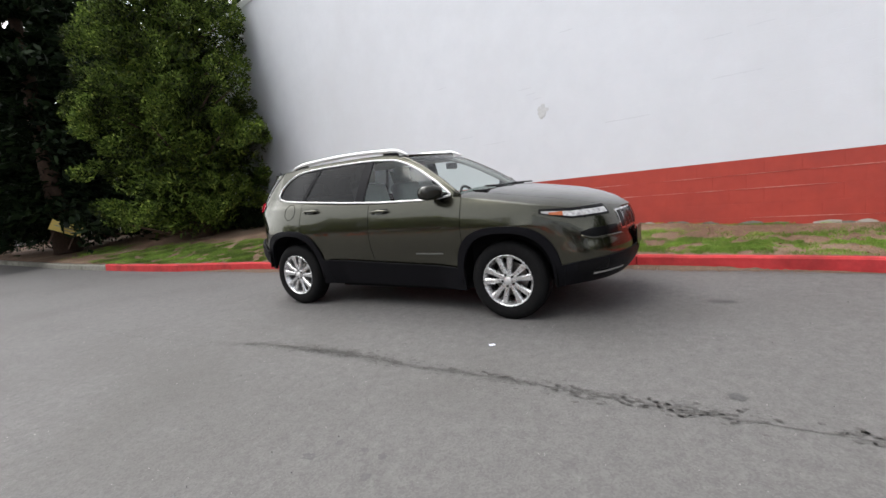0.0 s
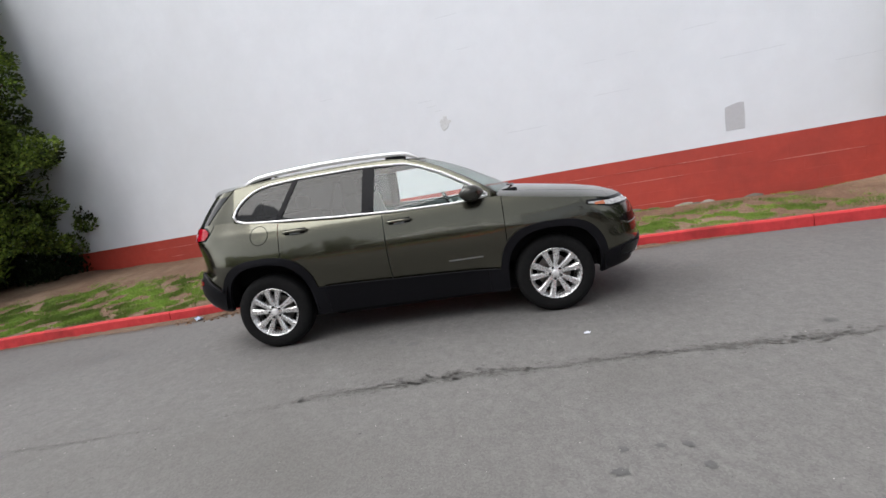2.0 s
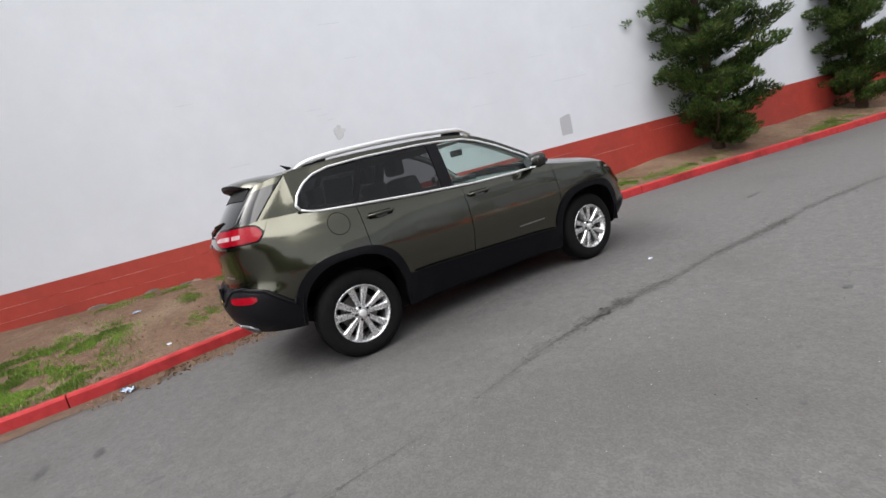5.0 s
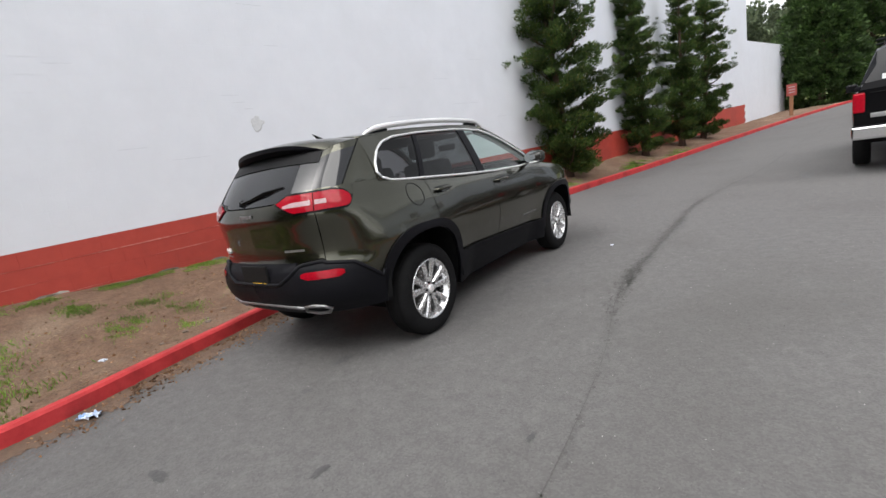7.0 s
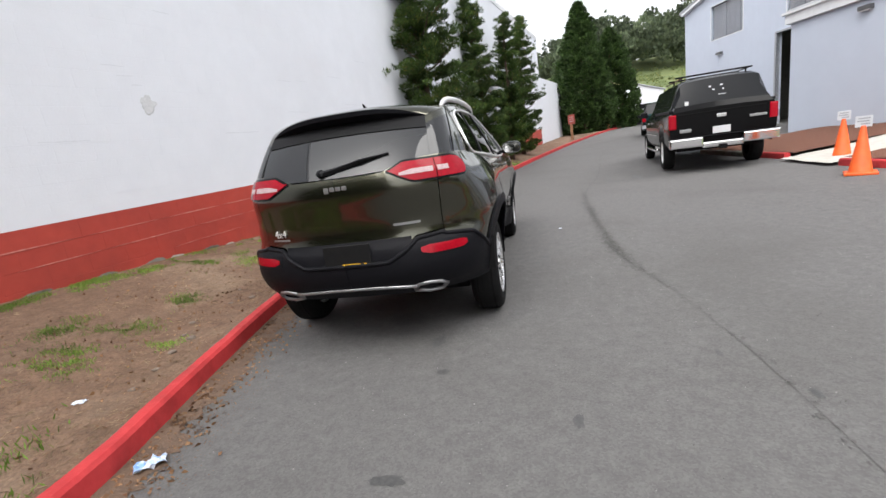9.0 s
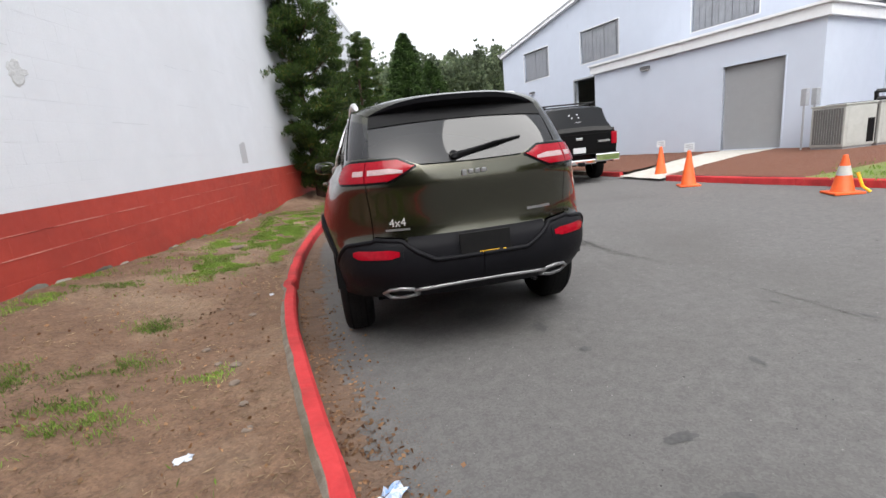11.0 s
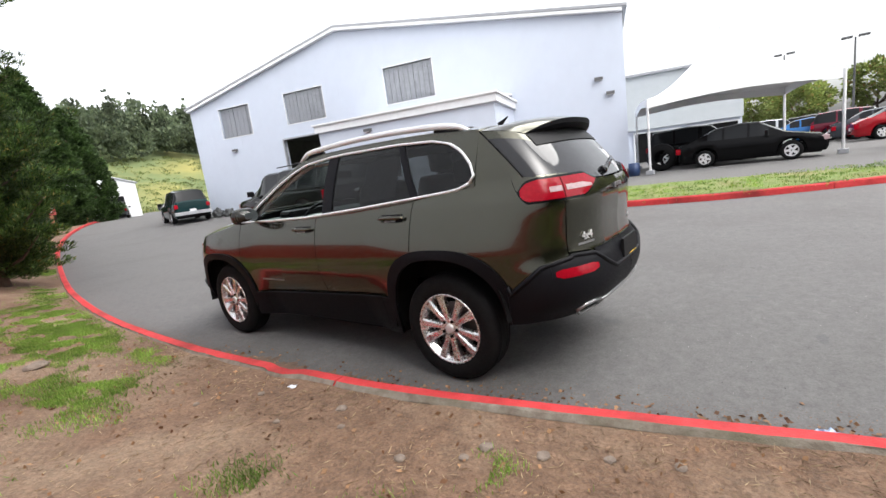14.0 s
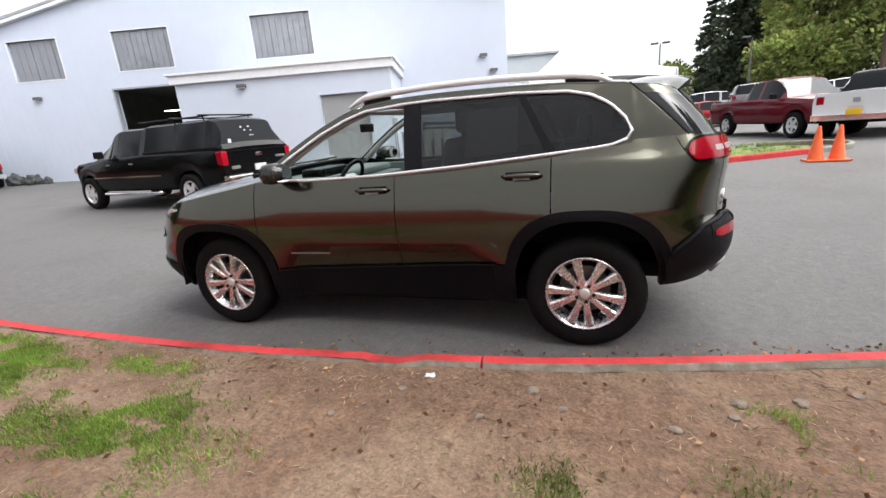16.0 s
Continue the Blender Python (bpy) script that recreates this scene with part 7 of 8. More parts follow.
def stain(x, y, rx, ry, seed, material=OIL, turn=0.0):
    rng = random.Random(seed)
    n = 20
    verts = [(x, y, gz(x, y) + 0.003)]
    for k in range(n):
        q = 2 * math.pi * k / n
        r = rng.uniform(0.55, 1.0)
        a, b = rx * r * math.cos(q), ry * r * math.sin(q)
        a, b = a * math.cos(turn) - b * math.sin(turn), a * math.sin(turn) + b * math.cos(turn)
        verts.append((x + a, y + b, gz(x + a, y + b) + 0.003))
    tagged(pyobj("oil_stain", verts, [(0, 1 + k, 1 + (k + 1) % n) for k in range(n)], material), "dark oil stain on the asphalt", "stain", kind="structure")


for i, (x, y, rx, ry) in enumerate(((-0.03, 3.0, 0.06, 0.14), (3.1, 1.15, 0.035, 0.055), (2.95, 1.21, 0.025, 0.03), (2.95, 1.38, 0.02, 0.03), (2.96, 1.5, 0.03, 0.03), (3.11, 1.52, 0.035, 0.03), (1.81, 3.0, 0.05, 0.05), (1.24, 0.0, 0.05, 0.06),
                                    (1.15, -0.2, 0.04, 0.05), (0.42, -3.64, 0.14, 0.05), (0.56, -2.42, 0.05, 0.04), (0.5, -3.3, 0.1, 0.04), (0.1, -1.55, 0.22, 0.16), (-0.1, -1.2, 0.25, 0.2), (1.3, -2.9, 0.03, 0.08), (2.35, -2.7, 0.03, 0.06), (2.1, -2.3, 0.02, 0.05), (3.2, 0.2, 0.02, 0.03),
                                    (0.45, -2.0, 0.06, 0.12), (2.6, -0.9, 0.02, 0.02), (3.4, -0.3, 0.02, 0.025), (0.75, -3.9, 0.1, 0.03), (3.05, 2.3, 0.03, 0.05), (1.1, 4.3, 0.05, 0.2), (0.9, 5.4, 0.05, 0.25), (3.6, 6.5, 0.1, 0.5), (-0.6, -6.2, 0.12, 0.3), (-0.1, -7.5, 0.1, 0.4))):
    stain(x, y, rx, ry, 30 + i)
def gutter_dirt():
    """Damp soil and crumbs washed along the kerb."""
    ky, kx = [p[1] for p in KERB], [p[0] for p in KERB]
    verts, ys = [], np.arange(-6.5, 4.5, 0.03)
    for y in ys:
        x = float(np.interp(y, ky, kx))
        w = table([(-6.5, 0.0), (-5.5, 0.10), (-3.5, 0.18), (-2, 0.26), (-0.5, 0.30), (1, 0.24), (3, 0.14), (4.5, 0.0)], y)
        w = max(0.004, w * (0.75 + 0.6 * noise.noise((y * 1.3, 0, 3)) + 0.5 * noise.noise((y * 7, 2, 3)) + 0.5 * noise.noise((y * 25, 5, 3))))
        heap = 0.004 + 0.03 * smooth01(w / 0.12)
        verts += [(x - 0.01, y, heap), (x + 0.3 * w, y, 0.5 * heap + 0.002), (x + w, y, 0.0034)]
    faces = [(3 * i + k, 3 * i + k + 1, 3 * i + k + 4, 3 * i + k + 3) for i in range(len(ys) - 1) for k in (0, 1)]
    tagged(pyobj("gutter_dirt", verts, faces, GUTTER_DIRT), "strip of damp brown soil along the kerb", "dirt", kind="structure")
    rng = np.random.default_rng(14)
    verts, faces = [], []
    for k in range(11000):
        y = rng.uniform(-6.0, 3.8)
        w = table([(-6, 0.08), (-4.6, 0.12), (-2, 0.22), (-0.5, 0.25), (1, 0.18), (4.5, 0.08)], y)
        x = float(np.interp(y, ky, kx)) + 0.02 + abs(rng.normal()) * w
        r, q0, n = rng.uniform(0.002, 0.006), rng.uniform(0, 6), len(verts)
        for i in range(5):
            q = q0 + i * 2 * math.pi / 5
            a = r * rng.uniform(0.5, 1.2)
            verts.append((x + a * math.cos(q), y + a * math.sin(q), 0.0046))
        faces.append(tuple(range(n, n + 5)))
    tagged(pyobj("gutter_crumbs", verts, faces, GUTTER_DIRT), "crumbs of soil scattered beside the kerb", "dirt", kind="stuff")


gutter_dirt()

# ---- other vehicles ----
TINT = mat("car_glass", (0.016, 0.017, 0.019), None, rough=0.08, spec=0.1)
FRONT_GLASS = mat("car_windscreen", (0.05, 0.055, 0.055), None, rough=0.03, spec=0.9)


def car_paint(name, c, metal=0.3):
    return mat(name, c, None, rough=0.12, metal=0.0, spec=0.12 if max(c) < 0.01 else 0.3)


def small_wheel(parent, x, y, r, width, rim):
    side = 1 if x > 0 else -1
    w = obj("wheel", lathe(bmesh.new(), [(-width / 2, r * 0.6), (-width / 2, r * 0.92), (-width * 0.35, r), (width * 0.35, r), (width / 2, r * 0.92), (width / 2, r * 0.66), (width * 0.42, r * 0.64)], steps=28), RUBBER, parent, smooth=True)
    w.location = (x, y, r)
    w.rotation_euler = (0.3 * y, 0, 0 if side > 0 else math.pi)
    bm = lathe(bmesh.new(), [(width * 0.1, r * 0.60), (width * 0.45, r * 0.64), (width * 0.46, r * 0.58), (width * 0.3, r * 0.54)], steps=24)
    for k in range(5):
        q = 2 * math.pi * k / 5
        box(bm, (width * 0.28, -0.045, 0.02), (width * 0.42, 0.045, r * 0.6), Matrix.Rotation(q, 4, "X"))
    obj("rim", bm, rim, w)
    obj("brake", lathe(bmesh.new(), [(width * 0.15, 0.001), (width * 0.15, r * 0.6)], steps=20), DARK, w)


def vehicle(name, label, at, turn, paint, L, W, sill, belt, roof, axles, r, pillars=(), rear_glass=True, parts=(), category="car", group="", square=False, lamps=True):
    """A lofted road vehicle, nose along its own +y."""
    x0, y0 = at
    car = empty(name, pose(x0, y0, gz(x0, y0), 0, 0, turn), label=label, category=category, group=group)
    ys = set(np.linspace(-L / 2, L / 2, 66))
    for a in axles:
        ys |= set(a + (r + 0.07) * np.sin(np.linspace(-1.57, 1.57, 15)))
    ys = sorted(y for y in ys if abs(y) <= L / 2)
    rows, N = [], 9
    for y in ys:
        e = abs(y) / (L / 2)
        draw = 0.12 if square and y < 0 else 1.0
        w = W / 2 * (1 - draw * (0.16 * e**6 + 0.10 * max(0, e - 0.96) / 0.04))
        zb, zr = table(belt, y), table(roof, y)
        c = smooth01((zr - zb) / 0.35)
        zs = max(sill, *((r + math.sqrt(max(0, (r + 0.07) ** 2 - (y - a) ** 2)) if abs(y - a) < r + 0.07 else 0) for a in axles))
        if e > 0.97:
            zs += (e - 0.97) * 4
        mid = zs + 0.55 * (zb - zs)
        wr = w * (0.93 - 0.20 * c)
        rows.append([(w * 0.93, y, zs), (w * 0.985, y, zs + 0.2 * (zb - zs)), (w, y, mid), (w * 0.985, y, zb - 0.06), (w * 0.945, y, zb), (wr, y, zb + (zr - zb) * 0.93), (wr * 0.86, y, zr), (wr * 0.45, y, zr + 0.02), (0, y, zr + 0.025)])
    verts = [p for row in rows for p in row] + [(-a, b, c) for row in rows for a, b, c in row]
    half = len(rows) * N
    body, sides, front, back = [], [[], []], [], []
    for i in range(len(rows) - 1):
        ym = (ys[i] + ys[i + 1]) / 2
        zb, zr = table(belt, ym), table(roof, ym)
        slope = (table(roof, ys[i + 1]) - table(roof, ys[i])) / (ys[i + 1] - ys[i])
        for k in range(N - 1):
            q = (i * N + k, i * N + k + 1, (i + 1) * N + k + 1, (i + 1) * N + k)
            for s in (0, 1):
                f = tuple(v + s * half for v in q)
                f = f[::-1] if not s else f
                tall = zr - zb > 0.30
                if k == 4 and tall and not any(abs(ym - p) < 0.05 for p in pillars):
                    sides[s].append(f)
                elif k >= 5 and slope < -0.42 and zr - zb > 0.08:
                    front.append(f)
                elif k >= 5 and slope > 0.42 and zr - zb > 0.08 and rear_glass:
                    back.append(f)
                else:
                    body.append(f)
    for i in (0, len(rows) - 1):
        ring = [i * N + k for k in range(N)] + [i * N + k + half for k in reversed(range(N - 1))]
        body.append(tuple(ring) if i == 0 else tuple(ring[::-1]))

    def piece(n, fs, m):
        if not fs:
            return
        used = sorted({v for f in fs for v in f})
        at_ = {v: i for i, v in enumerate(used)}
        bm = bmesh.new()
        vs = [bm.verts.new(verts[v]) for v in used]
        for f in fs:
            bm.faces.new([vs[at_[v]] for v in f])
        bmesh.ops.remove_doubles(bm, verts=bm.verts, dist=0.001)
        for e in bm.edges:
            if len(e.link_faces) == 2 and e.calc_face_angle(0) > radians(35):
                e.smooth = False
        obj(n, bm, m, car, smooth=True)

    piece("body", body, paint)
    for fs in sides:
        fs.sort(key=lambda f: sum(verts[v][1] for v in f))
        run = []
        for f in fs:
            if run and min(verts[v][1] for v in f) > max(verts[v][1] for v in run[-1]) + 0.005:
                piece("side_window", run, TINT)
                run = []
            run.append(f)
        piece("side_window", run, TINT)
    piece("windscreen", front, FRONT_GLASS)
    piece("rear_window", back, TINT)
    obj("underbody", boxes(((-W * 0.40, -L * 0.46, sill - 0.05), (W * 0.40, L * 0.46, sill + 0.3))), DARK, car)
    rim = SILVER
    for a in axles:
        for s in (-1, 1):
            small_wheel(car, s * (W / 2 - 0.13), a, r, 0.24, rim)
    zt = table(belt, -L / 2 + 0.1)
    for s in (-1, 1):
        lamps and obj("tail_lamp", boxes(((s * W * 0.40 - 0.09, -L / 2 - 0.015, zt - 0.28), (s * W * 0.40 + 0.09, -L / 2 + 0.16, zt - 0.06)), bevel=0.02), RED_LENS, car)
        zf = table(belt, L / 2 - 0.25)
        obj("head_lamp", boxes(((s * W * 0.36 - 0.14, L / 2 - 0.30, zf - 0.20), (s * W * 0.36 + 0.14, L / 2 + 0.006, zf - 0.04)), bevel=0.02), CLEAR_LENS, car)
        ym = next((y for y in np.linspace(L / 2, -L / 2, 200) if table(roof, y) - table(belt, y) > 0.3), 0)
        obj("wing_mirror", boxes(((s * (W / 2 + 0.10) - 0.10, ym - 0.12, table(belt, ym) + 0.02), (s * (W / 2 + 0.10) + 0.10, ym - 0.02, table(belt, ym) + 0.19)), bevel=0.03), GLOSS_BLACK, car)
    obj("number_plate", boxes(((-0.16, -L / 2 - 0.03, sill + 0.28), (0.16, -L / 2 + 0.005, sill + 0.42))), mat("plate", (0.6, 0.6, 0.62), (0.5, 0.5, 0.52), 30, 0.5), car)
    for n, lo, hi, m in parts:
        obj(n, boxes((lo, hi), bevel=0.015), m, car)
    return car


PICK_BELT = [(-2.9, 1.25), (-0.7, 1.28), (0.9, 1.25), (1.4, 1.2), (2.75, 1.10), (2.9, 0.98)]
PICK_ROOF = [(-2.9, 1.27), (-0.85, 1.30), (-0.74, 1.62), (-0.55, 1.86), (0.5, 1.90), (0.75, 1.82), (1.45, 1.25), (2.75, 1.14), (2.9, 1.0)]
bumper = lambda z: ("rear_bumper", (-0.95, -3.03, z), (0.95, -2.88, z + 0.17), CHROME)


def canopy_truck():
    """Long-bed pickup with a fitted canopy, chrome bumper and a light roof rack."""
    belt = [(-2.975, 1.28), (-0.2, 1.30), (1.35, 1.27), (1.7, 1.22), (2.8, 1.13), (2.975, 0.98)]
    roof = [(-2.975, 1.30), (-2.91, 1.33), (-2.72, 1.89), (-2.5, 1.95), (-0.32, 1.95), (-0.2, 1.92), (0.75, 1.93), (0.98, 1.84), (1.66, 1.25), (2.8, 1.16), (2.975, 1.0)]
    t = vehicle("pickup_truck", "black crew-cab pickup with a canopy and roof rack", (5.53, 8.71), -8, car_paint("black_paint", (0.004, 0.004, 0.0045)), 5.95, 2.02, 0.50, belt, roof, (-1.775, 2.225), 0.41,
                (-0.15, -0.22, -0.29, -1.42, -2.45, -2.52, 0.62, 0.69), True, (), category="pickup", square=True, lamps=False)
    for name, lo, hi, m in (("tow_hitch", (-0.06, -3.2, 0.46), (0.06, -2.98, 0.55), DARK), ("tailgate_line", (-0.80, -2.99, 1.235), (0.80, -2.965, 1.25), DARK),
                            ("tailgate_handle", (-0.09, -3.0, 1.10), (0.09, -2.965, 1.17), CHROME), ("name_badge", (0.50, -2.995, 1.02), (0.80, -2.97, 1.07), SATIN), ("name_badge", (-0.78, -2.995, 0.86), (-0.56, -2.97, 0.93), SATIN)):
        obj(name, boxes((lo, hi), bevel=0.008), m, t)
    bump = obj("rear_bumper", boxes(((-1.0, -3.13, 0.54), (-0.36, -2.94, 0.74)), ((0.36, -3.13, 0.54), (1.0, -2.94, 0.74)), ((-0.38, -3.10, 0.50), (0.38, -2.94, 0.62)), bevel=0.03), CHROME, t)
    obj("step_pad", boxes(((-0.98, -3.11, 0.742), (0.98, -2.95, 0.752))), BLACK_PLASTIC, bump)
    for s in (-1, 1):
        obj("corner_lamp", boxes(((s * 0.915 - 0.075, -2.995, 0.95), (s * 0.915 + 0.075, -2.80, 1.26)), bevel=0.03), RED_LENS, t)
        obj("side_strip", boxes(((s * 1.005 - 0.01, -0.9, 0.80), (s * 1.005 + 0.01, 1.85, 0.825))), CHROME, t)
        obj("side_step", tube(bmesh.new(), [(s * 0.97, -0.75, 0.42), (s * 0.99, -0.6, 0.40), (s * 0.99, 1.5, 0.40), (s * 0.97, 1.65, 0.42)], 0.045, 10), CHROME, t, smooth=True)
        obj("canopy_rail", boxes(((s * 0.93 - 0.035, -2.88, 1.30), (s * 0.93 + 0.035, -0.3, 1.36)), bevel=0.015), BLACK_PLASTIC, t)
        obj("rack_rail", tube(bmesh.new(), [(s * 0.62, -2.35, 2.03), (s * 0.62, 0.1, 2.05)], 0.018, 6), GLOSS_BLACK, t)
        for y in (-2.2, -1.2):
            obj("rack_foot", tube(bmesh.new(), [(s * 0.62, y, 1.93), (s * 0.62, y, 2.03)], 0.016, 6), GLOSS_BLACK, t)
        for y in (0.1, 1.05):
            obj("door_handle", boxes(((s * 1.0 - 0.02, y, 1.10), (s * 1.0 + 0.02, y + 0.16, 1.135)), bevel=0.008), SATIN, t)
    for y in (-1.2, -2.2):
        obj("rack_bar", tube(bmesh.new(), [(-0.74, y, 2.055), (0.74, y, 2.055)], 0.02, 8), GLOSS_BLACK, t)
    # stickers on the lifting rear window: each lies on the sloped pane
    for x, z, w, h in ((-0.19, 1.73, 0.04, 0.03), (0.02, 1.74, 0.045, 0.025), (-0.13, 1.66, 0.05, 0.025), (0.05, 1.65, 0.035, 0.03), (-0.03, 1.55, 0.14, 0.018), (-0.66, 1.42, 0.07, 0.08)):
        y = -2.91 + (z - 1.33) / 0.56 * 0.19 - 0.006
        obj("window_sticker", boxes(((x, y, z), (x + w, y + 0.012, z + h))), TRIM, t)


canopy_truck()
vehicle("pickup_truck", "dark red crew-cab pickup in the car park", (15.6, -8.2), 105, car_paint("dark_red_paint", (0.105, 0.006, 0.012)), 5.8, 2.0, 0.48, PICK_BELT, PICK_ROOF, (-1.72, 1.86), 0.40, (-0.72, 0.1), True, (bumper(0.52),), category="pickup", square=True)
vehicle("pickup_truck", "white pickup with a yellow plate seen from behind", (14.2, -10.35), -128, car_paint("white_paint", (0.7, 0.7, 0.71), 0.0), 5.8, 2.0, 0.48, PICK_BELT, PICK_ROOF, (-1.72, 1.86), 0.40, (-0.72, 0.1), True,
        (bumper(0.52), ("plate_cover", (-0.17, -3.06, 0.66), (0.17, -3.03, 0.83), YELLOW), ("tailgate_emblem", (-0.08, -2.93, 1.0), (0.08, -2.90, 1.12), GREY_TRIM)), category="pickup", square=True)
SED_BELT = [(-2.28, 0.80), (-1.9, 0.98), (-1.2, 0.97), (0.9, 0.92), (1.6, 0.86), (2.1, 0.74), (2.28, 0.62)]
SED_ROOF = [(-2.28, 0.82), (-1.85, 1.0), (-1.70, 1.02), (-0.98, 1.38), (-0.2, 1.46), (0.35, 1.42), (1.12, 0.98), (1.3, 0.93), (2.1, 0.77), (2.28, 0.64)]
vehicle("sedan", "black four-door sedan parked before the tent", (17.45, -2.35), 178, car_paint("black_sedan_paint", (0.004, 0.004, 0.0045)), 4.56, 1.78, 0.22, SED_BELT, SED_ROOF, (-1.30, 1.30), 0.32, (-0.72, 0.05), True, ())
VAN_BELT = [(-2.5, 1.05), (-1, 1.04), (1.0, 1.0), (1.6, 0.98), (2.3, 0.82), (2.5, 0.65)]
VAN_ROOF = [(-2.5, 1.07), (-2.44, 1.1), (-2.2, 1.68), (-1.2, 1.77), (0.2, 1.74), (0.5, 1.66), (1.45, 1.03), (2.3, 0.86), (2.5, 0.68)]
vehicle("minivan", "dark green minivan seen from behind", (8.75, 24.5), -14, car_paint("dark_green_paint", (0.008, 0.026, 0.028)), 5.0, 1.95, 0.28, VAN_BELT, VAN_ROOF, (-1.5, 1.5), 0.34, (-1.3, -0.2), True, (("rear_bumper", (-0.9, -2.58, 0.40), (0.9, -2.45, 0.58), GREY_TRIM),))
SUV_BELT = [(-2.25, 1.02), (1.0, 1.0), (1.5, 0.98), (2.1, 0.86), (2.25, 0.7)]
SUV_ROOF = [(-2.25, 1.04), (-2.2, 1.08), (-1.95, 1.6), (-0.6, 1.68), (0.3, 1.62), (1.05, 1.03), (2.1, 0.9), (2.25, 0.72)]
LOT = [("blue", (0.02, 0.12, 0.34), 33.0, -5.2, 80, 0), ("maroon", (0.10, 0.008, 0.02), 32.0, -7.2, 78, 1), ("dark grey", (0.04, 0.045, 0.055), 29.5, -7.9, 82, 0), ("bright red", (0.26, 0.008, 0.014), 26.5, -8.4, 84, 0),
       ("silver", (0.42, 0.43, 0.45), 36.0, -3.5, 80, 1), ("black", (0.012, 0.012, 0.014), 37.0, -6.0, 80, 1), ("white", (0.62, 0.62, 0.63), 41.0, -4.0, 80, 0), ("silver", (0.36, 0.37, 0.39), 34.5, -11.0, 75, 1), ("grey", (0.16, 0.17, 0.18), 31.0, -13.0, 75, 1),
       ("white", (0.6, 0.6, 0.62), 28.0, -15.5, 70, 0), ("black", (0.012, 0.012, 0.014), 24.5, -16.5, 60, 1), ("silver", (0.4, 0.41, 0.43), 38.0, -14.0, 75, 0), ("white", (0.62, 0.62, 0.63), 44.0, -9.0, 80, 1), ("silver", (0.4, 0.41, 0.42), 22.5, 0.2, 185, 0), ("grey", (0.2, 0.21, 0.22), 27.5, -19.5, 60, 1), ("dark blue", (0.02, 0.03, 0.08), 33, -18, 70, 0)]
for i, (n, c, x, y, a, kind_) in enumerate(LOT):
    if kind_:
        vehicle("parked_suv", f"{n} sport utility vehicle in a row of the car park", (x, y), a + 100, car_paint(f"{n}_lot_paint", c), 4.5, 1.85, 0.3, SUV_BELT, SUV_ROOF, (-1.35, 1.35), 0.36, (-1.1, -0.1), True, (), group="cars in the car park")
    else:
        vehicle("parked_sedan", f"{n} sedan in a row of the car park", (x, y), a + 100, car_paint(f"{n}_lot_paint", c), 4.56, 1.78, 0.22, SED_BELT, SED_ROOF, (-1.30, 1.30), 0.32, (-0.72, 0.05), True, (), group="cars in the car park")
vehicle("parked_suv", "dark sport utility vehicle under the tent", (20.3, -0.6), 186, car_paint("tent_suv_paint", (0.005, 0.005, 0.006)), 4.5, 1.85, 0.3, SUV_BELT, SUV_ROOF, (-1.35, 1.35), 0.36, (-1.1, -0.1), True, ())
for i, (x, y, a) in enumerate(((13.2, 49.5, -20), (17.5, 45, -30), (19.5, 50, 60))):
    vehicle("far_car", "small dark car parked at the end of the drive", (x, y), a, car_paint("far_car_paint", (0.05, 0.055, 0.06)), 4.5, 1.85, 0.3, SUV_BELT, SUV_ROOF, (-1.35, 1.35), 0.36, (-1.1, -0.1), True, (), group="cars at the end of the drive")


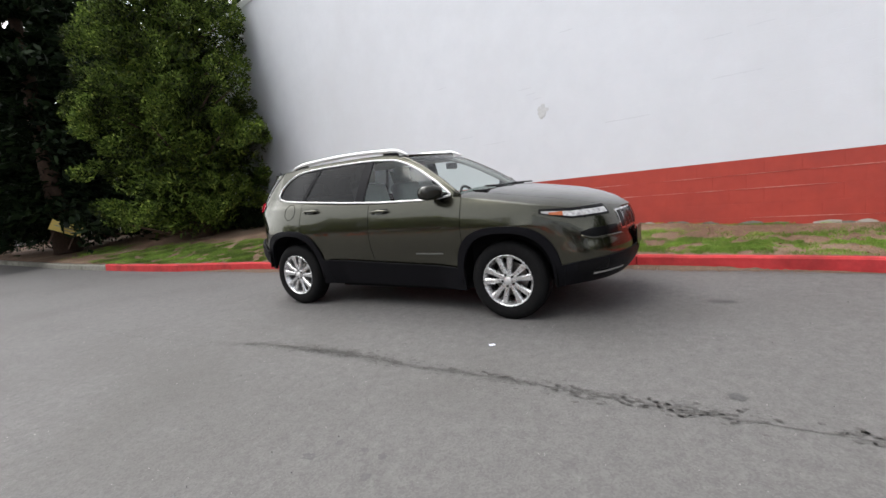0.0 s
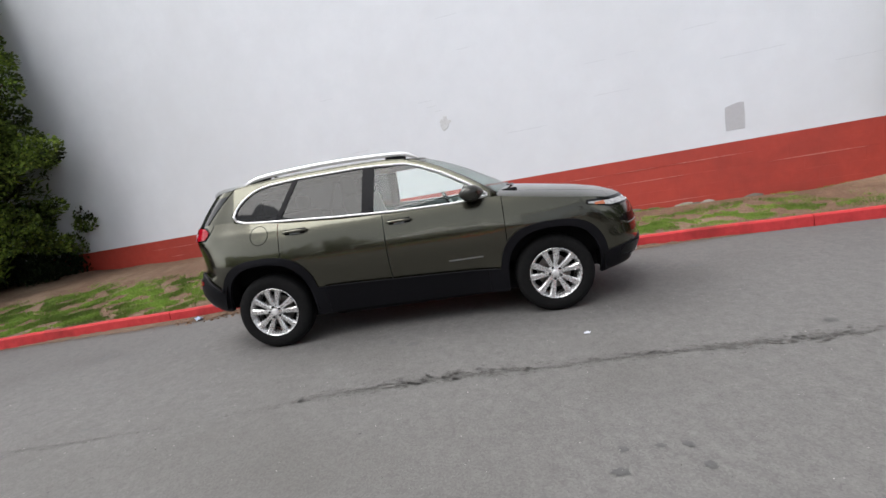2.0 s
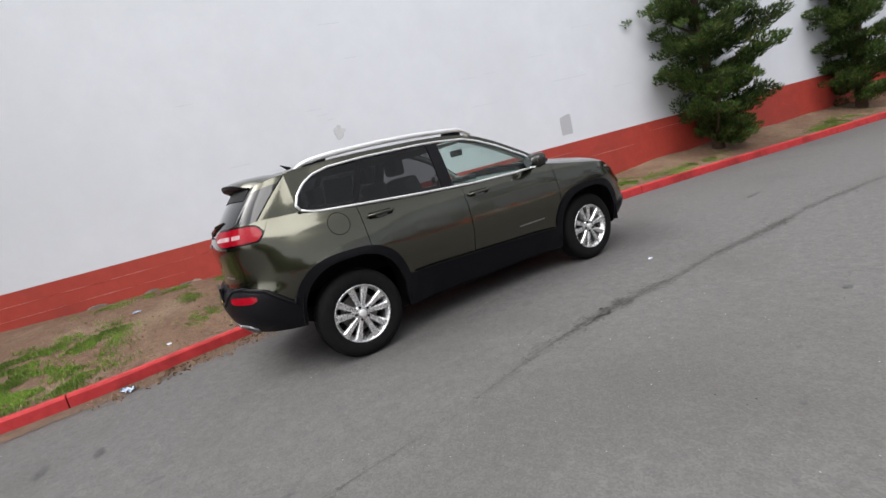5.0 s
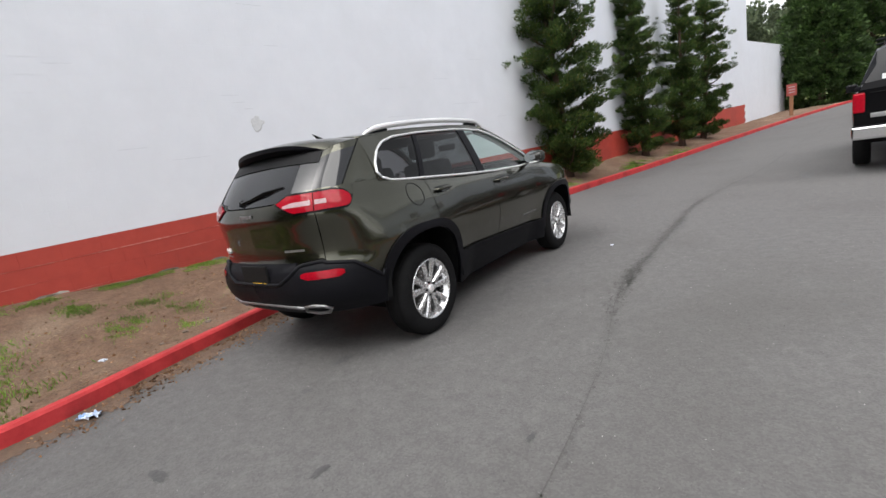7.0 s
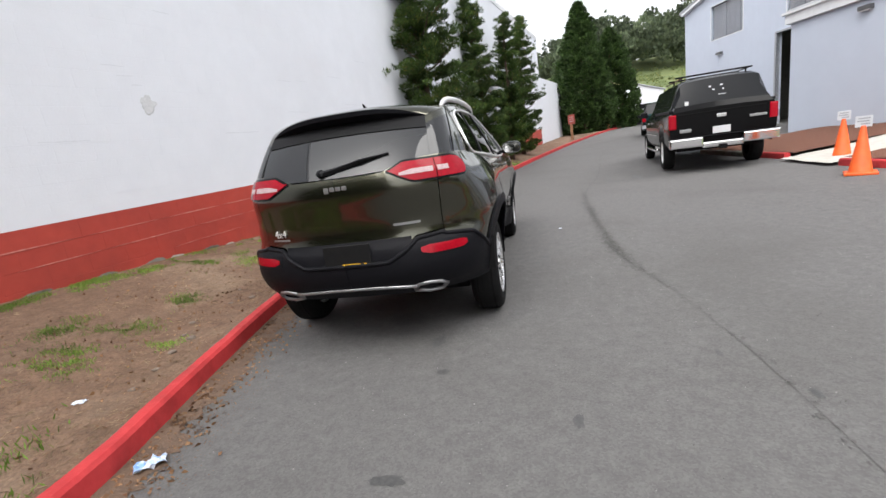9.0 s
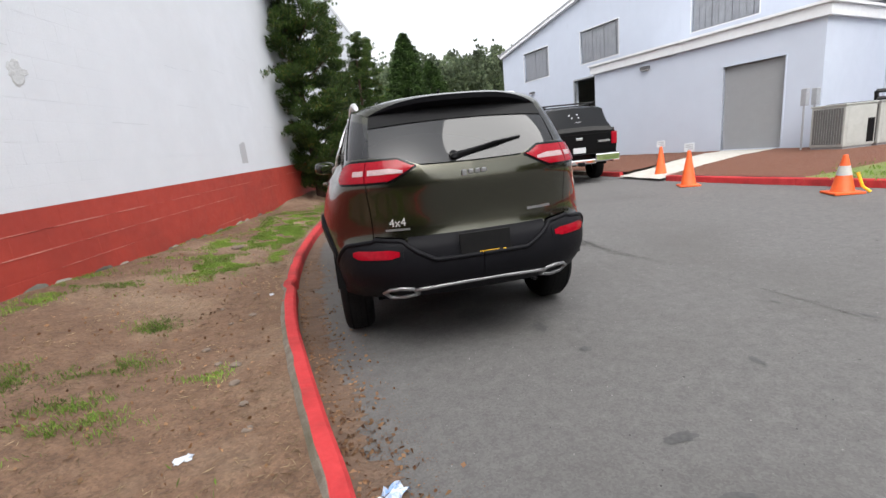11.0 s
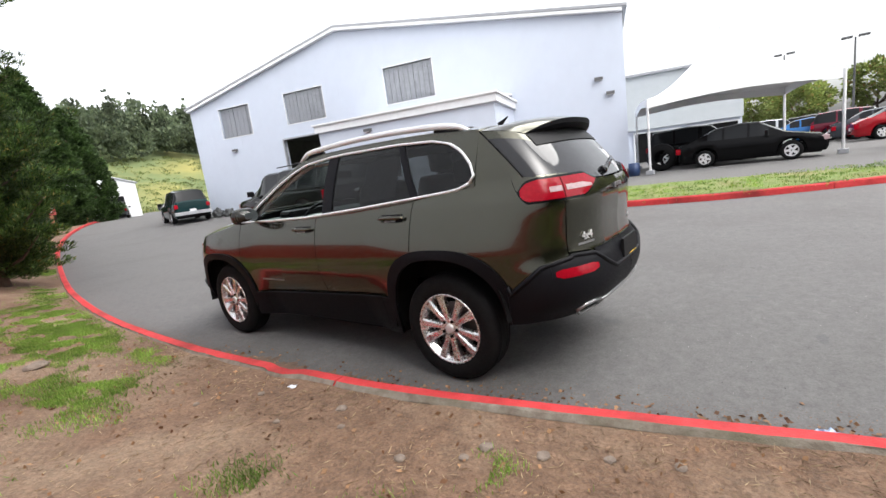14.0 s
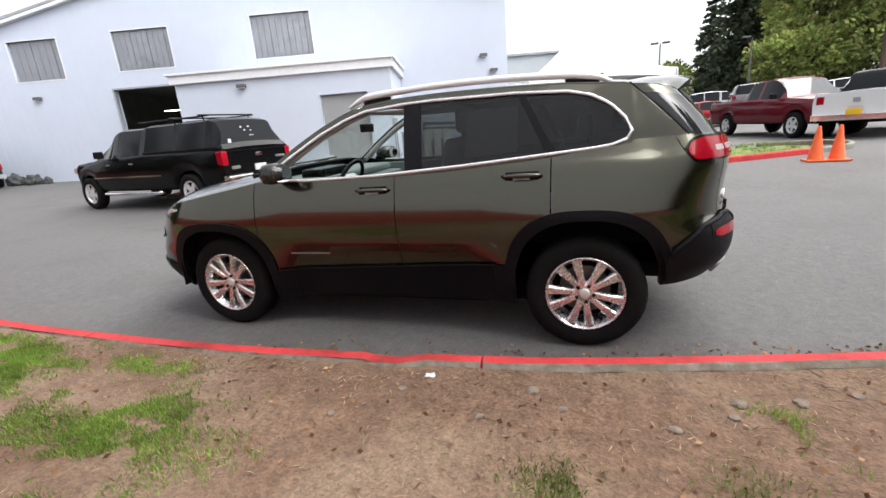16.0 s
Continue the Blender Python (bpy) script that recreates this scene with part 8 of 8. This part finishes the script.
# ---- tent, lamps, cones, machines ----
def tent():
    t = empty("event_tent", label="white peaked event tent on four metal legs", category="tent")
    a, b = Vector((15.45, 0.66, 0)), Vector((17.2, -5.0, 0))
    d = (b - a).normalized()
    n = Vector((-d.y, d.x, 0))
    back = 5.0
    corners = [a, b, b + n * back, a + n * back]
    mid = sum(corners, Vector()) / 4
    for p in corners:
        leg = obj("leg", tube(bmesh.new(), [(p.x, p.y, gz(p.x, p.y)), (p.x, p.y, 2.97)], 0.045, 10), SILVER, t)
        obj("foot_weight", boxes(((p.x - 0.14, p.y - 0.14, gz(p.x, p.y)), (p.x + 0.14, p.y + 0.14, gz(p.x, p.y) + 0.16)), bevel=0.02), GREY_TRIM, leg)
    bm = bmesh.new()
    n_s, n_r = 14, 12
    rings = []
    for r in range(n_r + 1):
        f = r / n_r
        ring = []
        for k in range(4):
            p, q = corners[k], corners[(k + 1) % 4]
            for s in range(n_s):
                e = p + (q - p) * (s / n_s)
                sag = 0.20 * math.sin(math.pi * s / n_s)
                z = 3.0 + sag * 0.5 * (1 - f) + (5.4 - 3.0) * f ** 1.6
                v = e + (mid - e) * f
                ring.append(bm.verts.new((v.x, v.y, z)) if f < 1 else None)
        rings.append(ring)
    apex = bm.verts.new((mid.x, mid.y, 5.4))
    m = 4 * n_s
    for r in range(n_r - 1):
        for k in range(m):
            bm.faces.new((rings[r][k], rings[r][(k + 1) % m], rings[r + 1][(k + 1) % m], rings[r + 1][k]))
    for k in range(m):
        bm.faces.new((rings[n_r - 1][k], rings[n_r - 1][(k + 1) % m], apex))
    obj("canopy", bm, TENT, t, smooth=True)
    bm = bmesh.new()
    for k in range(4):
        p, q = corners[k], corners[(k + 1) % 4]
        prev = None
        for s in range(n_s + 1):
            e = p + (q - p) * (s / n_s)
            sag = 0.20 * math.sin(math.pi * s / n_s)
            top_v, low_v = bm.verts.new((e.x, e.y, 3.0 + sag * 0.5)), bm.verts.new((e.x, e.y, 2.66 + sag))
            if prev:
                bm.faces.new((prev[0], top_v, low_v, prev[1]))
            prev = (top_v, low_v)
    obj("valance", bm, TENT, t)
    obj("peak_rod", tube(bmesh.new(), [(mid.x, mid.y, 5.35), (mid.x, mid.y, 5.7)], 0.03, 6), SILVER, t)


tent()


def street_lamp(x, y, h, heads, label):
    t = empty("street_lamp", pose(x, y, 0.2), label=label, category="lamp post")
    obj("pole", tube(bmesh.new(), [(0, 0, -0.1), (0, 0, h)], [0.09, 0.05], 8), BRONZE, t)
    for s in heads:
        obj("lamp_head", boxes(((-0.2, s * 0.15, h - 0.02), (0.2, s * 0.75, h + 0.12)), bevel=0.04), BRONZE, t)


street_lamp(41, -7.8, 6.6, (-1, 1), "twin-headed dark bronze car park lamp")
street_lamp(48, -4.0, 7.2, (-1, 1), "twin-headed dark bronze car park lamp")
street_lamp(44, -15.5, 6.6, (1,), "single-headed car park lamp")
obj_pole = empty("utility_pole", pose(33, -19.5, 0.2), label="tall brown timber utility pole", category="pole")
obj("shaft", tube(bmesh.new(), [(0, 0, -0.3), (0.3, 0, 12)], [0.17, 0.11], 9), BARK, obj_pole)


PAPER = mat("greyish_white_paper", (0.56, 0.57, 0.60), (0.48, 0.49, 0.52), 14, 0.8)


def cone(x, y, label, h=0.71, sign=False, band=False, turn=0.0):
    t = empty("traffic_cone", pose(x, y, gz(x, y), 0, 0, turn), label=label, category="traffic cone", group="orange cones")
    obj("base", boxes(((-0.19, -0.19, 0.0), (0.19, 0.19, 0.035)), bevel=0.012), ORANGE, t)
    obj("body", lathe(bmesh.new(), [(0.03, 0.15), (0.05, 0.138), (h - 0.02, 0.032), (h, 0.026), (h, 0.001)], axis="z", steps=24), ORANGE, t, smooth=True)
    if band:
        z0, z1 = 0.48 * h, 0.72 * h
        rr = lambda z: 0.138 + (0.032 - 0.138) * (z - 0.05) / (h - 0.07) + 0.003
        obj("reflective_band", lathe(bmesh.new(), [(z0, rr(z0)), (z1, rr(z1))], axis="z", steps=24), mat("grey_band", (0.55, 0.54, 0.52), (0.4, 0.39, 0.37), 20, 0.5), t, smooth=True)
        obj("yellow_tape", tube(bmesh.new(), [(0.14, -0.05, 0.3), (0.19, -0.09, 0.1), (0.26, -0.15, 0.02)], 0.02, 6), YELLOW, t)
    if sign:
        s = obj("sign_board", boxes(((-0.006, -0.095, h - 0.02), (0.006, 0.095, h + 0.14)), bevel=0.003), PAPER, t, "white paper sign on the cone top")
        for k, (a, b) in enumerate(((-0.07, 0.06), (-0.06, 0.07), (-0.07, 0.03))):
            obj("print_bar", boxes(((-0.0085, a, h + 0.095 - 0.04 * k), (-0.0062, b, h + 0.115 - 0.04 * k))), GREY_TRIM, s)


cone(6.85, 4.95, "tall orange traffic cone with a white paper sign", sign=True, turn=48)
cone(5.98, 3.02, "tall orange traffic cone with a white paper sign", sign=True, turn=62)
cone(6.28, 0.36, "worn orange cone with a dirty band and yellow tape", 0.56, band=True, turn=-25)
cone(7.62, -6.0, "clean orange traffic cone at the island end")
cone(7.60, -6.36, "clean orange traffic cone at the island end")


def condensers():
    """Row of outdoor air-conditioning units on a slab beside the annex."""
    shell_m = mat("pale_grey_steel", (0.44, 0.45, 0.43), (0.37, 0.38, 0.36), 8, 0.5)
    fin = mat("dark_fins", (0.16, 0.16, 0.155), (0.10, 0.10, 0.10), 60, 0.6)
    slab = empty("equipment_slab", label="thin concrete slab under the machines", category="slab")
    z0 = 0.42
    m = Matrix((FN.to_4d() * -1, FD.to_4d(), (0, 0, 1, 0), (0, 0, 0, 1))).transposed()
    m.translation = Vector((8.75, 2.95, z0))
    m = YARD @ Matrix.Translation(m.translation) @ m.to_3x3().to_4x4()
    slab.matrix_world = m
    obj("slab", boxes(((-0.3, -0.15, -0.25), (2.4, 1.45, 0.02)), bevel=0.01), CONCRETE, slab)
    row = YARD @ Matrix.Translation((8.75, 2.95, z0 + 0.03))
    first = empty("air_conditioner", row, label="pale grey outdoor air conditioning unit with a louvred end", category="air conditioner", group="air conditioners beside the annex")
    obj("cabinet", boxes(((0, -0.68, 0.04), (0.74, 0, 0.84)), bevel=0.02), shell_m, first)
    obj("lid", boxes(((-0.015, -0.695, 0.84), (0.755, 0.015, 0.875)), bevel=0.01), shell_m, first)
    obj("base_rail", boxes(((0.02, -0.66, 0.0), (0.72, -0.02, 0.045))), GREY_TRIM, first)
    for k in range(12):
        y = -0.64 + 0.05 * k
        obj("fin", boxes(((-0.010, y, 0.10), (-0.001, y + 0.034, 0.80))), fin, first)
    obj("side_panel", boxes(((0.06, -0.688, 0.10), (0.50, -0.681, 0.80)), bevel=0.003), shell_m, first)
    obj("service_grille", boxes(((0.54, -0.690, 0.10), (0.70, -0.681, 0.56)), bevel=0.003), DARK, first)
    obj("fan_grille", lathe(bmesh.new(), [(0.876, 0.05), (0.886, 0.26), (0.876, 0.29)], axis="z", steps=24, m=Matrix.Translation((0.37, -0.34, 0))), DARK, first)
    for k in (1, 2):
        spot, turned, _ = (row @ Matrix.Translation((0.80 * k, -0.02 * k, 0))).decompose()
        copy_thing(first, Matrix.LocRotScale(spot, turned, None))
    for k, (x, h) in enumerate(((-0.0, 1.15), (0.45, 1.15))):
        t = empty("meter_box", m @ Matrix.Translation((x, -0.22, 0)), label="small grey electric box on the annex wall", category="meter")
        obj("box", boxes(((0, 0, h - 0.2), (0.16, 0.1, h + 0.15)), bevel=0.015), GREY_TRIM, t)
        obj("conduit", tube(bmesh.new(), [(0.08, 0.04, -0.1), (0.08, 0.04, h - 0.2)], 0.02, 6), GREY_TRIM, t)
    rack = empty("steel_rack", m, label="rusty black welded steel rack beside the machines", category="rack")
    for p, q in (((1.2, 0.9, 1.22), (2.3, 2.2, 1.15)), ((1.2, 0.9, 1.05), (2.3, 2.2, 0.98)), ((1.0, 0.9, 0.42), (2.2, 2.1, 0.40)), ((0.6, 0.95, 0.30), (2.1, 2.1, 0.28)), ((2.3, 2.2, 1.2), (2.1, 2.1, -0.1)), ((1.2, 0.9, 1.22), (1.25, 0.9, 0.85)), ((0.6, 0.95, 0.5), (0.6, 0.95, -0.1)), ((1.5, 1.4, 0.62), (1.5, 1.4, -0.1))):
        obj("beam", tube(bmesh.new(), [(a, b - 0.3, c * 0.9) for a, b, c in (p, q)], 0.04, 4), GLOSS_BLACK, rack)


condensers()


def clutter():
    """Odds and ends at the workshop corner."""
    rubble = mat("grey_rubble", (0.22, 0.22, 0.225), (0.08, 0.08, 0.085), 9, 0.8, bump=0.02, fine=20, contrast=1.6)
    for x, y, r, lab in ((12.4, 1.35, 0.27, "grey bundle of scrap by the workshop wall"), (13.0, 0.75, 0.18, "low lump of grey scrap by the workshop corner")):
        bm = bmesh.new()
        bmesh.ops.create_icosphere(bm, subdivisions=4, radius=r)
        for v in bm.verts:
            n = v.co / r
            v.co *= 1 + 0.45 * noise.noise(n * 2.3 + Vector((x, 0, 0))) + 0.25 * noise.noise(n * 6 + Vector((0, x, 0)))
            v.co.z = max(v.co.z, -0.5 * r)
        ob = obj("scrap_lump", bm, rubble)
        p = YARD @ Vector((x, y, 0))
        ob.matrix_world = pose(p.x, p.y, gz(p.x, p.y) + 0.6 * r) @ Matrix.Scale(YARD_SCALE, 4)
        tagged(ob, lab, "scrap")
    t = empty("blue_barrel", pose(15.5, 1.25, gz(15.5, 1.25)), label="small blue plastic barrel beside a tent leg", category="barrel")
    obj("barrel_body", lathe(bmesh.new(), [(0, 0.001), (0, 0.2), (0.25, 0.22), (0.5, 0.2), (0.5, 0.001)], axis="z", steps=20), mat("blue_plastic", (0.012, 0.03, 0.09), (0.015, 0.04, 0.11), 10, 0.5), t, smooth=True)
    t = empty("tyre_stack", pose(17.1, 0.55, gz(17, 0.5)), label="large black tyre standing under the tent", category="tyre")
    obj("tyre", lathe(bmesh.new(), [(-0.14, 0.3), (-0.14, 0.5), (-0.08, 0.55), (0.08, 0.55), (0.14, 0.5), (0.14, 0.3)], steps=24, m=Matrix.Translation((0, 0, 0.55))), RUBBER, t, smooth=True)
    # made-up lumps stand in for unidentified grey-black clutter at the wall
    lump_grey = mat("dark_clutter_grey", (0.07, 0.073, 0.075), (0.03, 0.032, 0.034), 9, 0.6, bump=0.02, fine=14)
    for u, r, sd in ((1.0, 0.33, 1), (1.7, 0.30, 2), (2.2, 0.2, 3)):
        p = fpt(u, 0, 0.5)
        bm = bmesh.new()
        bmesh.ops.create_icosphere(bm, subdivisions=4, radius=r)
        for v in bm.verts:
            n = v.co / r
            v.co *= 1 + 0.35 * noise.noise(n * 1.7 + Vector((sd, 0, 0))) + 0.14 * noise.noise(n * 5 + Vector((0, sd, 0)))
            v.co.z = max(v.co.z, -0.55 * r)
        ob = obj("clutter_lump", bm, lump_grey, smooth=True)
        ob.matrix_world = pose(p.x, p.y, gz(p.x, p.y) + 0.5 * r)
        tagged(ob, "dark lump standing in for clutter by the workshop", "machine", "covered machines by the workshop")


clutter()


def posted_sign(x, y, z):
    t = empty("posted_sign", pose(x, y, z, 0, 0, 12), label="small red and white sign on a brown timber post", category="sign")
    obj("post", boxes(((-0.09, -0.07, -0.2), (0.09, 0.07, 1.5)), bevel=0.01), mat("brown_timber", (0.24, 0.11, 0.05), (0.17, 0.08, 0.04), 12, 0.8), t)
    obj("board", boxes(((-0.26, -0.09, 1.15), (0.26, -0.072, 1.85)), bevel=0.006), mat("red_sign_paint", (0.27, 0.045, 0.035), (0.22, 0.04, 0.03), 9, 0.5), t)
    for k in range(3):
        obj("print_bar", boxes(((-0.16, -0.094, 1.66 - 0.16 * k), (0.16, -0.0905, 1.70 - 0.16 * k))), GREY_TRIM, t)


posted_sign(4.35, 32.0, 0.62)


def yellow_sign():
    t = empty("notice_board", pose(-1.50, -14.4, 1.06, 8, -27, -28), label="yellow notice board tilted on the bank under the trees", category="sign")
    obj("board", boxes(((-0.40, -0.012, -0.17), (0.40, 0.012, 0.17)), bevel=0.005), mat("yellow_board", (0.80, 0.62, 0.16), (0.72, 0.55, 0.14), 8, 0.6), t)
    for k, (x0, x1) in enumerate(((-0.30, 0.22), (-0.26, 0.30), (-0.30, 0.12))):
        obj("print_bar", boxes(((x0, 0.0125, 0.075 - 0.085 * k), (x1, 0.015, 0.095 - 0.085 * k))), GREY_TRIM, t)
    for x in (-0.25, 0.25):
        obj("stake", boxes(((x - 0.02, -0.035, -0.6), (x + 0.02, -0.013, 0.1))), BARK, t)


yellow_sign()


def end_shed():
    """White shed with a dark doorway at the end of the drive."""
    t = empty("shed", pose(13.9, 60.2, 0.5, 0, 0, -2), label="small white gabled shed with an open dark doorway", category="shed")
    bm = bmesh.new()
    pts = [(-3.5, -0.4), (3.5, -0.4), (3.5, 4.1), (0, 5.3), (-3.5, 4.1)]
    f, b = [bm.verts.new((x, -5, z)) for x, z in pts], [bm.verts.new((x, 5, z)) for x, z in pts]
    bm.faces.new(f)
    bm.faces.new(b[::-1])
    for i in range(5):
        bm.faces.new((f[i], b[i], b[(i + 1) % 5], f[(i + 1) % 5]))
    bmesh.ops.recalc_face_normals(bm, faces=bm.faces)
    obj("shell", bm, TRIM, t)
    obj("doorway", boxes(((0.3, -5.06, -0.2), (2.1, -4.9, 2.7))), DARK, t)
    for sx in (-1, 1):
        obj("roof_edge", tube(bmesh.new(), [(sx * 3.7, -5.08, 4.03), (0, -5.08, 5.3)], 0.09, 6), GREY_TRIM, t)
    p = empty("pallet_stack", pose(8.3, 43.2, 0.75), label="stack of orange-brown pallets beside the kerb", category="pallet")
    for k in range(5):
        obj("pallet", boxes(((-0.6, -0.5, 0.16 * k), (0.6, 0.5, 0.16 * k + 0.12))), mat("pallet_wood", (0.4, 0.2, 0.08), (0.3, 0.15, 0.07), 8, 0.8), p)


end_shed()
